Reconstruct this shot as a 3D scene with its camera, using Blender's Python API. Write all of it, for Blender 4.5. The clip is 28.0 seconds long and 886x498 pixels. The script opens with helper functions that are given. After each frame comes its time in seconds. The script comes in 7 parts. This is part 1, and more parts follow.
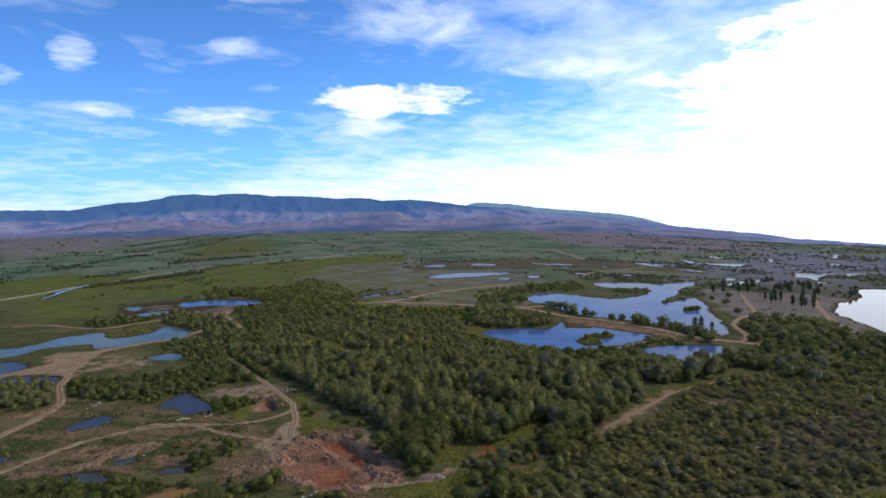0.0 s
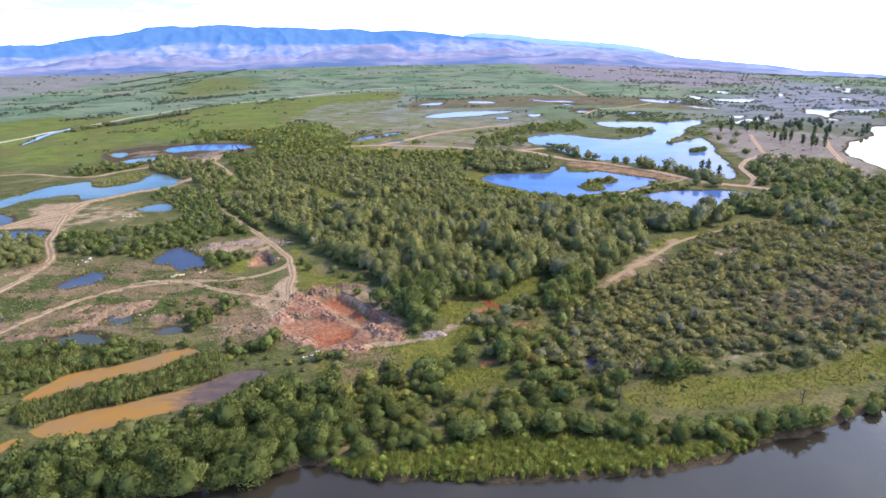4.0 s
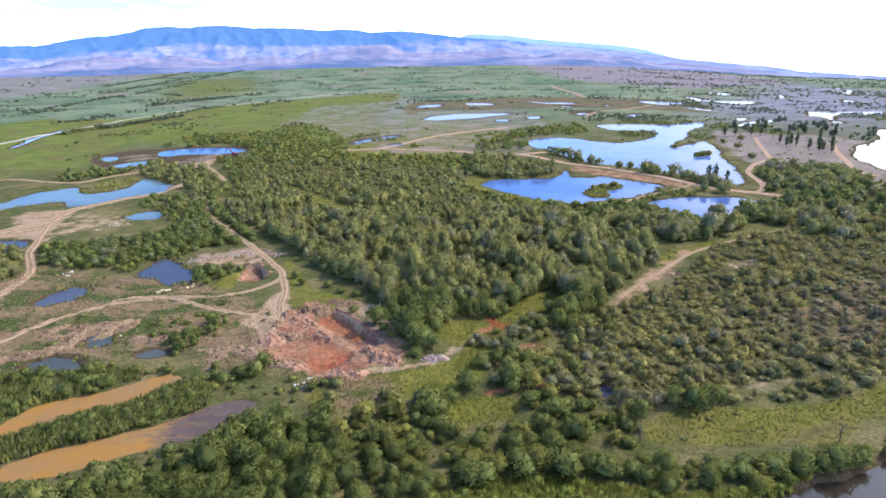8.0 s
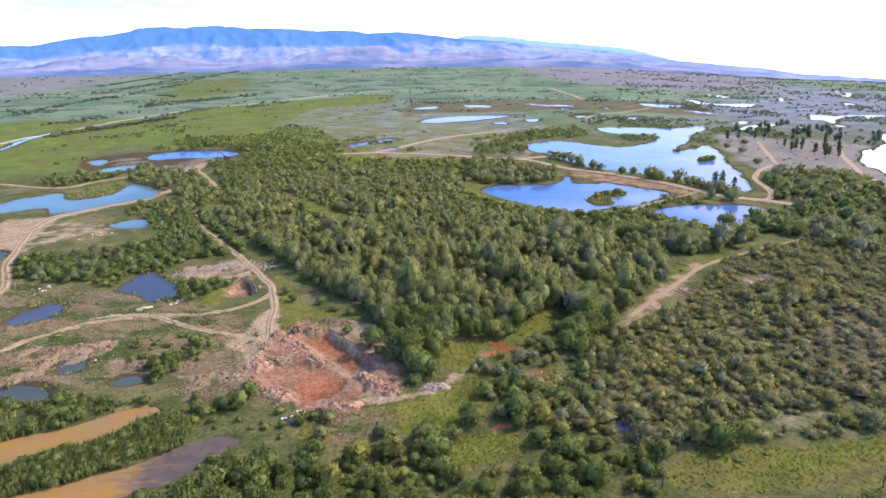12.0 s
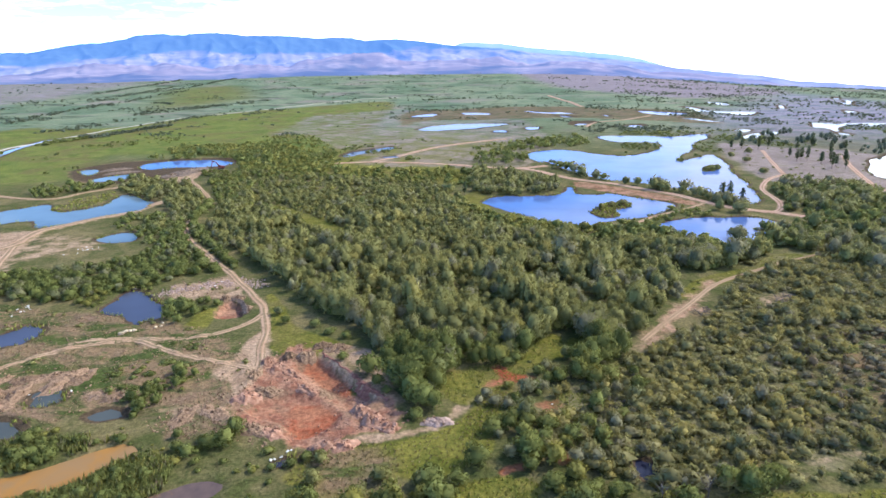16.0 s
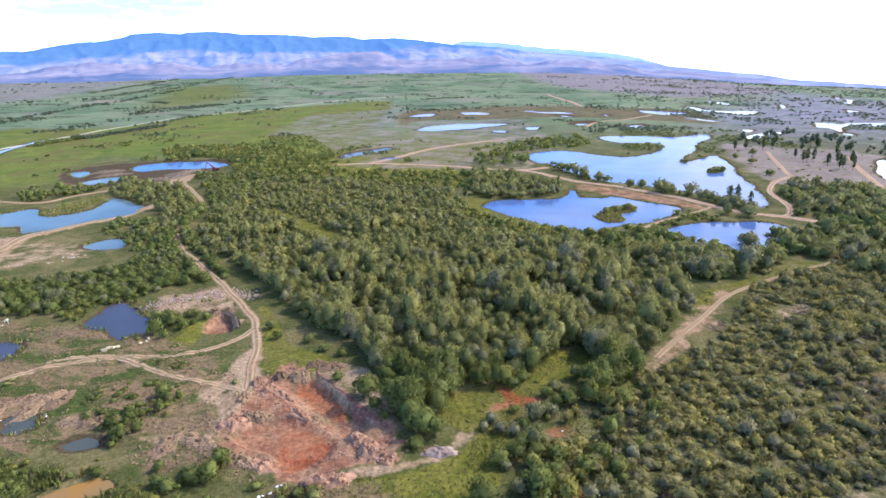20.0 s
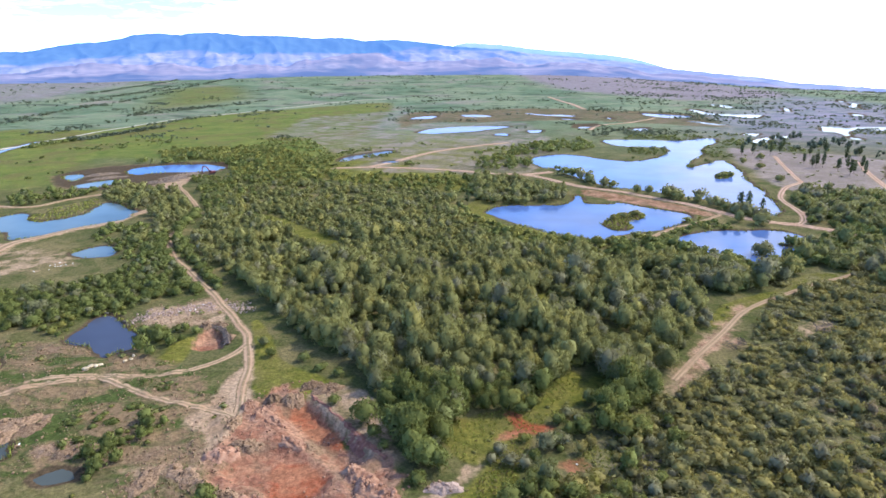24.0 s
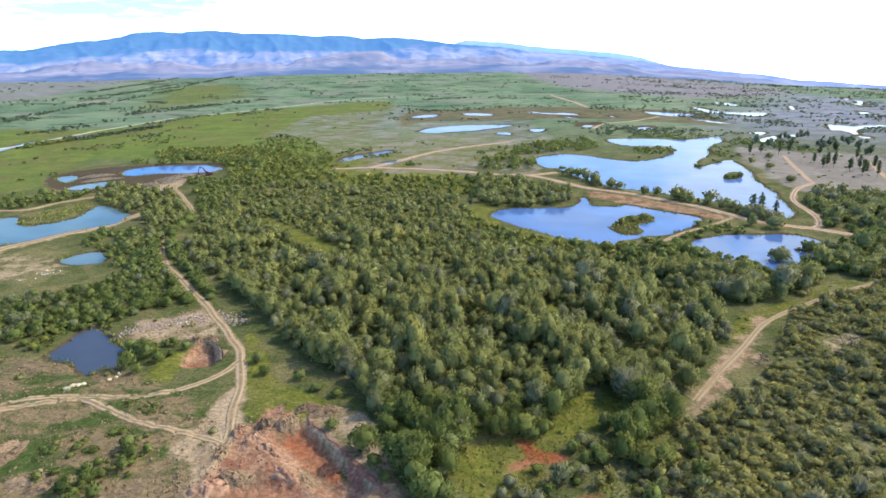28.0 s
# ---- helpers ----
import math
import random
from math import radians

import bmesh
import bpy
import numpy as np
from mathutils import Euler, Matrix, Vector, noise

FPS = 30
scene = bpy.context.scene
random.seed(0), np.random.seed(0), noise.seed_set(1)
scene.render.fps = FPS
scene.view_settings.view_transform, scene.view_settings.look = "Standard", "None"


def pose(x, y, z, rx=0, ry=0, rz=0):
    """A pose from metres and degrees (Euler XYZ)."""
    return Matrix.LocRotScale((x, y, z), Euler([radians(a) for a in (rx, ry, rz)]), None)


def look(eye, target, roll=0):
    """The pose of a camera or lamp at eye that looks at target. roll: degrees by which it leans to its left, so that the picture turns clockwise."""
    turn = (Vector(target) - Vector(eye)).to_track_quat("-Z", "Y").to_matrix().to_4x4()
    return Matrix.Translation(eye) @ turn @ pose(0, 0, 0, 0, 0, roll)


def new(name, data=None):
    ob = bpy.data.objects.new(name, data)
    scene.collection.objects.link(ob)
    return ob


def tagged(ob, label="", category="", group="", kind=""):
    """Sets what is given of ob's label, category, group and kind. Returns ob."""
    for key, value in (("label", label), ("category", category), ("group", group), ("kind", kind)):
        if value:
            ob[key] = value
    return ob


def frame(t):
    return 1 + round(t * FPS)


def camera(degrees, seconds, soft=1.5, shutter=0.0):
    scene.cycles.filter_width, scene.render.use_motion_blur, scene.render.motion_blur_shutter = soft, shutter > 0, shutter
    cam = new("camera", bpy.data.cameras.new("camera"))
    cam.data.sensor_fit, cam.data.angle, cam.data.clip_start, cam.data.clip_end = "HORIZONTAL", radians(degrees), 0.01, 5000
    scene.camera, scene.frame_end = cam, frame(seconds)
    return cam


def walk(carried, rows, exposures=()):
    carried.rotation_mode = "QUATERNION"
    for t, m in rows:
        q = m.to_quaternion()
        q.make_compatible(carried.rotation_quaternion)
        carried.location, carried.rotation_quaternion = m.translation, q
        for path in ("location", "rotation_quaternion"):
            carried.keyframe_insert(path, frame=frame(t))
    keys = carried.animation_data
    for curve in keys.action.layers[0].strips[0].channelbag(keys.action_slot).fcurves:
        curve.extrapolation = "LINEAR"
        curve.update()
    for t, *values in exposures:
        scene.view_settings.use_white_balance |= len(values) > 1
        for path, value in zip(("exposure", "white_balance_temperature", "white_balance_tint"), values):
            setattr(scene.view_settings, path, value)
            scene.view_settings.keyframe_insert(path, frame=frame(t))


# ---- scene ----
# ---- camera: seconds, x, y, z, yaw, pitch, roll ----
cam = camera(73.49, 28.0, soft=1.6)
ROWS = [
    (0, 0.84, -10.12, 62.91, 0.37, -2.44, 0.40),
    (0.5, 0.71, -8.76, 63.04, 0.32, -2.51, 0.38),
    (1, 0.58, -7.27, 63.25, 0.26, -2.57, 0.40),
    (1.5, 0.44, -5.67, 63.54, 0.22, -2.69, 0.40),
    (1.8, 0.35, -4.65, 63.75, 0.25, -2.56, 0.45),
    (1.9, 0.32, -4.30, 63.82, 0.07, -4.57, 1.33),
    (2, 0.30, -3.95, 63.90, 0.18, -6.39, 0.53),
    (2.1, 0.27, -3.59, 63.99, 0.15, -9.19, 0.64),
    (2.2, 0.24, -3.23, 64.07, 0.46, -13.16, 0.73),
    (2.3, 0.21, -2.86, 64.16, 0.07, -14.75, 0.80),
    (2.4, 0.18, -2.49, 64.25, 0.04, -16.67, 0.85),
    (2.5, 0.15, -2.11, 64.35, 0.06, -17.82, 0.89),
    (3, 0.01, -0.04, 64.93, 0.00, -17.99, 0.88),
    (3.5, -0.06, 1.32, 65.05, -0.06, -18.00, 0.89),
    (5.5, -0.58, 6.59, 65.33, -0.13, -17.99, 0.70),
    (6, -0.76, 7.90, 65.39, -0.16, -17.98, 0.72),
    (6.5, -0.94, 9.21, 65.45, -0.22, -17.93, 0.80),
    (7, -1.07, 10.55, 65.50, -0.25, -17.96, 0.82),
    (7.5, -1.15, 11.92, 65.56, -0.28, -17.91, 0.81),
    (8, -1.18, 13.33, 65.60, -0.32, -17.91, 0.82),
    (8.5, -1.21, 14.74, 65.65, -0.36, -17.90, 0.80),
    (9, -1.26, 16.15, 65.68, -0.40, -17.92, 0.77),
    (9.5, -1.36, 17.56, 65.72, -0.45, -17.92, 0.76),
    (10, -1.47, 18.92, 65.81, -0.46, -17.95, 0.71),
    (10.5, -1.60, 20.28, 65.90, -0.50, -17.96, 0.70),
    (11, -1.75, 21.63, 66.00, -0.55, -17.87, 0.73),
    (11.5, -1.89, 22.99, 66.11, -0.58, -17.82, 0.69),
    (12, -2.02, 24.34, 66.21, -0.63, -17.83, 0.65),
    (12.5, -2.13, 25.68, 66.28, -0.64, -17.82, 0.65),
    (14.5, -2.55, 30.88, 66.47, -0.78, -17.45, 0.62),
    (15, -2.65, 32.04, 66.50, -0.80, -17.36, 0.63),
    (15.5, -2.78, 33.15, 66.54, -0.84, -17.30, 0.65),
    (16, -2.88, 34.24, 66.57, -0.84, -17.21, 0.64),
    (16.5, -2.95, 35.36, 66.61, -0.87, -17.15, 0.65),
    (17, -3.01, 36.48, 66.64, -0.91, -17.21, 0.65),
    (17.5, -3.09, 37.60, 66.69, -0.95, -17.16, 0.68),
    (18, -3.16, 38.74, 66.77, -0.94, -17.25, 0.65),
    (18.5, -3.24, 39.88, 66.86, -0.99, -17.28, 0.65),
    (19, -3.34, 41.01, 66.93, -0.99, -17.30, 0.63),
    (19.5, -3.42, 42.15, 67.02, -1.02, -17.37, 0.63),
    (20, -3.49, 43.28, 67.09, -1.03, -17.32, 0.64),
    (20.5, -3.54, 44.44, 67.15, -1.04, -17.30, 0.63),
    (21, -3.59, 45.60, 67.18, -1.08, -17.36, 0.59),
    (21.5, -3.66, 46.76, 67.18, -1.08, -17.43, 0.54),
    (23.5, -4.16, 51.38, 67.11, -1.00, -17.22, 0.46),
    (24, -4.25, 52.44, 67.13, -0.97, -17.16, 0.43),
    (24.5, -4.32, 53.47, 67.19, -0.96, -17.12, 0.44),
    (25, -4.44, 54.55, 67.19, -0.96, -17.18, 0.45),
    (25.5, -4.56, 55.63, 67.20, -0.94, -17.20, 0.45),
    (26, -4.67, 56.67, 67.21, -0.93, -17.19, 0.47),
    (26.5, -4.77, 57.80, 67.23, -0.92, -17.28, 0.45),
    (27, -4.89, 58.98, 67.26, -0.94, -17.29, 0.46),
    (27.5, -4.95, 60.23, 67.33, -0.94, -17.36, 0.49),
    (28, -4.88, 61.63, 67.42, -0.92, -17.36, 0.54),
]
EXPOSURES = [(0.0, -1.40, 5900, 10), (1.9, -1.36, 5900, 10), (2.3, -1.20, 5900, 10), (2.5, -0.78, 5900, 10), (2.7, -0.45, 5900, 10), (3.0, -0.10, 5900, 10), (3.8, 0.21, 5800, 11), (27.4, 0.21, 5800, 9), (28.0, 0.17, 6000, -2)]
walk(cam, [(t, pose(x, y, z, 90 + pitch, roll, yaw)) for t, x, y, z, yaw, pitch, roll in ROWS], EXPOSURES)

# ---- world and light ----
SUN_AZ, SUN_EL = 62.0, 41.0          # degrees clockwise from ahead (+y), degrees above the horizon


def world_sky():
    w = bpy.data.worlds.new("sky")
    scene.world = w
    w.use_nodes = True
    nt = w.node_tree
    nt.nodes.clear()
    N, L = nt.nodes.new, nt.links.new
    out, bg = N("ShaderNodeOutputWorld"), N("ShaderNodeBackground")
    sky = N("ShaderNodeTexSky")
    sky.sky_type = "NISHITA"
    sky.sun_disc = False
    sky.sun_elevation, sky.sun_rotation = radians(SUN_EL), radians(SUN_AZ)
    sky.altitude, sky.air_density, sky.dust_density, sky.ozone_density = 600, 1.0, 0.7, 1.6
    co = N("ShaderNodeTexCoord")
    sep = N("ShaderNodeSeparateXYZ")
    L(co.outputs["Generated"], sep.inputs[0])

    def m(op, a, b=None, c=None, clamp=False):
        n = N("ShaderNodeMath")
        n.operation, n.use_clamp = op, clamp
        for i, v in enumerate((a, b, c)):
            if v is None:
                continue
            if isinstance(v, (int, float)):
                n.inputs[i].default_value = v
            else:
                L(v, n.inputs[i])
        return n.outputs[0]

    zz = m("ADD", m("MAXIMUM", sep.outputs[2], 0.0), 0.10)
    cx, cy = m("DIVIDE", sep.outputs[0], zz), m("DIVIDE", sep.outputs[1], zz)
    comb = N("ShaderNodeCombineXYZ")
    L(cx, comb.inputs[0]), L(cy, comb.inputs[1])
    comb.inputs[2].default_value = 3.7
    big, fine = N("ShaderNodeTexNoise"), N("ShaderNodeTexNoise")
    for n, sc, det, ro, di in ((big, 0.85, 7, 0.55, 0.25), (fine, 3.9, 6, 0.6, 0.4)):
        L(comb.outputs[0], n.inputs["Vector"])
        n.inputs["Scale"].default_value, n.inputs["Detail"].default_value = sc, det
        n.inputs["Roughness"].default_value, n.inputs["Distortion"].default_value = ro, di
    # the cloud sheet thickens towards the sun
    sx, sy, sz = (math.sin(radians(SUN_AZ)) * math.cos(radians(SUN_EL)), math.cos(radians(SUN_AZ)) * math.cos(radians(SUN_EL)), math.sin(radians(SUN_EL)))
    dot = m("ADD", m("ADD", m("MULTIPLY", sep.outputs[0], sx), m("MULTIPLY", sep.outputs[1], sy)), m("MULTIPLY", sep.outputs[2], sz))
    near = m("MULTIPLY_ADD", dot, 1.5, -0.62, clamp=True)
    body = m("ADD", m("MULTIPLY", big.outputs["Fac"], 0.55), m("MULTIPLY", fine.outputs["Fac"], 0.45))
    puff = m("MULTIPLY_ADD", body, 2.0, -1.0)
    body = m("ADD", body, m("MULTIPLY", near, 0.30))
    mask = m("MULTIPLY", m("SUBTRACT", body, 0.49), 2.6, clamp=True)
    # a pale sheet over the horizon, deeper towards the sun
    az = m("ARCTAN2", sep.outputs[0], sep.outputs[1])
    el = m("ARCSINE", sep.outputs[2])
    rim = m("MULTIPLY_ADD", az, 0.165, 0.125)
    rim = m("ADD", rim, m("MULTIPLY", m("MAXIMUM", m("SUBTRACT", m("ADD", az, m("MULTIPLY", puff, 0.5)), 0.40), 0.0), 1.6))
    rim = m("MINIMUM", m("MAXIMUM", rim, 0.03), 0.5)
    sheet = m("MULTIPLY_ADD", m("ADD", m("SUBTRACT", rim, el), m("MULTIPLY", puff, 0.22)), 7.0, 0.42, clamp=True)
    mask = m("MULTIPLY", mask, m("SUBTRACT", 1.15, m("MAXIMUM", sep.outputs[2], 0.15)))
    mask = m("MAXIMUM", mask, sheet)
    # single clouds: azimuth, elevation, half width, half height (radians), weight
    for ca, ce, wa, we, k in ((-0.065, 0.205, 0.150, 0.028, 2.6), (-0.560, 0.235, 0.040, 0.028, 1.1), (-0.655, 0.205, 0.055, 0.022, 1.0), (-0.36, 0.168, 0.085, 0.022, 1.0),
                              (-0.51, 0.172, 0.050, 0.016, 0.8), (-0.02, 0.318, 0.110, 0.042, 0.75), (-0.30, 0.350, 0.120, 0.014, 0.6), (0.20, 0.245, 0.150, 0.022, 0.7),
                              (-0.34, 0.275, 0.040, 0.014, 0.7), (0.26, 0.300, 0.120, 0.030, 0.45), (-0.62, 0.315, 0.160, 0.030, 0.35), (-0.12, 0.160, 0.060, 0.016, 0.8)):
        da, de = m("DIVIDE", m("SUBTRACT", az, ca), wa), m("DIVIDE", m("SUBTRACT", el, ce), we)
        r2 = m("ADD", m("MULTIPLY", da, da), m("MULTIPLY", de, de))
        mask = m("MAXIMUM", mask, m("MULTIPLY", m("MULTIPLY_ADD", puff, 4.5, m("SUBTRACT", 1.1, r2)), 0.6 * k, clamp=True))
    mask = m("MULTIPLY", mask, 0.94)
    bright = N("ShaderNodeMix")
    bright.data_type = "RGBA"
    tint = N("ShaderNodeMix")
    tint.data_type = "RGBA"
    tint.blend_type = "MULTIPLY"
    tint.inputs[0].default_value = 1.0
    L(sky.outputs[0], tint.inputs[6])
    deep = N("ShaderNodeMix")
    deep.data_type = "RGBA"
    L(m("MULTIPLY", m("SUBTRACT", sep.outputs[2], 0.12), 1.6, clamp=True), deep.inputs[0])
    deep.inputs[6].default_value, deep.inputs[7].default_value = (2.1, 3.5, 5.3, 1), (0.8, 1.3, 1.9, 1)
    L(deep.outputs[2], tint.inputs[7])
    L(mask, bright.inputs[0])
    L(tint.outputs[2], bright.inputs[6])
    glow = N("ShaderNodeMix")
    glow.data_type = "RGBA"
    L(near, glow.inputs[0])
    glow.inputs[6].default_value = (30.0, 30.5, 31.5, 1)
    glow.inputs[7].default_value = (44.0, 43.5, 42.5, 1)
    L(glow.outputs[2], bright.inputs[7])
    L(bright.outputs[2], bg.inputs[0])
    bg.inputs[1].default_value = 0.100
    L(bg.outputs[0], out.inputs[0])


world_sky()
sun = new("sun", bpy.data.lights.new("sun", "SUN"))
sun.data.energy, sun.data.angle, sun.data.color = 5.0, radians(1.0), (1.0, 0.89, 0.725)
_d = Vector((math.sin(radians(SUN_AZ)) * math.cos(radians(SUN_EL)), math.cos(radians(SUN_AZ)) * math.cos(radians(SUN_EL)), math.sin(radians(SUN_EL))))
sun.matrix_world = look(_d * 900, (0, 0, 0))


# ---- materials ----
def material(name, rough=0.8, spec=0.3, metal=0.0):
    mt = bpy.data.materials.new(name)
    mt.use_nodes = True
    b = mt.node_tree.nodes["Principled BSDF"]
    b.inputs["Roughness"].default_value = rough
    b.inputs["Specular IOR Level"].default_value = spec
    b.inputs["Metallic"].default_value = metal
    return mt


class Nodes:
    """One material and its nodes."""

    def __init__(self, mt):
        self.t = mt.node_tree
        self.b = self.t.nodes["Principled BSDF"]
        self.geo = self.t.nodes.new("ShaderNodeNewGeometry")
        self.pos = self.geo.outputs["Position"]

    def put(self, sock, v):
        if isinstance(v, (int, float)):
            sock.default_value = v
        elif isinstance(v, tuple):
            sock.default_value = (*v, 1.0)[:4] if len(v) == 3 else v
        else:
            self.t.links.new(v, sock)

    def noise(self, scale, detail=4, rough=0.55, dist=0.0, vec=None, stretch=None):
        n = self.t.nodes.new("ShaderNodeTexNoise")
        src = vec or self.pos
        if stretch:
            mp = self.t.nodes.new("ShaderNodeMapping")
            self.t.links.new(src, mp.inputs[0])
            mp.inputs["Scale"].default_value = stretch
            src = mp.outputs[0]
        self.t.links.new(src, n.inputs["Vector"])
        for k, v in (("Scale", scale), ("Detail", detail), ("Roughness", rough), ("Distortion", dist)):
            n.inputs[k].default_value = v
        return n.outputs["Fac"]

    def m(self, op, a, b=None, c=None, clamp=False):
        n = self.t.nodes.new("ShaderNodeMath")
        n.operation, n.use_clamp = op, clamp
        for i, v in enumerate((a, b, c)):
            if v is not None:
                self.put(n.inputs[i], v)
        return n.outputs[0]

    def ramp(self, v, lo, hi):
        n = self.t.nodes.new("ShaderNodeMapRange")
        n.interpolation_type = "SMOOTHSTEP"
        self.put(n.inputs[0], v)
        n.inputs[1].default_value, n.inputs[2].default_value = lo, hi
        return n.outputs[0]

    def mix(self, f, a, b, blend="MIX"):
        n = self.t.nodes.new("ShaderNodeMix")
        n.data_type, n.blend_type = "RGBA", blend
        self.put(n.inputs[0], f), self.put(n.inputs[6], a), self.put(n.inputs[7], b)
        return n.outputs[2]

    def attr(self, name):
        n = self.t.nodes.new("ShaderNodeAttribute")
        n.attribute_name = name
        return n

    def split(self, col):
        n = self.t.nodes.new("ShaderNodeSeparateColor")
        self.t.links.new(col, n.inputs[0])
        return n.outputs

    def bump(self, h, strength, dist):
        n = self.t.nodes.new("ShaderNodeBump")
        n.inputs["Strength"].default_value, n.inputs["Distance"].default_value = strength, dist
        self.put(n.inputs["Height"], h)
        self.t.links.new(n.outputs[0], self.b.inputs["Normal"])

    def base(self, c):
        self.put(self.b.inputs["Base Color"], c)


def ground_material():
    mt = material("earth_and_grass", 1.0, 0.02)
    n = Nodes(mt)
    za, zb = n.attr("zone_a"), n.attr("zone_b")
    dirt, lush, clay = n.split(za.outputs["Color"])[:3]
    steppe, mud_and_shade, far = n.split(zb.outputs["Color"])[:3]
    waste, field = n.attr("waste").outputs["Fac"], n.attr("field").outputs["Fac"]
    n3 = n.noise(0.55, 5, 0.65)
    n4 = n.noise(2.6, 3, 0.7)
    n7 = n.noise(1.15, 5, 0.72)
    n5, n6 = n.noise(0.16, 6, 0.66, 0.5), n.noise(0.045, 6, 0.62, 0.8)
    grass = n.mix(n.ramp(n5, 0.38, 0.62), (0.068, 0.076, 0.024), (0.112, 0.102, 0.042))
    grass = n.mix(n.m("MULTIPLY", n.ramp(n6, 0.47, 0.64), 0.8), grass, n.mix(n.ramp(n3, 0.3, 0.7), (0.150, 0.124, 0.052), (0.215, 0.165, 0.085)))
    grass = n.mix(n.m("MULTIPLY", n.ramp(n3, 0.52, 0.72), 0.65), grass, (0.042, 0.060, 0.018))
    lushc = n.mix(n.ramp(n5, 0.36, 0.64), (0.094, 0.099, 0.018), (0.162, 0.148, 0.032))
    lushc = n.mix(n.m("MULTIPLY", n.ramp(n6, 0.46, 0.62), 0.6), lushc, (0.138, 0.112, 0.044))
    lushc = n.mix(n.m("MULTIPLY", n.ramp(n3, 0.52, 0.66), 0.45), lushc, (0.060, 0.076, 0.016))
    col = n.mix(n.ramp(n.m("ADD", lush, n.m("MULTIPLY_ADD", n5, 0.9, -0.45)), 0.3, 0.7), grass, lushc)
    fieldc = n.mix(n.ramp(n6, 0.34, 0.66), (0.088, 0.118, 0.026), (0.150, 0.160, 0.038))
    fieldc = n.mix(n.ramp(n.noise(0.018, 6, 0.70, 0.8), 0.46, 0.60), fieldc, (0.128, 0.116, 0.040))
    fieldc = n.mix(n.m("MULTIPLY", n.ramp(n5, 0.56, 0.70), 0.6), fieldc, (0.055, 0.085, 0.022))
    col = n.mix(field, col, fieldc)
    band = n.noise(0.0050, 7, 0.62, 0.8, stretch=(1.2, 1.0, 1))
    # Far plain: greens lifted and blued, with some distance haze in the colour.
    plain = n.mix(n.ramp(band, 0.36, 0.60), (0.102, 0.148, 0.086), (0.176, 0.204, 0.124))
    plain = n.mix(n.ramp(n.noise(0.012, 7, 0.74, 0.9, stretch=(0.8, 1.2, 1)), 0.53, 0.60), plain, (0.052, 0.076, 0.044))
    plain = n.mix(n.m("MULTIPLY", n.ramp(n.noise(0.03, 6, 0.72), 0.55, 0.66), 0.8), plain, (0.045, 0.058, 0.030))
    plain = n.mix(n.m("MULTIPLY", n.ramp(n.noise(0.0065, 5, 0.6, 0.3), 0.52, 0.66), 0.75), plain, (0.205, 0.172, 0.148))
    hazed_plain = n.attr("hazed_plain").outputs["Fac"]
    # The far right plain turns mauve: haze painted into its ground colour.
    plain = n.mix(n.m("MULTIPLY", hazed_plain, n.m("MULTIPLY_ADD", n.ramp(n.noise(0.02, 6, 0.7), 0.36, 0.6), 0.5, 0.5)), plain, n.mix(n.ramp(n.noise(0.035, 6, 0.72), 0.42, 0.60), (0.236, 0.208, 0.262), (0.130, 0.140, 0.176)))
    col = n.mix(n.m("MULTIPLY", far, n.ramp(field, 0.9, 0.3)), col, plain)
    under = n.attr("under").outputs["Fac"]
    col = n.mix(n.m("MULTIPLY", under, n.ramp(n5, 0.40, 0.60)), col, n.mix(n.ramp(n3, 0.3, 0.7), (0.132, 0.124, 0.056), (0.185, 0.156, 0.086)))
    stepc = n.mix(n.ramp(n6, 0.3, 0.7), (0.182, 0.144, 0.124), (0.258, 0.206, 0.178))
    # With distance the dry ground takes on a painted mauve haze.
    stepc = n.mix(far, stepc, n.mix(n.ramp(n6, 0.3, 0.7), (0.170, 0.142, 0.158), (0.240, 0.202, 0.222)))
    stepc = n.mix(n.m("MULTIPLY", n.ramp(n5, 0.50, 0.68), 0.7), stepc, (0.135, 0.125, 0.065))
    col = n.mix(n.ramp(n.m("ADD", steppe, n.m("MULTIPLY_ADD", n6, 0.8, -0.4)), 0.3, 0.7), col, stepc)
    n8 = n.noise(0.062, 7, 0.68, 0.8, stretch=(0.7, 1.7, 1))
    wastec = n.mix(n.ramp(n8, 0.43, 0.55), (0.060, 0.076, 0.022), (0.190, 0.130, 0.074))
    wastec = n.mix(n.m("MULTIPLY", n.ramp(n6, 0.53, 0.64), 0.7), wastec, n.mix(n.ramp(n3, 0.35, 0.65), (0.155, 0.098, 0.064), (0.225, 0.152, 0.102)))
    wastec = n.mix(n.m("MULTIPLY", n.ramp(n.noise(0.30, 6, 0.7), 0.55, 0.66), 0.8), wastec, (0.066, 0.090, 0.028))
    col = n.mix(n.ramp(n.m("ADD", waste, n.m("MULTIPLY_ADD", n5, 0.9, -0.45)), 0.3, 0.7), col, wastec)
    dirtc = n.mix(n.ramp(n5, 0.35, 0.65), (0.28, 0.185, 0.115), (0.36, 0.252, 0.165))
    dirtc = n.mix(n.m("MULTIPLY", n.ramp(n3, 0.5, 0.7), 0.5), dirtc, (0.22, 0.17, 0.10))
    col = n.mix(n.ramp(n.m("ADD", dirt, n.m("MULTIPLY_ADD", n5, 1.1, -0.55)), 0.32, 0.68), col, dirtc)
    clayc = n.mix(n.ramp(n5, 0.36, 0.62), (0.225, 0.098, 0.060), (0.345, 0.200, 0.128))
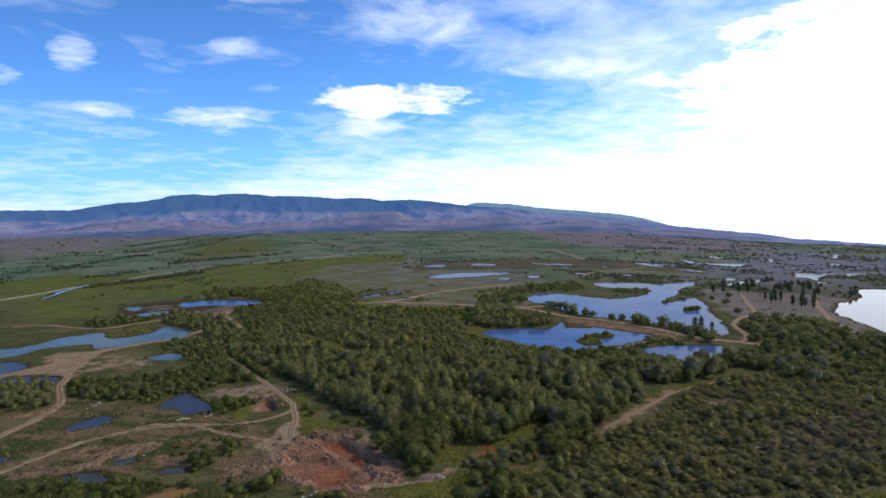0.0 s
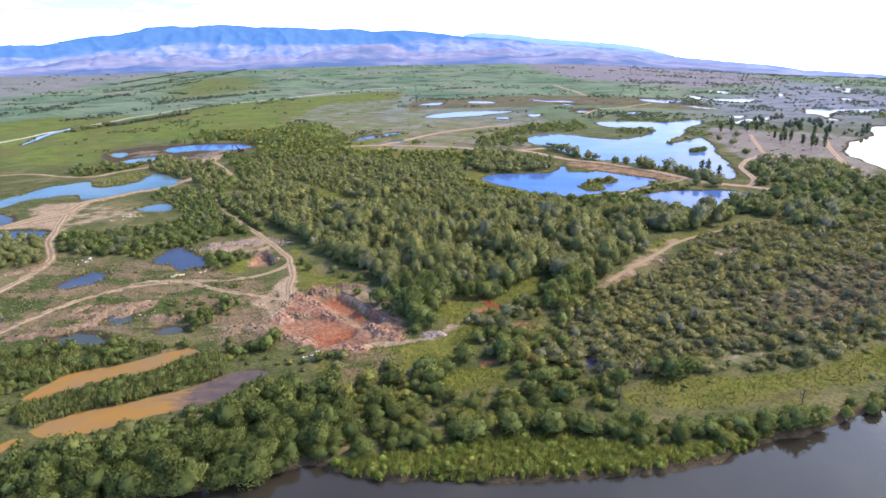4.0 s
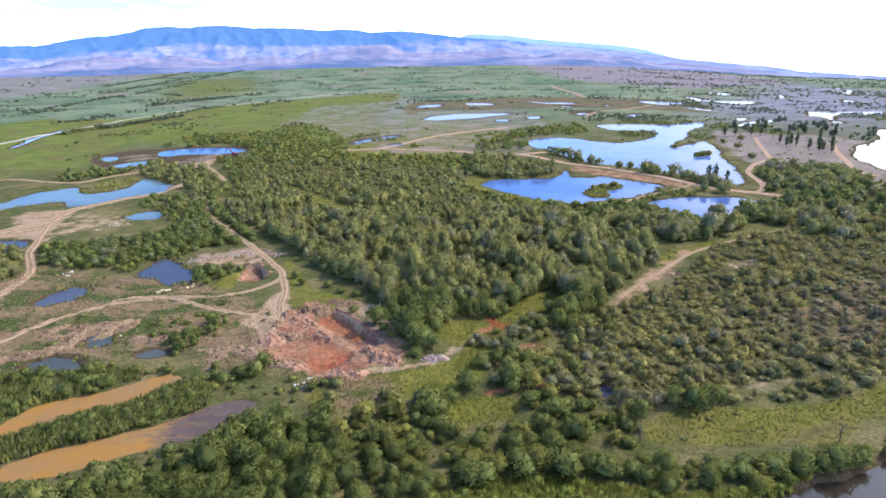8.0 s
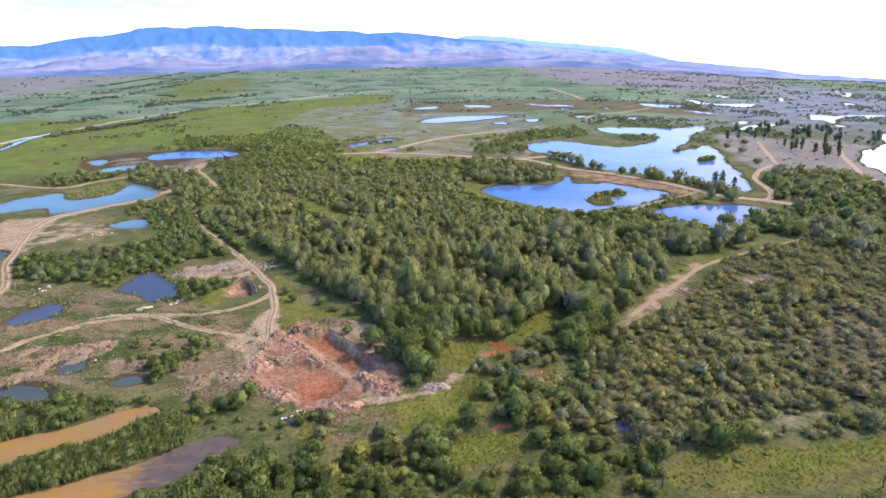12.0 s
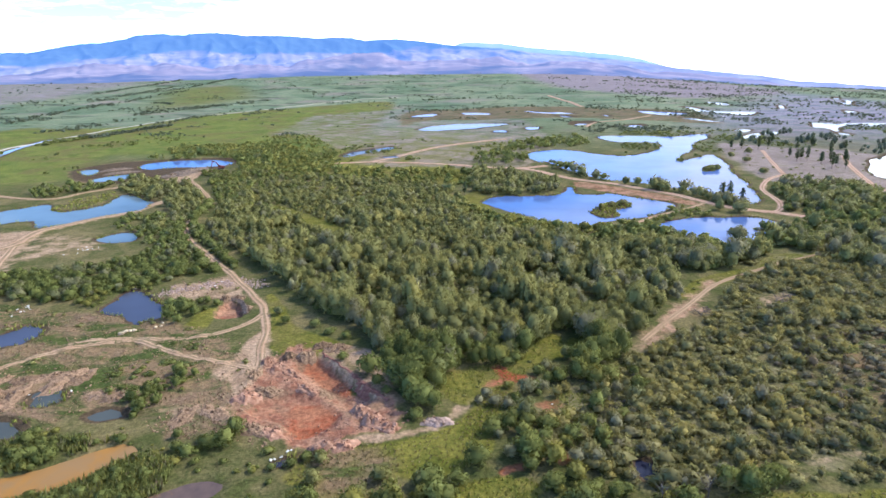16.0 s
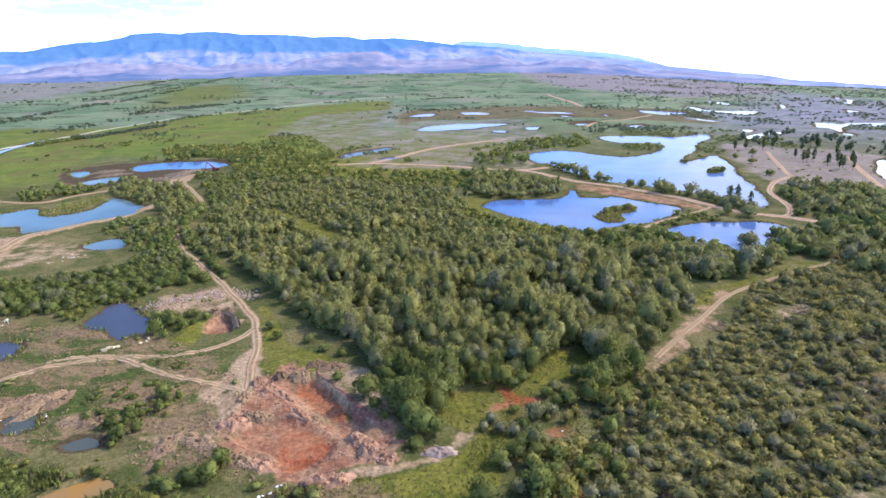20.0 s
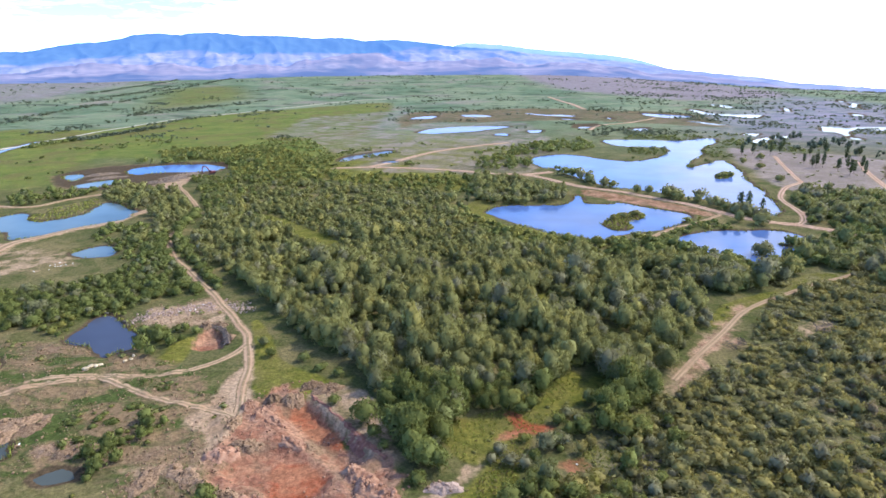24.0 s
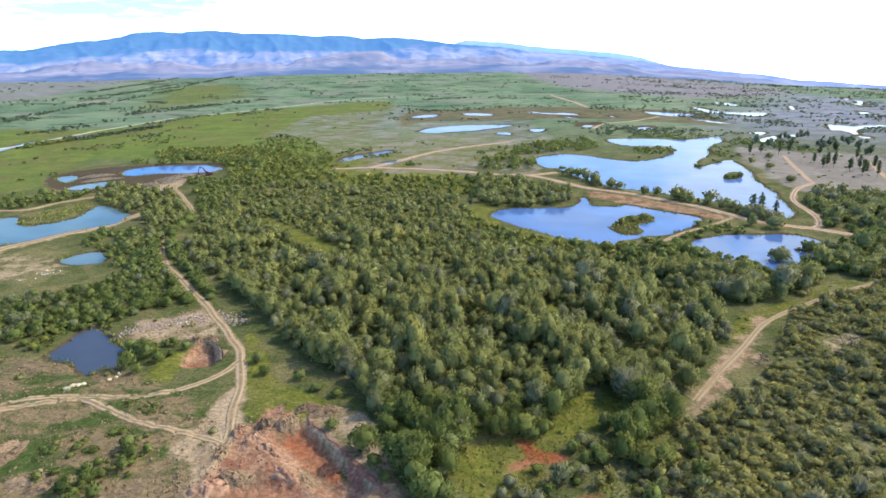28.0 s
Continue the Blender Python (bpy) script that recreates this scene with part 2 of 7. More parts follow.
    clayc = n.mix(n.m("MULTIPLY", n.ramp(n.noise(0.11, 4, 0.6, 0.6), 0.50, 0.62), 0.7), clayc, n.mix(n.ramp(n3, 0.3, 0.7), (0.130, 0.084, 0.052), (0.275, 0.190, 0.118)))
    clayc = n.mix(n.m("MULTIPLY", n.ramp(n3, 0.50, 0.66), 0.8), clayc, (0.165, 0.092, 0.066))
    col = n.mix(n.ramp(n.m("ADD", n.m("ADD", clay, n.m("MULTIPLY_ADD", n5, 1.0, -0.5)), n.m("MULTIPLY_ADD", n3, 0.8, -0.4)), 0.28, 0.72), col, clayc)
    rustc = n.mix(n.ramp(n5, 0.40, 0.62), (0.25, 0.068, 0.032), (0.29, 0.130, 0.072))
    rust = n.attr("rust").outputs["Fac"]
    col = n.mix(n.ramp(n.m("ADD", n.m("ADD", rust, n.m("MULTIPLY_ADD", n5, 1.3, -0.65)), n.m("MULTIPLY_ADD", n3, 0.8, -0.4)), 0.30, 0.85), col, rustc)
    # Mud, and the painted shade under the river bank, share this dark colour.
    mud_shade_col = n.mix(n3, (0.034, 0.026, 0.018), (0.120, 0.085, 0.050))
    col = n.mix(n.ramp(n.m("ADD", mud_and_shade, n.m("MULTIPLY_ADD", n3, 0.4, -0.2)), 0.35, 0.65), col, mud_shade_col)
    col = n.mix(0.7, col, n.mix(n4, (0.40, 0.40, 0.40), (1.45, 1.45, 1.45)), "MULTIPLY")
    col = n.mix(0.85, col, n.mix(n.ramp(n7, 0.30, 0.70), (0.55, 0.57, 0.55), (1.40, 1.36, 1.32)), "MULTIPLY")
    n.base(col)
    h = n.m("ADD", n.m("MULTIPLY", n3, 0.7), n.m("MULTIPLY", n4, 0.4))
    n.bump(h, 0.8, 0.5)
    return mt


def water_material(name, base, rough, ripple, scale, murk=None, spec=0.5, sheen=0.0):
    mt = material(name, rough, spec)
    n = Nodes(mt)
    n.b.inputs["IOR"].default_value = 1.333
    if murk:
        n.base(n.mix(n.ramp(n.noise(0.10, 5, 0.6, 0.8), 0.35, 0.66), base, murk))
    else:
        n.base(n.mix(n.ramp(n.noise(0.03, 3), 0.3, 0.7), base, tuple(c * 1.35 for c in base)))
    if sheen:
        n.b.inputs["Specular IOR Level"].default_value = 0.0
        gl, mx, fr = n.t.nodes.new("ShaderNodeBsdfGlossy"), n.t.nodes.new("ShaderNodeMixShader"), n.t.nodes.new("ShaderNodeFresnel")
        gl.inputs["Roughness"].default_value = rough
        fr.inputs["IOR"].default_value = 1.333
        n.t.links.new(n.m("MINIMUM", n.m("MULTIPLY", fr.outputs[0], sheen), 0.5 * sheen), mx.inputs[0])
        n.t.links.new(n.b.outputs[0], mx.inputs[1]), n.t.links.new(gl.outputs[0], mx.inputs[2])
        n.t.links.new(mx.outputs[0], n.t.nodes["Material Output"].inputs[0])
    n.bump(n.m("ADD", n.noise(scale, 3, 0.6, 0.4), n.m("MULTIPLY", n.noise(scale * 0.13, 2), 2.0)), ripple, 0.05)
    return mt


def foliage_material(name, dark, light, yellow, grey):
    """Leaves: each clump differs a little, each plant differs by its own tint."""
    mt = material(name, 0.72, 0.07)
    n = Nodes(mt)
    t = n.attr("tint").outputs["Fac"]
    isl = n.geo.outputs["Random Per Island"]
    isl = n.m("MULTIPLY_ADD", isl, 0.8, 0.1)
    col = n.mix(isl, dark, light)
    col = n.mix(n.m("MULTIPLY", n.ramp(t, 0.55, 0.95), 0.8), col, n.mix(isl, tuple(c * 0.7 for c in yellow), yellow))
    col = n.mix(n.m("MULTIPLY", n.ramp(t, 0.30, 0.12), 0.8), col, n.mix(isl, tuple(c * 0.65 for c in grey), grey))
    col = n.mix(n.m("MULTIPLY", n.ramp(t, 0.08, 0.03), 0.9), col, n.mix(isl, (0.185, 0.135, 0.078), (0.29, 0.22, 0.135)))
    # every plant has a tone of its own
    k = n.m("MULTIPLY_ADD", n.m("FRACT", n.m("MULTIPLY", t, 41.3)), 0.32, 0.90)
    tone = n.t.nodes.new("ShaderNodeCombineColor")
    for i in range(3):
        n.t.links.new(k, tone.inputs[i])
    col = n.mix(1.0, col, tone.outputs[0], "MULTIPLY")
    n.base(col)
    tr = n.t.nodes.new("ShaderNodeBsdfTranslucent")
    n.t.links.new(n.mix(0.35, col, (0.205, 0.215, 0.062)), tr.inputs[0])
    mx = n.t.nodes.new("ShaderNodeMixShader")
    mx.inputs[0].default_value = 0.36
    o = n.t.nodes["Material Output"]
    n.t.links.new(n.b.outputs[0], mx.inputs[1]), n.t.links.new(tr.outputs[0], mx.inputs[2]), n.t.links.new(mx.outputs[0], o.inputs[0])
    return mt


def plain_material(name, a, b, scale, rough=0.85, bump=0.4, dist=0.05, metal=0.0, spec=0.3, objvar=0.0):
    mt = material(name, rough, spec, metal)
    n = Nodes(mt)
    f = n.noise(scale, 5, 0.62)
    col = n.mix(n.ramp(f, 0.32, 0.68), a, b)
    if objvar:
        oi = n.t.nodes.new("ShaderNodeObjectInfo")
        k = n.m("MULTIPLY_ADD", oi.outputs["Random"], objvar, 1.0 - objvar * 0.5)
        g = n.t.nodes.new("ShaderNodeCombineColor")
        for i in range(3):
            n.t.links.new(k, g.inputs[i])
        col = n.mix(1.0, col, g.outputs[0], "MULTIPLY")
    n.base(col)
    n.bump(n.noise(scale * 2.3, 5, 0.7), bump, dist)
    return mt


def track_material(name, a, b, verge, rut_dark):
    """A dirt track: bare wheel ruts, a grassy middle and verges that fray."""
    mt = material(name, 1.0, 0.03)
    n = Nodes(mt)
    v = n.attr("across").outputs["Fac"]
    e = n.m("ABSOLUTE", v)
    n3, n2 = n.noise(0.8, 5, 0.66), n.noise(0.11, 4, 0.6)
    col = n.mix(n.ramp(n2, 0.3, 0.7), a, b)
    col = n.mix(n.m("MULTIPLY", n.ramp(n3, 0.5, 0.75), 0.35), col, rut_dark)
    mid = n.m("MULTIPLY", n.ramp(e, 0.34, 0.12), n.ramp(n.m("ADD", n3, n.m("MULTIPLY", n2, 0.5)), 0.50, 0.80))
    side = n.ramp(n.m("ADD", e, n.m("MULTIPLY_ADD", n3, 1.2, -0.6)), 0.46, 0.92)
    col = n.mix(n.m("MAXIMUM", n.m("MULTIPLY", mid, 0.8), side), col, verge)
    n.base(col)
    n.bump(n3, 0.7, 0.12)
    return mt


def mountain_material(name, haze, glow, trees):
    """Distant hills: dark woods and pale dry slopes, with the distance haze as emission."""
    mt = material(name, 1.0, 0.0)
    n = Nodes(mt)
    wood = n.attr("wood").outputs["Fac"]
    f = n.noise(0.0030, 7, 0.62, 0.8, stretch=(1.0, 1.0, 5.0))
    g = n.noise(0.011, 6, 0.68, 0.4)
    streak = n.noise(0.0075, 6, 0.66, 1.2, stretch=(0.8, 0.8, 7.0))
    dry = n.mix(n.ramp(f, 0.36, 0.62), (0.130, 0.098, 0.094), (0.225, 0.175, 0.158))
    dry = n.mix(n.m("MULTIPLY", n.ramp(streak, 0.52, 0.64), 0.5), dry, (0.33, 0.275, 0.245))
    dry = n.mix(n.ramp(g, 0.55, 0.66), dry, (0.075, 0.066, 0.074))
    woods = n.mix(n.ramp(g, 0.35, 0.65), tuple(c * 0.7 for c in trees), trees)
    col = n.mix(n.ramp(n.m("ADD", wood, n.m("MULTIPLY_ADD", f, 1.4, -0.7)), 0.30, 0.66), dry, woods)
    n.base(col)
    n.b.inputs["Emission Color"].default_value = (*haze, 1)
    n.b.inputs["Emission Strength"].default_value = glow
    return mt


M_GROUND = ground_material()
# Much of this blue is sky reflection put into the base colour.
M_POND = water_material("blue_pond_water", (0.060, 0.100, 0.226), 0.06, 0.10, 0.9, None, 0.0, 0.46)
M_DARKPOND = water_material("dark_blue_pond_water", (0.044, 0.051, 0.074), 0.07, 0.08, 0.9, None, 0.0, 0.4)
M_RIVER = water_material("grey_river_water", (0.026, 0.020, 0.014), 0.05, 0.36, 0.45, None, 0.58)
# Far water: bright sky reflection partly painted as a pale base.
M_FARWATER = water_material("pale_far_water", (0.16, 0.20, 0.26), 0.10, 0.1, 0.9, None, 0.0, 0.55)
M_ORANGE = water_material("rust_orange_water", (0.285, 0.145, 0.038), 0.15, 0.05, 0.8, (0.235, 0.142, 0.064), 0.0, 0.12)
def sludge_pool(x0, x1):
    """Rust water that turns to dark sludge towards one end, in streaks."""
    mt = water_material("rust_water_with_dark_sludge", (0.290, 0.145, 0.034), 0.15, 0.05, 0.8, (0.240, 0.140, 0.060), 0.0, 0.12)
    n = Nodes(mt)
    c = n.b.inputs["Base Color"].links[0].from_socket
    sep = n.t.nodes.new("ShaderNodeSeparateXYZ")
    n.t.links.new(n.pos, sep.inputs[0])
    k = n.m("DIVIDE", n.m("SUBTRACT", sep.outputs[0], x0), x1 - x0)
    k = n.m("ADD", k, n.m("MULTIPLY_ADD", n.noise(0.22, 5, 0.65, 0.8, stretch=(0.6, 2.2, 1)), 2.6, -1.3))
    n.base(n.mix(n.ramp(k, -0.1, 0.6), c, n.mix(n.noise(0.5, 4), (0.056, 0.045, 0.046), (0.142, 0.098, 0.082))))
    return mt


M_SLUDGE = sludge_pool(-57, -43)
M_POOL = water_material("dark_gully_water", (0.020, 0.022, 0.040), 0.06, 0.06, 0.9, None, 0.0, 0.5)
M_TEAL = water_material("pale_teal_water", (0.088, 0.124, 0.146), 0.08, 0.06, 0.8, None, 0.0, 0.4)
M_MURK = water_material("murky_grey_water", (0.055, 0.062, 0.056), 0.10, 0.06, 0.8, None, 0.0, 0.4)
M_LEAF = foliage_material("willow_leaves", (0.146, 0.150, 0.052), (0.240, 0.232, 0.082), (0.325, 0.284, 0.084), (0.262, 0.244, 0.150))
M_BUSH = foliage_material("bush_leaves", (0.084, 0.102, 0.028), (0.196, 0.214, 0.062), (0.300, 0.272, 0.066), (0.220, 0.212, 0.120))
M_SCRUB = foliage_material("scrub_willow_leaves", (0.158, 0.143, 0.058), (0.262, 0.236, 0.094), (0.350, 0.290, 0.088), (0.256, 0.226, 0.140))
# Leaves for distant plants, greyed and blued by painted haze.
M_FARBUSH = foliage_material("hazy_far_leaves", (0.070, 0.088, 0.062), (0.120, 0.140, 0.094), (0.180, 0.180, 0.098), (0.135, 0.140, 0.118))
M_PINE = foliage_material("pine_needles", (0.030, 0.048, 0.022), (0.066, 0.088, 0.040), (0.08, 0.095, 0.04), (0.06, 0.075, 0.05))
M_REED = foliage_material("reeds", (0.160, 0.195, 0.036), (0.27, 0.30, 0.062), (0.38, 0.36, 0.085), (0.28, 0.26, 0.115))
M_BARK = plain_material("bark", (0.075, 0.058, 0.044), (0.17, 0.145, 0.115), 3.0)
M_DEAD = plain_material("dead_wood", (0.06, 0.05, 0.04), (0.13, 0.11, 0.09), 3.0)
M_TRACK = track_material("dirt_track", (0.33, 0.208, 0.128), (0.42, 0.285, 0.182), (0.140, 0.110, 0.054), (0.22, 0.145, 0.088))
M_FADED = track_material("faded_dirt_track", (0.29, 0.192, 0.118), (0.36, 0.246, 0.155), (0.205, 0.148, 0.082), (0.22, 0.145, 0.088))
M_REDTRACK = track_material("reddish_dirt_road", (0.40, 0.235, 0.170), (0.50, 0.325, 0.240), (0.15, 0.125, 0.055), (0.24, 0.125, 0.086))
M_PALE = track_material("pale_road", (0.38, 0.35, 0.31), (0.46, 0.43, 0.39), (0.30, 0.27, 0.20), (0.40, 0.37, 0.33))
M_CLAY = plain_material("pink_clay", (0.245, 0.122, 0.077), (0.385, 0.232, 0.155), 0.9, 1.0, 0.7, 0.2, spec=0.04, objvar=0.4)
M_SOIL = plain_material("tan_soil", (0.145, 0.092, 0.056), (0.28, 0.185, 0.115), 2.0, 1.0, 0.9, 0.25, spec=0.04, objvar=0.5)
M_LITTER = plain_material("white_litter", (0.56, 0.54, 0.48), (0.74, 0.72, 0.66), 2.0, 0.5, 0.4, 0.05)
M_STONE = plain_material("pale_stone", (0.38, 0.29, 0.18), (0.56, 0.45, 0.30), 1.2, 0.9, 0.8, 0.1, objvar=0.3)
M_ORANGEPAINT = plain_material("faded_orange_paint", (0.15, 0.032, 0.028), (0.22, 0.055, 0.042), 1.5, 0.5, 0.1, 0.01)
M_STEEL = plain_material("dark_steel", (0.035, 0.033, 0.032), (0.09, 0.08, 0.07), 2.0, 0.6, 0.3, 0.02, 0.5)
M_GLASS = plain_material("dark_cab_glass", (0.02, 0.025, 0.03), (0.03, 0.035, 0.04), 1.0, 0.1, 0.0, 0.01, 0.0, 0.5)
# Each line of hills glows in its own haze colour, palest at the back.
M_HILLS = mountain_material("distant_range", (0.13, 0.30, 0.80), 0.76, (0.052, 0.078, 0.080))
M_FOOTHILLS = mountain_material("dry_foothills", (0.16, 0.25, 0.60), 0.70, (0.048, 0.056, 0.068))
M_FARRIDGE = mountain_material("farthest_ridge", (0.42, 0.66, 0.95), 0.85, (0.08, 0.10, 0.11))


# ---- building helpers ----
def mesh_from(name, verts, faces, mat, attrs=(), smooth=False, normals=None):
    """A mesh from numpy vertices and faces (n, 3) or (n, 4); attrs: (name, values a vertex)."""
    me = bpy.data.meshes.new(name)
    verts, faces = np.asarray(verts, np.float32), np.asarray(faces, np.int32)
    k = faces.shape[1]
    me.vertices.add(len(verts)), me.vertices.foreach_set("co", verts.ravel())
    me.loops.add(faces.size), me.loops.foreach_set("vertex_index", faces.ravel())
    me.polygons.add(len(faces))
    me.polygons.foreach_set("loop_start", np.arange(0, faces.size, k, dtype=np.int32))
    me.polygons.foreach_set("use_smooth", np.full(len(faces), smooth))
    for nm, val in attrs:
        val = np.asarray(val, np.float32)
        if val.ndim == 1:
            me.attributes.new(nm, "FLOAT", "POINT").data.foreach_set("value", val)
        else:
            me.attributes.new(nm, "FLOAT_COLOR", "POINT").data.foreach_set("color", val.ravel())
    me.materials.append(mat)
    me.update(calc_edges=True)
    if normals is not None:
        me.normals_split_custom_set_from_vertices(np.asarray(normals, np.float32))
    return me


def part(name, bm, mat, parent, label=""):
    """Links a bmesh, or a mesh, as one object under a thing or a part."""
    if isinstance(bm, bmesh.types.BMesh):
        me = bpy.data.meshes.new(name)
        bm.to_mesh(me)
        bm.free()
        me.materials.append(mat)
    else:
        me = bm
    ob = new(name, me)
    ob.parent = parent
    return tagged(ob, label) if label else ob


def catmull(pts, n=6, closed=True):
    p = np.asarray(pts, float)
    if closed:
        q = np.vstack([p[-1], p, p[:2]])
    else:
        q = np.vstack([2 * p[0] - p[1], p, 2 * p[-1] - p[-2]])
    t = np.linspace(0, 1, n, endpoint=False)[:, None]
    out = []
    for a, b, c, d in zip(q[:-3], q[1:-2], q[2:-1], q[3:]):
        out.append(0.5 * (2 * b + (c - a) * t + (2 * a - 5 * b + 4 * c - d) * t ** 2 + (3 * b - a - 3 * c + d) * t ** 3))
    out = np.vstack(out)
    return out if closed else np.vstack([out, p[-1]])


def wobble(pts, amp, seed):
    """A ragged outline: each point is pushed about a little."""
    g = np.random.default_rng(seed)
    d = g.normal(0, amp, pts.shape)
    return pts + 0.5 * (d + np.roll(d, 1, 0))


def signed(px, py, poly):
    """Distance to a polygon's edge, positive inside."""
    a, b = poly, np.roll(poly, -1, 0)
    dist, ins = np.full(px.shape, 1e9), np.zeros(px.shape, bool)
    for (x0, y0), (x1, y1) in zip(a, b):
        dx, dy = x1 - x0, y1 - y0
        t = np.clip(((px - x0) * dx + (py - y0) * dy) / (dx * dx + dy * dy + 1e-9), 0, 1)
        dist = np.minimum(dist, (px - x0 - t * dx) ** 2 + (py - y0 - t * dy) ** 2)
        if y0 != y1:
            ins ^= ((y0 > py) != (y1 > py)) & (px < (x1 - x0) * (py - y0) / (y1 - y0) + x0)
    return np.where(ins, 1, -1) * np.sqrt(dist)


def around(px, py, poly, pad):
    """Indices of the points near a polygon or line."""
    lo, hi = poly.min(0) - pad, poly.max(0) + pad
    return np.nonzero((px > lo[0]) & (px < hi[0]) & (py > lo[1]) & (py < hi[1]))[0]


def line_distance(px, py, line):
    dist = np.full(px.shape, 1e9)
    for (x0, y0), (x1, y1) in zip(line[:-1], line[1:]):
        dx, dy = x1 - x0, y1 - y0
        t = np.clip(((px - x0) * dx + (py - y0) * dy) / (dx * dx + dy * dy + 1e-9), 0, 1)
        dist = np.minimum(dist, (px - x0 - t * dx) ** 2 + (py - y0 - t * dy) ** 2)
    return np.sqrt(dist)


def step(lo, hi, v):
    t = np.clip((v - lo) / (hi - lo), 0, 1)
    return t * t * (3 - 2 * t)


def waves(x, y, seed, size, octaves=4):
    """Cheap smooth noise from crossed waves, about -1 to 1."""
    g = np.random.default_rng(seed)
    s, amp, tot = np.zeros_like(x), 1.0, 0.0
    for _ in range(octaves):
        for _ in range(3):
            a, ph = g.uniform(0, 2 * np.pi, 2)
            k = 2 * np.pi / size * g.uniform(0.7, 1.4)
            s = s + amp * np.sin(k * (x * np.cos(a) + y * np.sin(a)) + ph + 1.3 * np.sin(0.6 * k * (x * np.sin(a) - y * np.cos(a)) + 2 * ph))
        tot += 1.8 * amp
        amp, size = amp * 0.55, size * 0.47
    return s / tot


# ---- plan: waters, roads, zones, woods (metres) ----
WATERS, ISLANDS, TRACKS, ZONES, WOODS = [], [], [], {}, {}


def water(pts, mat, label, level=-0.3, ragged=0.5):
    p = catmull(pts, 5)
    WATERS.append((wobble(p, ragged, len(WATERS)), mat, label, level - 0.012 * (len(WATERS) % 6)))


def island(pts):
    ISLANDS.append(wobble(catmull(pts, 5), 0.4, len(ISLANDS) + 70))


def track(pts, width, mat, label, halo=1.0, ruts=True):
    TRACKS.append((catmull(pts, 7, False), width, mat, label, halo, ruts))


def zone(name, pts, ragged=0.6):
    ZONES[name] = wobble(catmull(pts, 4), ragged, len(ZONES) + 300)


def wood(name, pts):
    WOODS[name] = catmull(pts, 3)


water([(68, 492), (78, 510), (96, 518), (111, 510), (120, 493), (136, 481), (156, 490), (181, 523), (189, 545), (182, 556), (167, 561), (155, 569), (150, 593), (159, 609), (192, 606), (223, 598), (245, 614), (258, 612), (253, 591), (218, 542), (206, 512), (187, 485), (173, 461), (171, 452), (186, 465), (204, 481), (206, 471), (197, 437), (184, 400), (179, 374), (171, 355), (164, 333), (155, 317), (152, 319), (150, 332), (141, 347), (129, 359), (119, 371), (110, 379), (97, 390), (87, 413), (80, 445), (77, 457), (68, 457)], M_POND, "large blue lake with grassy spits and a tree-lined bank", -0.3, 0.9)
water([(21, 330), (26, 339), (36, 343), (47, 342), (59, 344), (66, 350), (71, 364), (75, 364), (73, 348), (79, 343), (90, 346), (100, 335), (110, 327), (115, 321), (112, 313), (103, 304), (94, 295), (86, 292), (71, 286), (62, 279), (57, 284), (48, 291), (40, 298), (32, 309), (26, 319)], M_POND, "blue pond with a grassy spit below the dirt road", -0.3, 0.9)
water([(89.5, 277.4), (96.1, 283.9), (106.6, 289.8), (117.2, 292.6), (125.8, 291.3), (137.5, 291.6), (143.6, 286.4), (144.6, 280.8), (138.4, 274.3), (129.4, 271.9), (132.1, 267.5), (136.2, 263.3), (131.8, 257.1), (125.9, 257.3), (121, 255.7), (113.7, 250), (107.8, 246.3), (107.7, 253.2), (106.4, 258.2), (101.7, 260.9), (96.9, 263.8), (92.6, 268), (89.1, 272.3)], M_POND, "blue pond ringed by bushes with reeds at one side", -0.3, 0.5)
water([(-226, 294), (-219, 301), (-218, 322), (-209, 334), (-203, 337), (-195, 325), (-183, 323), (-175, 332), (-176, 348), (-176, 361), (-166, 354), (-151, 339), (-148, 329), (-153, 318), (-161, 310), (-170, 298), (-180, 291), (-189, 303), (-198, 300), (-207, 292), (-210, 280), (-212, 275), (-235, 264), (-252, 285)], M_TEAL, "blue-grey pond beside a sandy track", -0.3, 0.9)
water([(-203.5, 263), (-197.3, 261.6), (-188.4, 254.1), (-186.8, 244.6), (-188.6, 242.1), (-198.8, 236.5), (-217.3, 260.7)], M_DARKPOND, "small dark blue pond in rough ground", -0.3, 0.5)
water([(-181, 231.4), (-176.8, 235.4), (-170.1, 235.9), (-161.8, 234.6), (-158.5, 228.6), (-161.3, 222.5), (-169.4, 221.4), (-174.6, 222.4), (-184.4, 220.7), (-193, 232.1)], M_DARKPOND, "small dark blue pond in rough ground", -0.3, 0.25)
water([(-211, 453), (-215, 468), (-207, 480), (-194, 486), (-174, 487), (-160, 481), (-150, 471), (-153, 460), (-165, 454), (-180, 453), (-193, 450), (-200, 446)], M_POND, "blue flooded digging beside an excavator", -0.3, 0.5)
water([(-247, 443), (-240, 449), (-232, 440), (-230, 425), (-239, 431)], M_TEAL, "small dark blue pond in rough ground", -0.3, 0.25)
water([(-220, 407), (-216, 419), (-205, 427), (-200, 414), (-205, 404), (-215, 402)], M_TEAL, "small dark blue pond in rough ground", -0.3, 0.25)
water([(-142.7, 269.9), (-140.7, 275.3), (-135.9, 279.6), (-129.2, 278.1), (-125.9, 267.8), (-130.6, 264.9), (-136.7, 265.2)], M_TEAL, "small dark blue pond in rough ground", -0.3, 0.25)
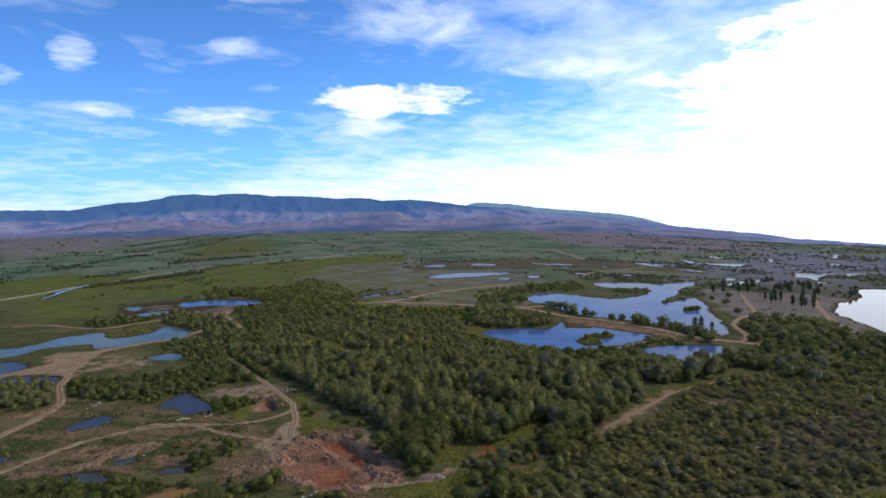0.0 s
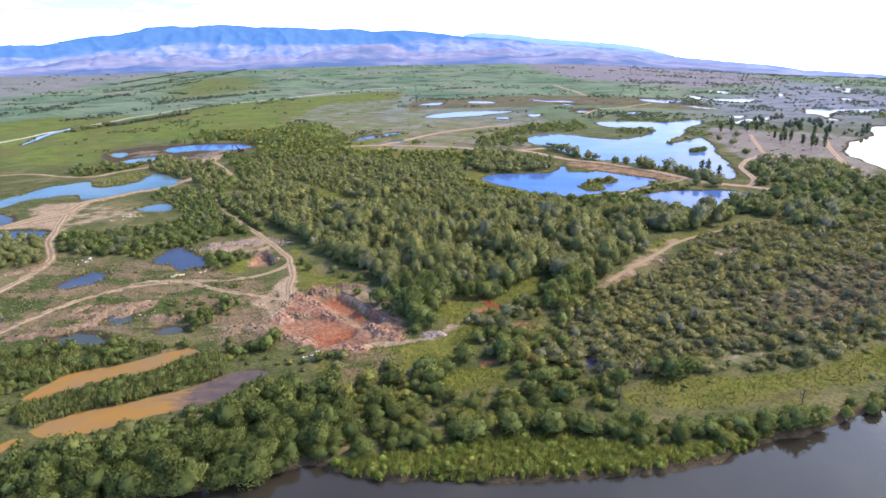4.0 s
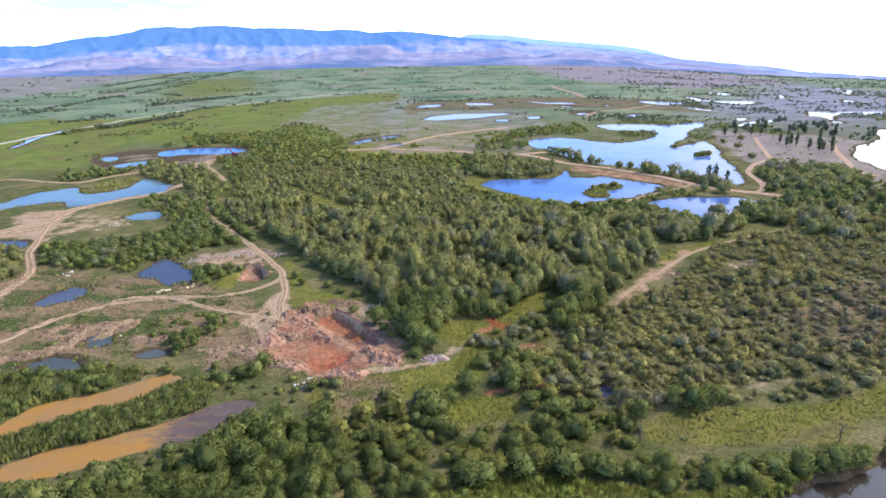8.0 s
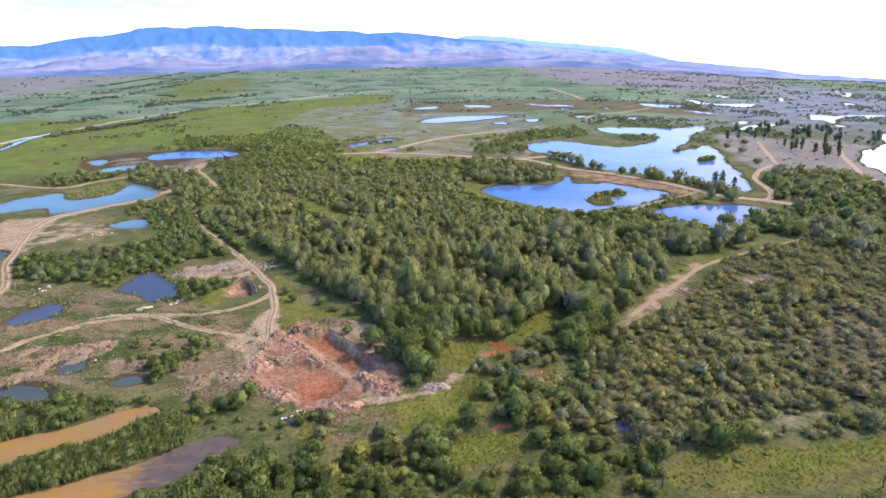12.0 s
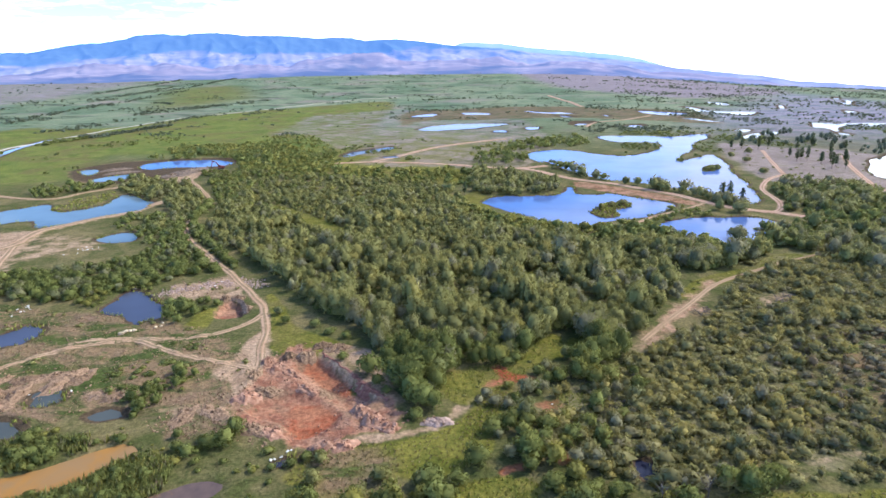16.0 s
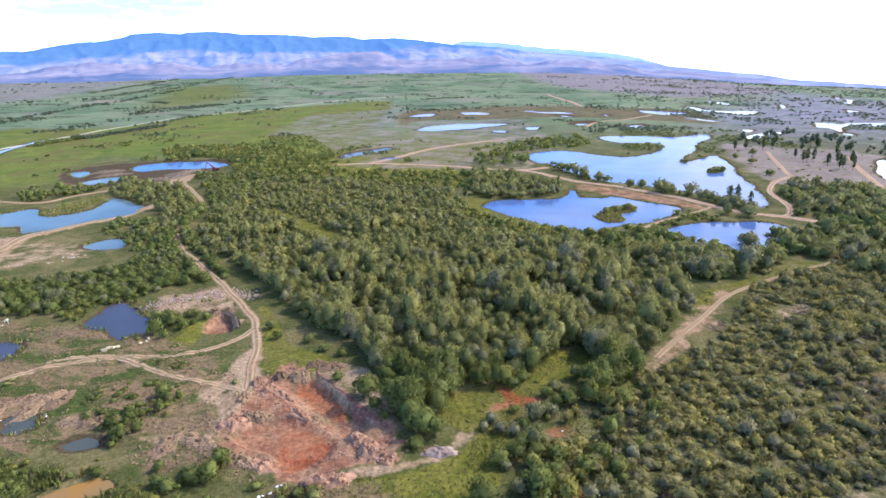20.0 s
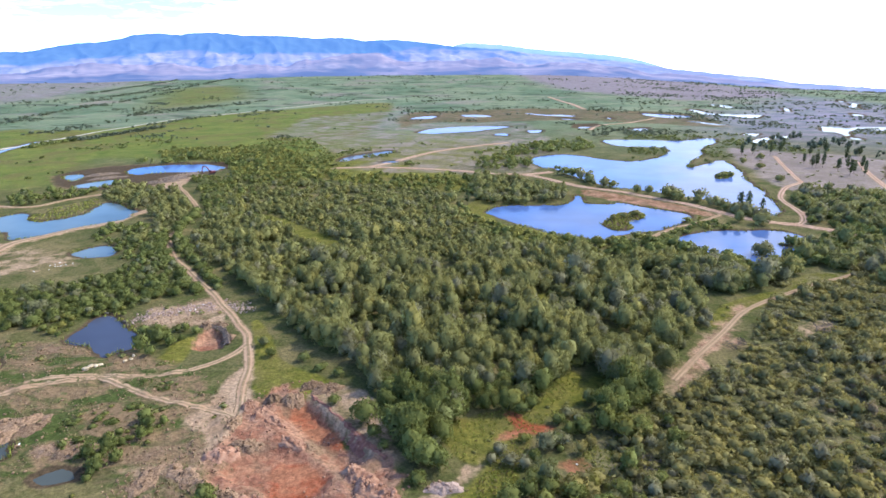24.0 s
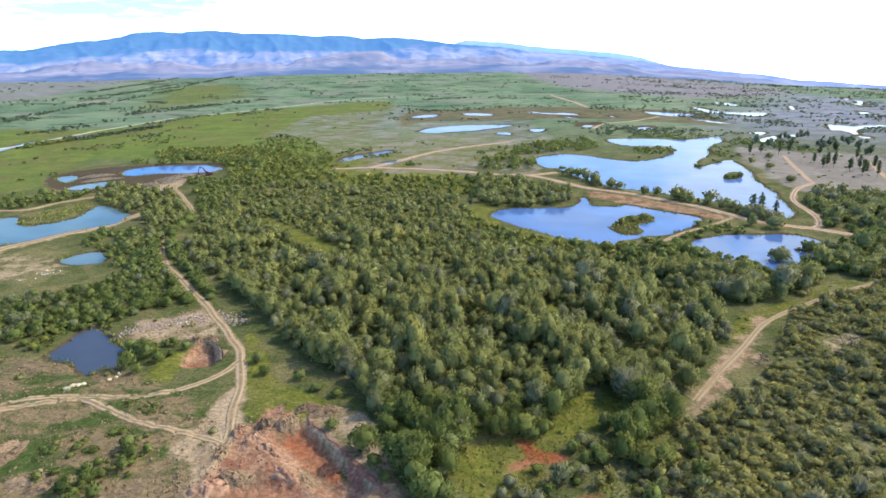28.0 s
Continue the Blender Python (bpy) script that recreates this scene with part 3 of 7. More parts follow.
# A small dark water surface makes the dark patch in the grass here.
water([(-32.0, 123.0), (-30.9, 124.2), (-28.2, 125.3), (-25.9, 125.9), (-26.4, 125.0), (-28.6, 124.2), (-30.6, 122.8)], M_POOL, "small dark patch in the grass below the pit", -0.15, 0.2)
water([(-100.4, 193.9), (-100, 202), (-99.9, 208.6), (-96.5, 210.5), (-91, 204.8), (-85.9, 199.4), (-79.8, 194.7), (-79.6, 190.6), (-83.6, 186.1), (-87, 185.2), (-92.1, 190.5), (-96.3, 191.3)], M_DARKPOND, "small dark blue pond in rough ground", -0.3, 0.25)
water([(-119.3, 172), (-118.7, 175.4), (-117.1, 180.5), (-115.2, 185.3), (-111, 183.4), (-107.7, 180.1), (-109.2, 174.5), (-112.1, 171.7), (-116.3, 169.9)], M_DARKPOND, "small dark blue pond in rough ground", -0.3, 0.25)
water([(-122.8, 149.8), (-121.8, 151.7), (-119.1, 146.7), (-121.6, 143.9), (-127.3, 143.4), (-131.6, 149)], M_DARKPOND, "small dark blue pond in rough ground", -0.3, 0.25)
water([(-97.5, 134.1), (-95.5, 137.9), (-90.9, 138.8), (-84.8, 136.9), (-83.5, 133.1), (-88.8, 131.4), (-94.7, 131.9)], M_MURK, "small flooded digging among bare waste ground", -0.3, 0.25)
water([(-90.5, 147.6), (-87.6, 149.4), (-83, 148.1), (-82.8, 144.4), (-86.8, 143.5)], M_MURK, "small flooded digging among bare waste ground", -0.3, 0.25)
water([(-74.2, 138.9), (-72.5, 141.6), (-68, 141.4), (-66.4, 139.3), (-70.7, 137.5)], M_MURK, "small flooded digging among bare waste ground", -0.3, 0.25)
water([(-86.8, 108.3), (-85.7, 112.2), (-85.1, 116.2), (-81.9, 119.4), (-76.6, 121.4), (-71.3, 123.9), (-66.4, 127.7), (-62.9, 129.1), (-60, 129.3), (-58.6, 127.2), (-60.3, 124.4), (-63.1, 120.2), (-68, 117), (-74, 114.2), (-78.2, 110.8), (-81.4, 108.2), (-85, 106.6)], M_ORANGE, "rust-orange stagnant pool between hedges of bushes", -0.3, 0.25)
water([(-78, 97.5), (-76.4, 100.3), (-72.6, 103.1), (-67.9, 105.1), (-63.2, 107.1), (-58.4, 109.6), (-53.6, 112.5), (-48.8, 116), (-43.4, 118.9), (-39.2, 118.2), (-40, 115.7), (-43.7, 111.8), (-45.9, 107.8), (-51.5, 104.1), (-57.2, 101.8), (-62.5, 99), (-66.7, 96.7), (-73.3, 95.2)], M_SLUDGE, "rust-orange stagnant pool with dark sludge at one end", -0.3, 0.25)
water([(-82.2, 92.8), (-79.9, 94.8), (-78.5, 95.3), (-77.8, 94.1), (-78.3, 91.7), (-80, 89.8), (-83.7, 86.7), (-86.2, 89.9)], M_ORANGE, "rust-orange stagnant pool between hedges of bushes", -0.3, 0.25)
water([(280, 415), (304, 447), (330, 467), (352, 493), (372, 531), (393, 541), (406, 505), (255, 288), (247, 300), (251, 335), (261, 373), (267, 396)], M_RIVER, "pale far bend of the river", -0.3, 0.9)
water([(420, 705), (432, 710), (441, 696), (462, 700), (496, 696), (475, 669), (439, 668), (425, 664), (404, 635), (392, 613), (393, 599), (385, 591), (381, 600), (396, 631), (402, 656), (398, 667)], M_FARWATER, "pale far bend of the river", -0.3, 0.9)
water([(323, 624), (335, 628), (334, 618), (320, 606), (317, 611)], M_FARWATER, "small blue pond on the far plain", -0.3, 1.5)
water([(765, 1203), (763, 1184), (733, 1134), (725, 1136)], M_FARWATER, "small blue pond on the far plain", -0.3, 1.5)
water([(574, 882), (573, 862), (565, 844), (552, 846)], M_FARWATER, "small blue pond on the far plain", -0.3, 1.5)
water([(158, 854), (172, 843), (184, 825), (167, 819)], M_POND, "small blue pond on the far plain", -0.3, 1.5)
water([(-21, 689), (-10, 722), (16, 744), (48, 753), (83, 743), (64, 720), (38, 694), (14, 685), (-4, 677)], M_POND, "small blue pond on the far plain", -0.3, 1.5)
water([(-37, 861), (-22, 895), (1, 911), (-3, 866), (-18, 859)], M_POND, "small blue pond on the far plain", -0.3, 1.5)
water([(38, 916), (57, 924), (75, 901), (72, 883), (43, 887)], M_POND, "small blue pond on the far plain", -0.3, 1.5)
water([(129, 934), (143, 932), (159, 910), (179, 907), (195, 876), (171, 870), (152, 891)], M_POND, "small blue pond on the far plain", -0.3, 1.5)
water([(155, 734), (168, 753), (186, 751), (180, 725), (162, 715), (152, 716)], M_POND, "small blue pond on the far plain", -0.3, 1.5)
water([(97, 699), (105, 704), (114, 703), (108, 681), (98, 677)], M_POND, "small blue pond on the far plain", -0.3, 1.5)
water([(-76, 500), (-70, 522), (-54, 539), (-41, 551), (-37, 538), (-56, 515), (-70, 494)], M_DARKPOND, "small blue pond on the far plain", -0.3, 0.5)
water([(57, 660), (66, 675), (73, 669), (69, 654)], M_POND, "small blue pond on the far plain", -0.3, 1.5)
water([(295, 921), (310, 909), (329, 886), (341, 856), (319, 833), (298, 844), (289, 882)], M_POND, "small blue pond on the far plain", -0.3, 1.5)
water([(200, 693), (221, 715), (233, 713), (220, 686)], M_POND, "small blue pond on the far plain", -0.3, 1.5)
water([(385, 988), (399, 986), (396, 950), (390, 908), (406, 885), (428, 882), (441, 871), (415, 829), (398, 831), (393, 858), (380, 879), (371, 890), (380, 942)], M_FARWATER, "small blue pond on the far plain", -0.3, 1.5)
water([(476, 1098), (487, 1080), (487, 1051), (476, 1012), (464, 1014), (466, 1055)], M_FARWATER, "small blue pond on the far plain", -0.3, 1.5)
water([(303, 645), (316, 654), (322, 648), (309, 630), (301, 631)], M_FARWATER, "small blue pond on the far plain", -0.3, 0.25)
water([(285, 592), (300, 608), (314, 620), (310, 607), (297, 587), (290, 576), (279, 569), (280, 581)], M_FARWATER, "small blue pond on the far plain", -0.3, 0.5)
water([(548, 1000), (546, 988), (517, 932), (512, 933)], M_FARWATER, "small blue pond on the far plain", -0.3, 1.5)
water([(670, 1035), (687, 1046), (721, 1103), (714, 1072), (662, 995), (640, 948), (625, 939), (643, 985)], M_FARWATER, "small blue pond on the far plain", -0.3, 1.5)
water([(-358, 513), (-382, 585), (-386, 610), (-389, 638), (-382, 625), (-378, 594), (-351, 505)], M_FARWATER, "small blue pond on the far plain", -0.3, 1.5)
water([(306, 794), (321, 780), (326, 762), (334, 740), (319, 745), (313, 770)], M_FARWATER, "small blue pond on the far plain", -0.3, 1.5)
water([(-44, 487), (-37, 494), (-28, 494), (-33, 484)], M_DARKPOND, "small blue pond on the far plain", -0.3, 0.25)
water([(228, 862), (231, 844), (228, 828), (222, 837)], M_POND, "small blue pond on the far plain", -0.3, 1.5)
water([(31.2, 122.6), (33.0, 122.9), (35.0, 120.6), (34.0, 118.2), (32.2, 116.9), (30.8, 118.6)], M_POOL, "small dark pool in the scrub gully", -0.3, 0.2)
island([(172, 419), (183, 432), (188, 428), (179, 413), (170, 408)])
island([(69.5, 305.5), (76.9, 316.7), (82.9, 323.5), (91.6, 326.2), (94, 319.8), (89.2, 312.1), (83.1, 308.6), (81.9, 297.8), (75.6, 293), (70.9, 296.6)])
island([(-195, 327), (-196, 346), (-189, 360), (-186, 371), (-179, 352), (-178, 335), (-185, 326)])
track([(166, 284), (159, 292), (153, 299), (146, 302), (136, 312), (130, 324), (123, 339), (116, 348), (107, 362), (96, 374), (83, 385), (71, 402), (61, 421), (52, 429), (35, 434), (7, 448), (-12, 456), (-31, 460), (-50, 464), (-73, 461)], 6.0, M_REDTRACK, "wide reddish dirt road along the pond embankment", 1, False)
track([(-49, 466), (-36, 482), (-29, 496), (-9, 529), (10, 553), (35, 576), (64, 597)], 6.5, M_REDTRACK, "reddish dirt road across the meadow", 1, False)
track([(73, 438), (61, 432), (50, 429)], 7, M_REDTRACK, "short reddish dirt spur", 1, False)
track([(81.3, 280), (97.4, 295.3), (110.4, 303.5), (126.1, 316.1), (131.5, 322)], 2.5, M_TRACK, "narrow grassy dike path between two ponds", 0.6, True)
track([(254, 499), (234, 450), (216, 405), (212, 395), (196, 381), (183, 364), (174, 347), (168, 322), (161, 307), (154, 299)], 3.5, M_REDTRACK, "sandy track over the brown steppe", 1, True)
track([(208, 441), (198, 406), (189, 375)], 2.5, None, "faint sandy track over the steppe", 0.5, True)
track([(295, 464), (274, 426), (254, 385), (238, 349), (239, 336)], 4, M_REDTRACK, "sandy track beside the far river", 1, True)
track([(48.7, 169.2), (59.2, 180.9), (70.8, 193.0), (81.9, 205.2), (91.3, 212.4), (102.3, 218.9), (116.8, 227.6), (127.7, 232.1), (136, 236.6)], 2.0, M_FADED, "faint two-rut dirt track over bare soil in the scrub", 0.6, True)
track([(-44, 155), (-45, 161), (-47, 169), (-48, 177), (-50, 184), (-52, 190), (-54, 196), (-58, 202), (-62, 209), (-67, 216), (-72, 224), (-78, 232), (-84, 240), (-91, 250), (-98, 259), (-104, 269), (-109, 279), (-114, 291), (-116, 306), (-118, 321), (-120, 333), (-124, 347), (-136, 369), (-146, 387), (-154, 400), (-158, 417), (-156, 429), (-151, 435)], 2.7, M_TRACK, "two-rut dirt track along the edge of the wood", 1, True)
track([(-52, 189.6), (-53.7, 185), (-56.3, 181.2), (-60.1, 178.1), (-65.2, 175.5), (-74.3, 174.4), (-82, 175.3), (-91, 174.3), (-96.8, 172.2)], 2.4, M_TRACK, "two-rut dirt track past the small digging", 0.7, True)
track([(-81.4, 173.9), (-93.9, 170.5), (-102.5, 163.9), (-107.9, 156), (-111.3, 146.4), (-114.3, 137.9), (-120.4, 129)], 2.5, M_TRACK, "pale dirt track over waste ground", 0.7, True)
track([(-83.2, 175.4), (-71.6, 169.1), (-65.2, 165.3), (-57.1, 162.2), (-51.4, 160.2), (-46.2, 157.5), (-43.7, 154.8)], 2.1, M_TRACK, "worn dirt track joining at the clay pit", 0.8, True)
track([(-144, 342), (-149, 330), (-152, 315), (-162, 304), (-168, 294), (-174, 283), (-172, 263), (-180, 251), (-186, 238), (-194, 224)], 7, M_TRACK, "broad sandy road along the pond", 1, False)
track([(-171.2, 263.1), (-162.5, 243.3), (-156, 230.1), (-150.9, 218.2), (-140.8, 203.9), (-135.8, 194.2), (-133.4, 180.1), (-133.8, 170.1), (-133.7, 165.1), (-136.2, 153)], 3.6, M_TRACK, "sandy track winding past small ponds", 1, True)
track([(-189, 380), (-200, 367), (-208, 351), (-226, 352), (-253, 362), (-272, 359)], 4, M_TRACK, "sandy strip above the pond", 0.9, False)
track([(-20.6, 129.3), (-16.6, 130.1), (-10, 130.6), (-4, 133.1), (-1, 134.9), (1.0, 137.4), (3.3, 140.8), (4.7, 144.5), (6.2, 146.8), (8.7, 149.0)], 1.7, None, "", 0.68, True)
track([(57.0, 117.5), (62.0, 120.5), (68.9, 122.1), (74.9, 124.0)], 1.2, None, "", 0.7, True)
track([(79.4, 125.7), (71.1, 122.3), (60.7, 119.3), (53.4, 116.9), (49.2, 115.5)], 1.2, None, "faint sandy path in the scrub", 0.4, True)
track([(164, 697), (182, 731), (220, 760), (263, 807), (284, 837)], 5, M_REDTRACK, "far dirt road between ponds", 0.8, False)
track([(236, 1011), (241, 1107), (242, 1207), (247, 1372)], 9, M_REDTRACK, "far pale track on the plain", 0.8, False)
track([(-386, 456), (-380, 544), (-383, 587), (-378, 674), (-378, 732), (-371, 780), (-354, 867), (-327, 936), (-291, 1005), (-248, 1128), (-188, 1248), (-81, 1380)], 4, M_PALE, "pale straight highway across the plain", 0.6, False)
zone("sand_a", [(-184.1, 237.5), (-182.5, 254.7), (-179.3, 270), (-172.9, 279.7), (-164.6, 257.6), (-161.9, 242.4), (-172.5, 239.4)], 0.4)
zone("sand_b", [(-192, 428), (-177, 446), (-159, 447), (-156, 426), (-154, 395), (-166, 399), (-180, 411)], 1.2)
zone("rubble_c", [(-88, 211.7), (-80.3, 217.2), (-72.6, 222.1), (-64.5, 216.6), (-61.5, 204.8), (-68, 201.6), (-81.1, 198.9)], 0.4)
zone("waste", [(-140.9, 200.6), (-115.4, 194.5), (-93.5, 189.4), (-67.8, 181.1), (-48.2, 162.3), (-40.9, 133.9), (-51.3, 131.2), (-58.6, 136.1), (-71.7, 139.9), (-84, 135.3), (-101.8, 132.1), (-116.6, 133.2), (-126.9, 147), (-131.9, 172.5)], 1.2)
zone("pit", [(-44.7, 142.5), (-44.5, 150.3), (-43.8, 158), (-41.4, 165.3), (-37.4, 170.5), (-34.2, 166.4), (-30.2, 160.4), (-25.0, 153.8), (-20.2, 148.0), (-15.6, 143.2), (-10.6, 138.9), (-10.6, 134.4), (-16, 132.2), (-21.3, 127.9), (-25.3, 126.3), (-29.9, 127.9), (-35.4, 130.6), (-41.9, 135.4)], 1.2)
zone("pit_floor", [(-43.4, 142.3), (-39.7, 146.3), (-33.0, 147.4), (-27.4, 145.6), (-22.8, 140.6), (-22.9, 135.0), (-28.1, 130.2), (-31.0, 131.6), (-35.3, 135.9), (-39.9, 137.7)], 0.3)
zone("path_b", [(-19.0, 128.6), (-19.4, 130.6), (-14.2, 130.8), (-10.0, 132.0), (-6.6, 133.4), (-3.0, 135.6), (0.4, 140.6), (1.8, 140.0), (-1.0, 134.8), (-4.6, 131.8), (-9.4, 129.6), (-14.0, 128.4)], 0.5)
zone("rust_a", [(-33.6, 143.6), (-27.4, 143.8), (-23.2, 139.4), (-23.9, 136.1), (-28.3, 130.8), (-32.0, 133.1), (-33.4, 138.0)], 0.4)
zone("rust_b", [(-35.2, 160.4), (-31.0, 162.5), (-24.6, 154.4), (-21.4, 149.6), (-24.0, 148.6), (-26.6, 151.0), (-31.1, 155.1)], 0.4)
zone("rubble_l", [(-60.3, 141.2), (-55.5, 143.7), (-45.4, 146.3), (-38.5, 141.3), (-32.6, 131.2), (-35.9, 129.1), (-43.4, 133.9), (-50.5, 131.8), (-56.1, 134.3)], 0.4)
zone("pit_small", [(-65.5, 187.8), (-66.9, 195.3), (-66, 200.3), (-60.5, 198.8), (-56.9, 191.1), (-58.4, 187.8)], 0.4)
zone("dirt_r", [(44.2, 164.5), (47.0, 169.3), (51.0, 175.6), (60.4, 187.0), (68.4, 196.6), (77.0, 207.0), (84.6, 213.6), (90.6, 213.6), (84.6, 205.4), (77.0, 196.4), (73.6, 184.8), (65.4, 180.7), (57.2, 171.4), (48.8, 163.2)], 0.5)
zone("dirt_j", [(-54.5, 161.2), (-49.3, 164.8), (-47.3, 170.9), (-43, 165.6), (-40.6, 156.4), (-40.6, 148.4), (-43, 144.2), (-47.4, 145.7), (-46, 152.4)], 0.4)
zone("dirt_k", [(-49.2, 155.9), (-49.2, 165.6), (-48.2, 171), (-49.6, 181.6), (-45, 170.8), (-44.3, 162.8), (-43.5, 155.7), (-40.7, 148.1), (-43, 145.6), (-49.9, 152.6), (-55.7, 157.2), (-52.3, 159.7)], 0.4)
zone("dirt_l", [(-53.0, 160.0), (-51.8, 169.0), (-50.8, 177.0), (-47.2, 177.0), (-44.6, 163.0), (-43.6, 154.8), (-42.6, 147.6), (-46.4, 146.4), (-49.2, 153.0)], 0.4)
zone("bare_p", [(-30.4, 167.4), (-20.6, 169.0), (-16.6, 163.0), (-14.0, 152.0), (-9.6, 144.2), (-10.4, 139.6), (-15.6, 141.8), (-21.4, 148.6), (-26.2, 154.6), (-32.4, 162.4)], 0.4)
zone("brown_s", [(92.9, 198.2), (104, 199.5), (101.3, 192.5), (92, 188.1), (88.4, 190)], 0.4)
zone("steppe", [(238, 541), (271, 518), (321, 467), (233, 319), (214, 340), (193, 363), (193, 383), (202, 430)], 1.2)
zone("bankcut", [(80, 380), (105, 356), (121, 335), (129, 317), (127, 312), (114, 323), (99, 340), (76, 364)], 1.2)
zone("shore_o", [(12, 348), (24, 353), (24, 310), (39, 296), (47, 287), (36, 288), (22, 305), (12, 325)], 1.2)
zone("lawn_a", [(-55.1, 205.2), (-47.4, 195.2), (-43, 183.8), (-36.1, 176.2), (-30.8, 173.7), (-24.9, 167.1), (-31, 162.9), (-39, 163.9), (-44.6, 167.7), (-48.2, 184)], 0.4)
zone("lawn_b", [(-29.5, 119.3), (-23, 126.7), (-12.4, 128.8), (1.3, 135.8), (9.1, 147.9), (12, 145.9), (8.2, 132.4), (5, 123.7), (-4, 118.5), (-11.6, 118.8), (-18.6, 113.9), (-25.1, 116.1)], 0.4)
zone("lawn_c", [(-0.6, 116.2), (5.3, 118.0), (12.4, 117.8), (12.6, 112.6), (7.8, 109.2), (2.7, 107.9), (-0.9, 108.2)], 0.4)
zone("lawn_d", [(39.2, 111.2), (55.9, 113.9), (73.9, 113.4), (91.9, 122.5), (103.4, 126.4), (122.9, 128.8), (98, 113.2), (76, 106.9), (68, 102.8), (50.5, 101.2), (34.7, 103.6)], 1.2)
zone("lawn_e", [(84.5, 214.1), (99.4, 221.9), (115.2, 233.8), (128.3, 240), (136.3, 239.6), (132.7, 234.6), (113.5, 223.1), (93.7, 212.2), (80.2, 203.1), (74.2, 197.3), (68.5, 195.9), (75.7, 207.6)], 0.4)
zone("lawn_f", [(-72, 179.7), (-71.7, 187.4), (-69.4, 194.5), (-66.6, 194.4), (-65.3, 187.2), (-65.7, 179.5)], 0.4)
zone("mud_red_a", [(6.6, 119.4), (8.9, 121.6), (11.7, 122.3), (13.2, 121.3), (10.9, 119.6), (7.8, 118.3)], 0.3)
zone("mud_red_b", [(6.0, 147.6), (8.6, 150.6), (10.8, 152.2), (8.6, 156.6), (12.6, 157.4), (13.6, 154.2), (18.4, 152.6), (16.6, 149.4), (12.9, 149.8), (9.6, 148.4)], 0.3)
zone("mud_red_c", [(17.4, 124.9), (20.2, 125.4), (20.9, 122.4), (18.0, 120.5)], 0.3)
zone("mud_red_d", [(16.2, 140.6), (19.6, 143.0), (22.5, 142.8), (23.0, 140.1), (20.2, 137.4), (17.5, 138.2)], 0.3)
zone("sedge", [(2.8, 137.6), (6.5, 140.0), (9.3, 138.6), (8.6, 134.4), (6.0, 132.8), (3.7, 129.0), (1.4, 130.2)], 0.3)
zone("lawn_h", [(22.4, 144.3), (27.7, 146.0), (26.6, 139.0), (24.1, 133.6), (22.5, 135.5), (22.9, 141.0)], 0.3)
zone("lawn_i", [(19.0, 155.4), (25.0, 159.4), (31.4, 164.8), (34.3, 170.2), (31.0, 171.2), (25.6, 164.6), (20.8, 159.8)], 0.3)
zone("lawn_j", [(33.7, 154.2), (38.7, 160.1), (39.6, 157.1), (35.1, 151.4)], 0.3)
zone("bare_m", [(57.0, 103.4), (64.3, 107.1), (72.1, 109.0), (72.8, 106.2), (67.6, 102.4), (60.4, 101.3)], 0.4)
zone("glade_a", [(-85, 331), (-64, 308.5), (-45.5, 285), (-36.4, 270), (-38, 263), (-51, 278), (-69.5, 301), (-85, 322)], 0.5)
zone("glade_b", [(27, 225), (36.7, 211.3), (43.4, 197.9), (46.2, 189.7), (43.7, 187), (38.6, 196), (30.4, 209), (24.6, 220)], 0.5)
zone("lawn_g", [(-3.4, 153.6), (0.8, 154.8), (8.4, 158.1), (14.9, 158.2), (23.1, 170.9), (27.2, 173), (28, 167.1), (18.4, 154.6), (13.2, 148.4), (10.1, 141.4), (1.8, 141.4), (-2.6, 145.9)], 0.4)
zone("mud_shore", [(-26, 85.2), (-24.3, 87.6), (-21.5, 87), (-18.7, 85.1), (-19.4, 83.6), (-23.9, 84.7)], 0.4)
zone("reeds", [(-20.4, 86.6), (-9.4, 89.1), (0.6, 91.3), (9.1, 94.6), (21.4, 93.5), (26.1, 91.6), (35.7, 89.8), (45.8, 90), (56.6, 93.5), (56.9, 92.2), (44.5, 86.9), (34, 84.5), (24.1, 83.2), (0.5, 83.1), (-13.7, 83.8)], 0.4)
zone("field_a", [(-500, 756), (-405, 758), (-340, 928), (-239, 1084), (-76, 1210), (-81, 541), (-159, 575), (-190, 506), (-246, 510), (-243, 414), (-296, 393), (-468, 573)], 8)
zone("digspoil", [(-252, 436), (-252, 469), (-226, 486), (-166, 499), (-146, 466), (-157, 441), (-174, 401), (-193, 394), (-222, 401)], 1.2)
zone("fardig", [(-59, 920), (24, 1018), (207, 1041), (285, 967), (367, 901), (329, 715), (245, 757), (194, 785), (86, 798), (3, 786), (-35, 724)], 8)
zone("hazed_plain", [(305, 744), (475, 974), (723, 1296), (748, 1066), (716, 882), (348, 453), (300, 529), (252, 533)], 8)
zone("field_b", [(-469, 996), (-732, 1692), (-574, 1906), (-392, 1430), (-429, 1113)], 8)
zone("drybelt2", [(360, 4335), (1146, 3826), (882, 1861), (769, 1334), (512, 1213), (412, 1412), (311, 1934)], 8)
zone("brown_scrub", [(74.9, 149.5), (91.5, 164.4), (115.3, 179.7), (137.8, 182.4), (135.4, 163), (104.5, 135.6), (90.6, 132.5), (82.2, 136.2), (68.7, 130.9)], 1.2)
zone("lawn_u", [(-137, 448), (-159, 549), (-133, 715), (-32, 702), (42, 620), (58, 527), (18, 459), (20, 378), (-63, 417)], 8)
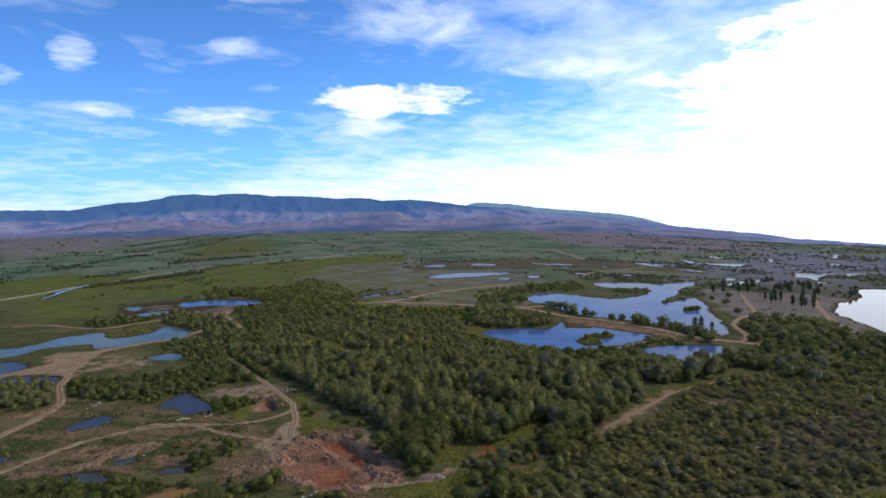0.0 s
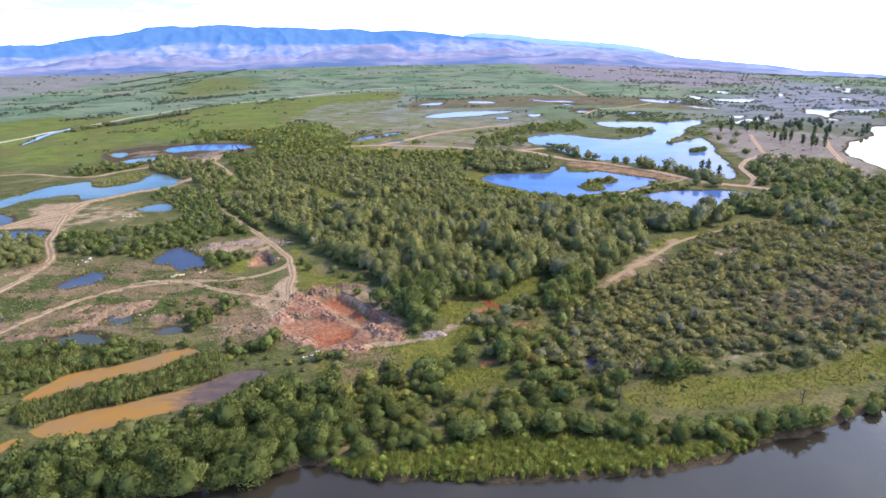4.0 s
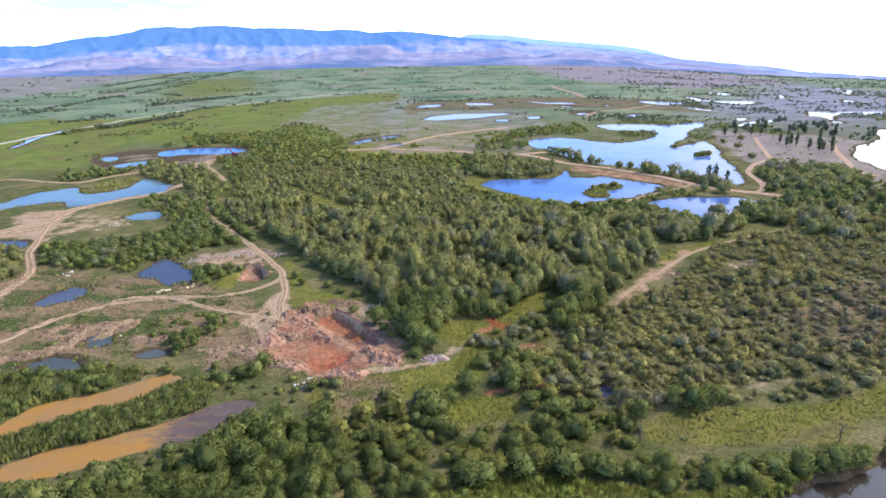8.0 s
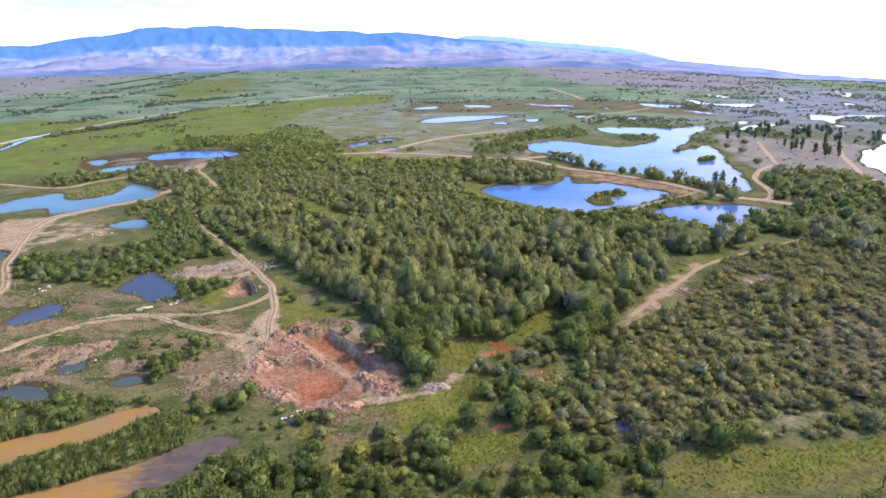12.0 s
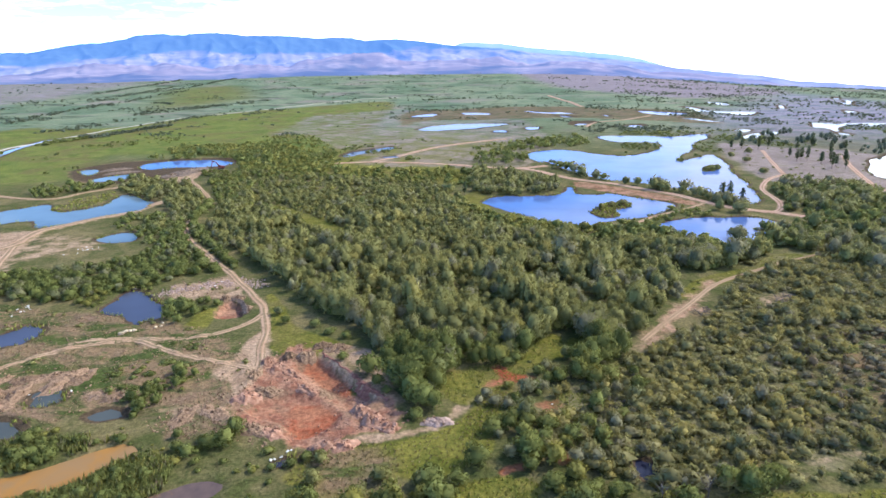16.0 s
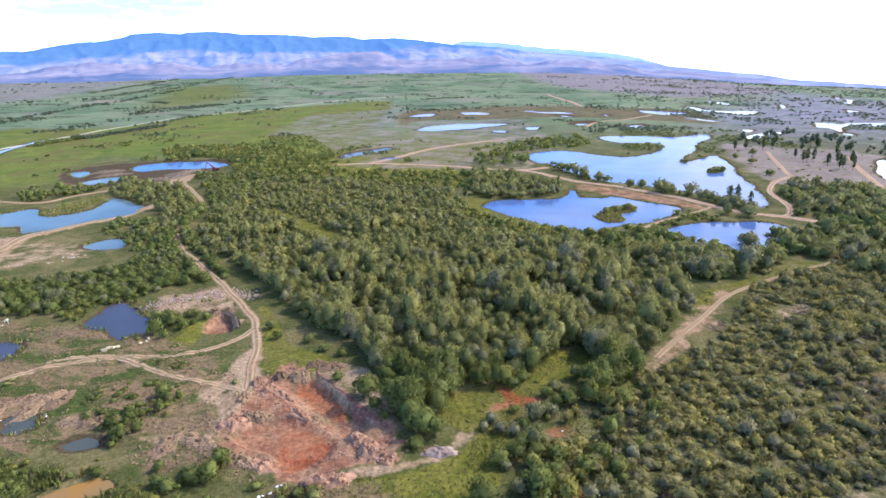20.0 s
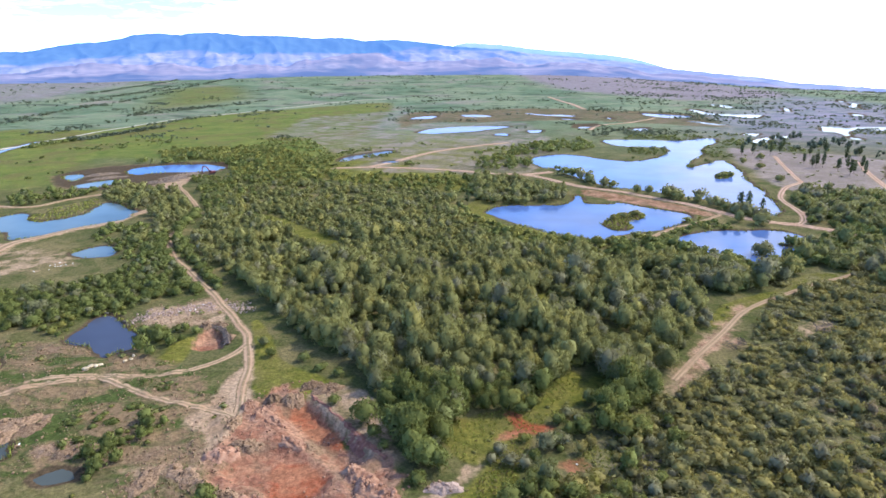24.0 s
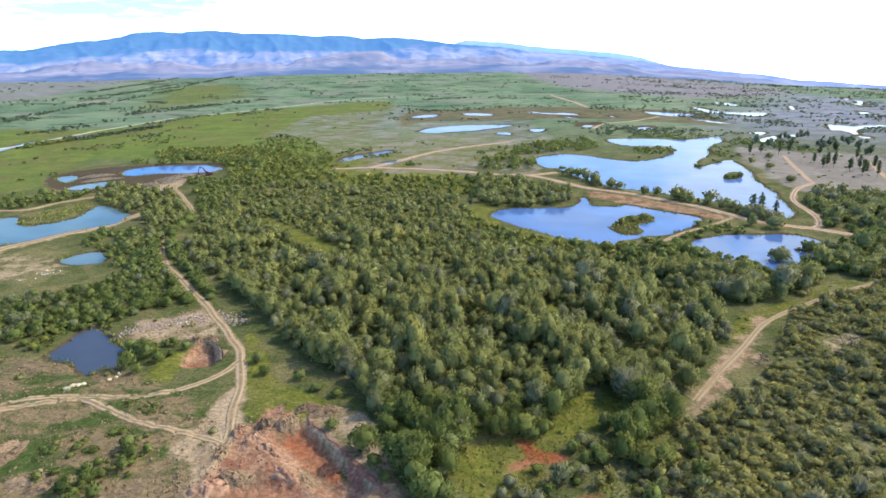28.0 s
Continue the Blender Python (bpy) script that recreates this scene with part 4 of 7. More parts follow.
zone("sand_c", [(-177.4, 261.8), (-172.4, 271.3), (-163.3, 279.6), (-137.9, 267.9), (-131.7, 251.9), (-143.8, 246.8), (-152.7, 237.8), (-157.5, 233)], 1.2)
zone("dryfield", [(-169, 643), (-171, 897), (-48, 1014), (94, 829), (121, 601), (59, 439), (27, 423), (-50, 441), (-79, 506), (-134, 639)], 8)
zone("sand_d", [(-196.1, 275.1), (-183.3, 284.3), (-177.6, 287.8), (-169, 276.3), (-162.5, 259.5), (-156.9, 242.6), (-150.2, 226.7), (-156.9, 221.3)], 1.2)
zone("lawn_tan", [(-28.1, 125.2), (-20.3, 129), (-11.1, 127.7), (-10.1, 119.2), (-16.2, 113.6), (-24.2, 113.8)], 0.4)
zone("drybelt", [(-660, 880), (-784, 1168), (-843, 1571), (-1068, 2457), (-1946, 3705), (-2515, 3676), (-1705, 2103)], 8)
wood("wood", [(-109, 316), (-126, 375), (-130, 415), (-107, 432), (-75, 411), (-53, 393), (-27, 392), (4, 365), (12, 306), (19, 288), (35, 271), (53, 262), (62, 252), (79, 254), (90, 236), (102, 232), (118, 240), (114, 234), (99, 227), (86, 219), (79, 228), (70, 212), (72, 202), (68, 196), (61, 190), (57, 183), (45, 167), (38, 155), (29, 154), (22, 168), (15, 157), (8, 158), (4, 153), (-4, 146), (-10, 146), (-16.5, 153), (-18.5, 161), (-19, 168), (-23, 177), (-31, 185), (-41, 196), (-51, 212), (-60, 225), (-69, 239), (-81, 252), (-101, 283)])
wood("upper", [(-132, 431), (-158, 530), (-161, 657), (-120, 627), (-78, 491), (-70, 450), (-48, 424), (23, 419), (22, 363), (-62, 395)])
wood("pondc_shrubs", [(-146.2, 290.9), (-147.6, 312.2), (-128.5, 305.5), (-113.3, 284.3), (-98.6, 250.3), (-117.6, 258.8), (-129, 276)])
wood("track_shrubs", [(-158, 429), (-143, 428), (-120, 406), (-92, 316), (-105, 316), (-127, 362), (-142, 399)])
wood("digger_shrubs", [(-234, 560), (-214, 580), (-186, 577), (-149, 574), (-112, 528), (-81, 440), (-85, 404), (-114, 405), (-135, 440), (-150, 475), (-167, 502), (-195, 509), (-213, 516)])
wood("shore_shrubs", [(2, 337), (11, 331), (19, 312), (30, 299), (42, 288), (54, 281), (62, 275), (74, 282), (89, 289), (88, 275), (75, 255), (53, 261), (34, 269), (18, 284), (9, 300), (0, 311)])
wood("shore_shrubs_b", [(67.6, 274.7), (82.9, 275.5), (87.8, 273.8), (91.4, 265.3), (99.1, 259.8), (105.8, 253.3), (105.7, 244.1), (95.5, 237.1), (83.1, 241.8), (72.4, 247.8), (62.2, 255.2)])
wood("shore_shrubs_c", [(128.1, 267.7), (146.6, 276.9), (155.2, 273.6), (137, 247.3), (123.3, 246.7), (110, 241.8), (110.6, 246.2), (119.9, 253.9), (130, 255.9)])
wood("dike_shrubs", [(92, 290.5), (105.6, 303.7), (114.5, 312.7), (123.9, 306.5), (122.5, 294), (107.3, 291.4), (93.3, 282.5)])
wood("bushbelt", [(-137, 424), (-131, 465), (-85, 462), (-66, 439), (-15, 426), (27, 429), (37, 396), (22, 367), (13, 374), (-27, 397), (-76, 417), (-118, 432)])
wood("scrub", [(43.4, 163.3), (56.9, 172.3), (70.3, 180.6), (87.3, 203), (119.1, 236.5), (187.1, 244.7), (205.3, 204), (144.7, 137.8), (105.5, 129.4), (93.7, 125.3), (75.5, 116.3), (50.2, 115), (37.2, 112.5), (26.1, 117.7), (18.1, 123.3), (13.7, 132.2), (19.3, 143.8), (29.9, 153)])
wood("river_l", [(-95.3, 79.1), (-77.2, 85.8), (-70.3, 90.4), (-60.5, 91), (-52.1, 95.1), (-43.8, 101.9), (-36.6, 108), (-27.7, 110.4), (-22, 105), (-18.4, 89.3), (-24.5, 87.5), (-26.2, 86.1), (-33.3, 82.5), (-42.5, 79.5), (-49.7, 77.4), (-56.9, 76), (-69.4, 74.9), (-88.3, 71.7)])
wood("river_m", [(-28.5, 114.2), (-18.4, 112), (-4, 116.5), (-0.3, 109.9), (12.6, 108.5), (17.4, 117.9), (26.1, 117.7), (36.5, 110.1), (32.4, 103.7), (26.4, 96.9), (17.5, 94.8), (9.2, 96), (-1.4, 91.7), (-9.4, 89.9), (-19.4, 89.3)])
wood("river_r", [(26.4, 96.9), (38.2, 97.2), (48.5, 96.4), (63.4, 98.5), (67.4, 97.9), (76.1, 101.6), (89, 106.1), (108.8, 111.7), (105.1, 107.2), (85.8, 101.5), (74.1, 98.3), (66.8, 95.1), (57.2, 92.7), (45.8, 90), (35.9, 90.2), (26.5, 93)])
wood("weeds", [(-102.5, 121.3), (-89.4, 132.3), (-62.3, 134.6), (-42.5, 129.4), (-29.2, 118), (-34.4, 108.6), (-51.7, 94.2), (-78.9, 88.1), (-101.7, 107)])
wood("hedge_a", [(-84.6, 102.6), (-82.4, 107.8), (-73.0, 114.4), (-63.6, 120.4), (-59.6, 124.6), (-52, 125.3), (-49.0, 118.0), (-54.0, 113.4), (-59.0, 110.2), (-68.5, 105.0), (-75.0, 101.0), (-79.0, 98.2)])
wood("hedge_b", [(-103.4, 109.2), (-94.0, 108.4), (-86.4, 114.0), (-79.4, 120.2), (-67.6, 128.2), (-61.8, 131.5), (-74.6, 131.2), (-88.3, 130.5), (-106.5, 126.9), (-113.7, 119)])
wood("pondbush", [(-82.7, 194.1), (-79.7, 198.8), (-73.2, 200.2), (-69.1, 201.7), (-66, 192.3), (-70, 189.6), (-74.2, 184.3)])
wood("woodfront", [(-17.6, 165.0), (-5.2, 169.3), (3.3, 153.9), (5, 145.5), (0.1, 134.9), (-5.1, 136.7), (-10.0, 140.8), (-12.0, 150.2), (-16.3, 155.7)])
wood("scrub_l", [(3.5, 139.9), (7.5, 148.4), (19.2, 155.6), (32, 167.8), (46.5, 167.3), (42.1, 148.2), (32.6, 133.8), (23.5, 119.8), (7.5, 120.3), (3.6, 127.1)])
wood("hedge_d", [(-68.7, 138), (-68, 144.7), (-63, 150.5), (-62.3, 157), (-59.7, 158.1), (-56.8, 152.8), (-60.2, 146.8), (-62, 139.1)])
wood("weeds_b", [(-75.0, 148.0), (-69.5, 152.0), (-61.4, 156.0), (-58.8, 157.4), (-56.4, 152.4), (-57.4, 148.4), (-64.0, 144.6), (-69.6, 144.2)])
wood("weeds_c", [(-81.6, 156.0), (-74.4, 160.4), (-68.2, 163.0), (-63.6, 160.8), (-68.5, 155.2), (-77.8, 153.0)])
wood("weeds_d", [(-80.4, 174.0), (-69.2, 173.4), (-61.8, 171.0), (-64.5, 165.9), (-72.6, 168.2)])
wood("weeds_e", [(-124.9, 212.6), (-111.1, 218.0), (-96.0, 215.2), (-90.8, 206.0), (-97.0, 211.6), (-102.4, 206.0), (-103.0, 197.0), (-106.0, 197.6), (-118.7, 204.4)])
wood("hedge_c", [(-54.1, 131.2), (-52.9, 135.9), (-43.8, 134), (-40.1, 130.8), (-43, 126.5), (-51.2, 126.7)])
wood("wood_left", [(-145.4, 212.9), (-149.1, 228.2), (-125.3, 235.2), (-111.3, 252.6), (-119.6, 294.5), (-109.4, 290), (-83.4, 250.9), (-72.2, 227.4), (-85.9, 222.5), (-93.3, 213.2), (-106.3, 208.9), (-118.8, 200.9), (-138.9, 205.7)])
wood("wood_left2", [(-181.9, 209.1), (-170.7, 217), (-155.9, 219.2), (-140.4, 200.6), (-141.7, 189.8), (-150.8, 189), (-162.2, 184)])
wood("wood_pond", [(-184, 372), (-182, 398), (-156, 389), (-132, 356), (-116, 317), (-114, 289), (-125, 280), (-128, 306), (-137, 326), (-147, 337), (-169, 354)])
wood("wood_dig", [(-224, 503), (-191, 532), (-142, 502), (-116, 453), (-136, 454), (-153, 485), (-178, 497), (-210, 487)])
wood("lakebelt", [(117, 362), (129, 351), (138, 336), (146, 320), (150, 309), (146, 304), (137, 314), (129, 329), (122, 343), (112, 353)])
wood("lakebelt2", [(81, 468), (86, 454), (95, 416), (106, 391), (100, 379), (85, 393), (76, 425)])
wood("pondwood", [(21, 410), (39, 409), (63, 388), (67, 368), (60, 351), (48, 347), (26, 346), (18, 360)])
wood("roadwood", [(20, 482), (36, 538), (84, 579), (132, 616), (130, 550), (79, 522), (62, 456), (33, 453)])
wood("pinebelt", [(273, 582), (350, 636), (349, 591), (369, 550), (366, 504), (334, 464), (320, 488), (301, 510), (280, 534), (254, 536)])
wood("right_c", [(182, 350), (221, 354), (234, 317), (233, 275), (174, 203), (158, 210), (148, 233), (152, 270), (162, 307)])
wood("right_a", [(196, 363), (234, 354), (203, 284), (167, 298), (164, 307), (167, 328)])
wood("right_b", [(121.1, 252.7), (145, 271.1), (160.7, 266.9), (174.1, 250.3), (145.3, 216.7), (133.9, 230.6), (125.3, 243.9)])
wood("pondside", [(76.5, 253.4), (88.4, 249.4), (97.6, 241.2), (100.4, 232.9), (112, 237.5), (111.2, 232.5), (96.6, 222.9), (83.4, 223.4), (77, 231.9)])
wood("digleft", [(-240, 379), (-223, 381), (-200, 394), (-191, 402), (-192, 386), (-209, 360), (-221, 352)])
BANK = [(-330, 40), (-200, 58), (-122, 68), (-90, 73), (-70, 76), (-62, 77), (-54, 77), (-49, 79), (-43, 80), (-37, 82), (-33, 84), (-28, 85), (-24, 87), (-22, 86), (-15, 84), (-9, 83), (0, 83), (7, 82), (15, 82), (24, 83), (34, 84), (44, 86), (50, 89), (57, 92), (63, 93), (68, 95), (74, 98), (81, 100), (86, 102), (106, 108), (136, 115), (196, 124), (420, 178)]
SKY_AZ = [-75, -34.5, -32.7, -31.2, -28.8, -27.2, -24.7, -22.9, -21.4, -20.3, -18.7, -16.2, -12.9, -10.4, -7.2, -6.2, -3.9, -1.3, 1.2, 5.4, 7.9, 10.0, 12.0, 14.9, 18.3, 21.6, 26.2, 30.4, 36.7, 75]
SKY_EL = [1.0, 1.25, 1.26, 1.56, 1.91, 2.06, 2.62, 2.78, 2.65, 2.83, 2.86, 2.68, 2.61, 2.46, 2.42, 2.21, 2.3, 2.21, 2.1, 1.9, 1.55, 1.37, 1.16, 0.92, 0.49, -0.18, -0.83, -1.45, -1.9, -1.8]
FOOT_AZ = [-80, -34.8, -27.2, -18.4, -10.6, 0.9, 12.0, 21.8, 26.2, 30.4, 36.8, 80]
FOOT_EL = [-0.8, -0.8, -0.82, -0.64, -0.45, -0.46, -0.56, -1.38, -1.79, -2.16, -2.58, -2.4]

RIVER_BANK = wobble(catmull(BANK, 6, False), 0.35, 9)


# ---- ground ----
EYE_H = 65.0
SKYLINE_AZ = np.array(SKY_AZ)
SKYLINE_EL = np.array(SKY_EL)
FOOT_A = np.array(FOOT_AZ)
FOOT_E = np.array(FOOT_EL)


def river_side(px, py):
    """Metres beyond the near bank, positive over the river."""
    b = RIVER_BANK[np.argsort(RIVER_BANK[:, 0])]
    near = np.interp(px, b[:, 0], b[:, 1]) - py
    return np.minimum(near, py + 75 + 6 * np.sin(px * 0.03))


def ground_height(px, py):
    px, py = np.asarray(px, float), np.asarray(py, float)
    r = np.hypot(px, py)
    az = np.degrees(np.arctan2(px, py))
    z = 0.18 * waves(px, py, 5, 46, 3) + 1.2 * step(300, 900, r) * waves(px, py, 6, 420, 3)
    foot = np.interp(az, FOOT_A, FOOT_E)
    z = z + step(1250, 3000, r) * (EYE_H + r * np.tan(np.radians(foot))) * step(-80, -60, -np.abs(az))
    carve = np.zeros_like(px)
    for poly, _, _, level in WATERS:
        i = around(px, py, poly, 6)
        if len(i):
            far = 1.0 + r[i] / 500
            carve[i] = np.maximum(carve[i], np.clip(-level + signed(px[i], py[i], poly) * 0.42 / far, 0, 1.4))
    for poly in ISLANDS:
        i = around(px, py, poly, 6)
        if len(i):
            carve[i] = np.minimum(carve[i], np.clip(0.3 - signed(px[i], py[i], poly) * 0.35, 0, 1.4))
    carve = np.maximum(carve, np.clip(0.6 + river_side(px, py) * 0.55, 0, 2.4))
    z = z - carve
    for name, depth, slope in (("pit", 0.4, 0.3), ("pit_floor", 1.0, 0.7), ("pit_small", 1.8, 1.6)):
        poly = ZONES[name]
        i = around(px, py, poly, 2)
        if len(i):
            z[i] -= np.clip(signed(px[i], py[i], poly) * slope, 0, depth)
    i = around(px, py, ZONES["pit"], 6)
    # the trench under the straight cut bank: u along the bank, v away from it
    dx, dy = px[i] + 31.3, py[i] - 164.8
    u, v = 0.632 * dx - 0.776 * dy, -0.776 * dx - 0.632 * dy
    trench = step(-0.2, 1.7, v) * step(11, 5, v) * step(-0.8, 2.0, u) * step(27.5, 22.5, u)
    z[i] -= 1.9 * trench
    calm = np.maximum(step(-0.5, 1.5, signed(px[i], py[i], ZONES["pit_floor"])), step(0.2, 0.8, trench))
    calm = np.maximum(calm, step(2.4, 0.6, v) * step(-1, 2, u) * step(28, 25, u))
    z[i] += 0.75 * (1 - 0.85 * calm) * step(-5, 2, signed(px[i], py[i], ZONES["pit"])) * np.abs(waves(px[i], py[i], 31, 6, 4)) ** 0.7
    i = around(px, py, ZONES["waste"], 3)
    z[i] += 0.30 * step(-3, 3, signed(px[i], py[i], ZONES["waste"])) * waves(px[i], py[i], 32, 7, 3)
    return z


def make_ground():
    az = np.radians(np.concatenate([np.linspace(-180, -50, 24, endpoint=False), np.arange(-50, 50, 0.315), np.linspace(50, 180, 24)]))
    rr = [6, 20, 40, 56, 66]
    while rr[-1] < 4850:
        rr.append(rr[-1] * 1.0076)
    rr = np.array(rr)
    R, A = np.meshgrid(rr, az, indexing="ij")
    px, py = (R * np.sin(A)).ravel(), (R * np.cos(A)).ravel()
    r = np.hypot(px, py)
    z = ground_height(px, py)

    def mask(names, soft, grow=0.0):
        v = np.zeros_like(px)
        for nm in names:
            i = around(px, py, ZONES[nm], soft + grow)
            v[i] = np.maximum(v[i], step(-soft, soft, signed(px[i], py[i], ZONES[nm]) + grow))
        return v

    dirt = mask(("sand_a", "sand_b", "dirt_j", "dirt_k", "rubble_c", "brown_s"), 3.4)
    dirt = np.maximum(dirt, np.maximum(0.55 * mask(("sand_c",), 5.0), np.maximum(0.62 * mask(("dirt_r",), 4.0), np.maximum(0.95 * mask(("dirt_k", "dirt_l"), 2.6), np.maximum(np.maximum(np.maximum(0.80 * mask(("path_b",), 1.2), 0.5 * mask(("rubble_l",), 3.0)), 0.66 * mask(("bare_p",), 1.6)), 0.72 * mask(("sand_d",), 5.0))))))
    dirt = np.maximum(dirt * 0.9, 0.0) - 0.3 * mask(("rubble_c", "brown_s"), 2.6)
    for line, width, _, _, halo, _ in TRACKS:
        i = around(px, py, line, width * 0.5 + 4)
        d = line_distance(px[i], py[i], line)
        dirt[i] = np.maximum(dirt[i], halo * 0.62 * step(width * 0.5 + 1.6, width * 0.5 - 0.8, d))
    lush = mask(("lawn_a", "lawn_b", "lawn_c", "lawn_d", "lawn_e", "lawn_f", "lawn_g", "lawn_h", "lawn_i", "lawn_j", "glade_a", "glade_b", "lawn_u", "reeds", "shore_o"), 2.0)
    clay = np.maximum(mask(("pit", "pit_small"), 2.0), np.maximum(0.62 * mask(("bankcut",), 1.2), 0.34 * mask(("rubble_l",), 2.4)))
    clay = np.maximum(clay, 0.47 * mask(("dirt_r",), 4.0))
    rust = np.maximum(mask(("rust_a", "rust_b"), 2.6), 0.46 * mask(("pit_floor",), 1.2))
    rust = np.maximum(rust, 0.20 * mask(("bankcut",), 1.2))
    rust = np.maximum.reduce((rust, 0.85 * mask(("mud_red_a", "mud_red_b"), 1.2), 0.58 * mask(("mud_red_c", "mud_red_d"), 1.2)))
    steppe = np.maximum(mask(("steppe",), 14.0), 0.55 * mask(("drybelt",), 90.0))
    steppe = np.maximum(steppe, np.maximum(np.maximum(0.40 * mask(("fardig",), 22.0), 0.46 * mask(("dryfield",), 16.0)), 0.85 * mask(("drybelt2",), 90.0)))
    waste = np.maximum(np.maximum(mask(("waste", "rubble_c", "digspoil"), 4.0), np.maximum(0.62 * mask(("brown_scrub",), 6.0), 0.60 * mask(("lawn_tan",), 5.0))), 0.6 * mask(("fardig",), 16.0))
    field = np.maximum(mask(("field_a",), 26.0), 0.8 * mask(("field_b",), 110.0))
    mud_and_shade = np.maximum(0.9 * mask(("mud_shore",), 1.0), np.maximum(0.72 * mask(("digspoil",), 5.0), np.maximum(0.46 * mask(("fardig",), 18.0), np.maximum(0.12 * mask(("lawn_d",), 5.0), 0.50 * mask(("bare_m",), 2.5)))))
    for poly, mat, _, _ in WATERS:
        i = around(px, py, poly, 9)
        s = signed(px[i], py[i], poly)
        wide = 1 + r[i] / 130
        rim = 0.45 if mat in (M_ORANGE, M_SLUDGE) else 0.85
        mud_and_shade[i] = np.maximum(mud_and_shade[i], rim * step(-1.2 * wide, 0.1 * wide, s))
    # Dark strip along the river: shade of the undercut bank, as colour.
    mud_and_shade = np.maximum(mud_and_shade, 0.95 * step(-2.2, -0.9, river_side(px, py)))
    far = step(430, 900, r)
    i = around(px, py, WOODS["scrub"], 3)
    under = np.zeros_like(px)
    under[i] = step(-3, 3, signed(px[i], py[i], WOODS["scrub"]))
    one = np.ones_like(px)
    n, k = len(rr), len(az)
    q = np.arange(n * k).reshape(n, k)
    faces = np.stack([q[:-1, :-1], q[:-1, 1:], q[1:, 1:], q[1:, :-1]], -1).reshape(-1, 4)
    faces = faces[:, ::-1]
    me = mesh_from("ground", np.stack([px, py, z], -1), faces, M_GROUND,
                   (("zone_a", np.stack([dirt, lush, clay, one], -1)), ("zone_b", np.stack([steppe, mud_and_shade, far, one], -1)), ("waste", waste), ("field", field), ("rust", rust), ("hazed_plain", mask(("hazed_plain",), 60.0)), ("under", under)), True)
    tagged(new("ground", me), "river flood plain of grass, scrub, bare soil and steppe", "ground", kind="structure")


make_ground()


def hill_sheet(name, az, near, back, top, foot, mat, woods, seed, spur, label):
    """One line of hills from its foot to its crest, cut by gullies that run down from the crest."""
    S, A = np.meshgrid(np.linspace(0, 1, 44), az, indexing="ij")
    R = near + (back - near) * S
    px, py = R * np.sin(np.radians(A)), R * np.cos(np.radians(A))
    t, f = np.interp(A, az, top), np.interp(A, az, foot)
    gully = np.abs(waves(px + 0.5 * py, 0.45 * py - 0.3 * px, seed, 900, 4)) ** 0.8
    broad = waves(px, 0.6 * py, seed + 1, 1500, 3)
    rise = step(0.0, 1.0, S) ** 1.1
    shape = np.clip(rise - (spur * gully - 0.25 * broad) * step(0.03, 0.3, S) * step(1.0, 0.72, S), 0, 1)
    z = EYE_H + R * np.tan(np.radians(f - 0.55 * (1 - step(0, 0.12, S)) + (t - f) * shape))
    wd = np.clip(woods(A, shape) + 0.22 * waves(px, py, seed + 2, 600, 3), 0, 1)
    n, k = S.shape
    q = np.arange(n * k).reshape(n, k)
    faces = np.stack([q[:-1, :-1], q[1:, :-1], q[1:, 1:], q[:-1, 1:]], -1).reshape(-1, 4)
    me = mesh_from(name, np.stack([px.ravel(), py.ravel(), z.ravel()], -1), faces[:, ::-1], mat, (("wood", wd.ravel()),), True)
    tagged(new(name, me), label, "mountains", kind="structure")


def make_mountains():
    """The range along the horizon, its dry foothills, and a paler ridge behind."""
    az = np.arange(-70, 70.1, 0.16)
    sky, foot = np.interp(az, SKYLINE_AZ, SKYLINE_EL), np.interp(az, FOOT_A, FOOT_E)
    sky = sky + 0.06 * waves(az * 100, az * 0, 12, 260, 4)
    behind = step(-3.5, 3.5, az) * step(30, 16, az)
    hill_sheet("backdrop_range", az, 3300, 4560, sky - 0.42 * behind, foot, M_HILLS, lambda a, h: step(0.35, 0.75, h) * step(9, -12, a) + 0.4 * step(0.7, 1.0, h), 21, 0.26, "wooded mountain range along the horizon, blue with haze")
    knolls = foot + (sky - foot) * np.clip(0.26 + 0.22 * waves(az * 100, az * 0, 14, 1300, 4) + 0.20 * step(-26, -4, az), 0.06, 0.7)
    hill_sheet("backdrop_foothills", az, 2350, 3250, knolls, foot, M_FOOTHILLS, lambda a, h: 0.30 + 0.25 * step(0.5, 0.0, h), 51, 0.30, "dry foothills with pale bare slopes, purple with haze")
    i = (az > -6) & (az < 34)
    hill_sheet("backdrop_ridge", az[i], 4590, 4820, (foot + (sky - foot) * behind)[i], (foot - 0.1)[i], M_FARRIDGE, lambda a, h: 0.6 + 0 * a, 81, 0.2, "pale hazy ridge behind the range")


make_mountains()


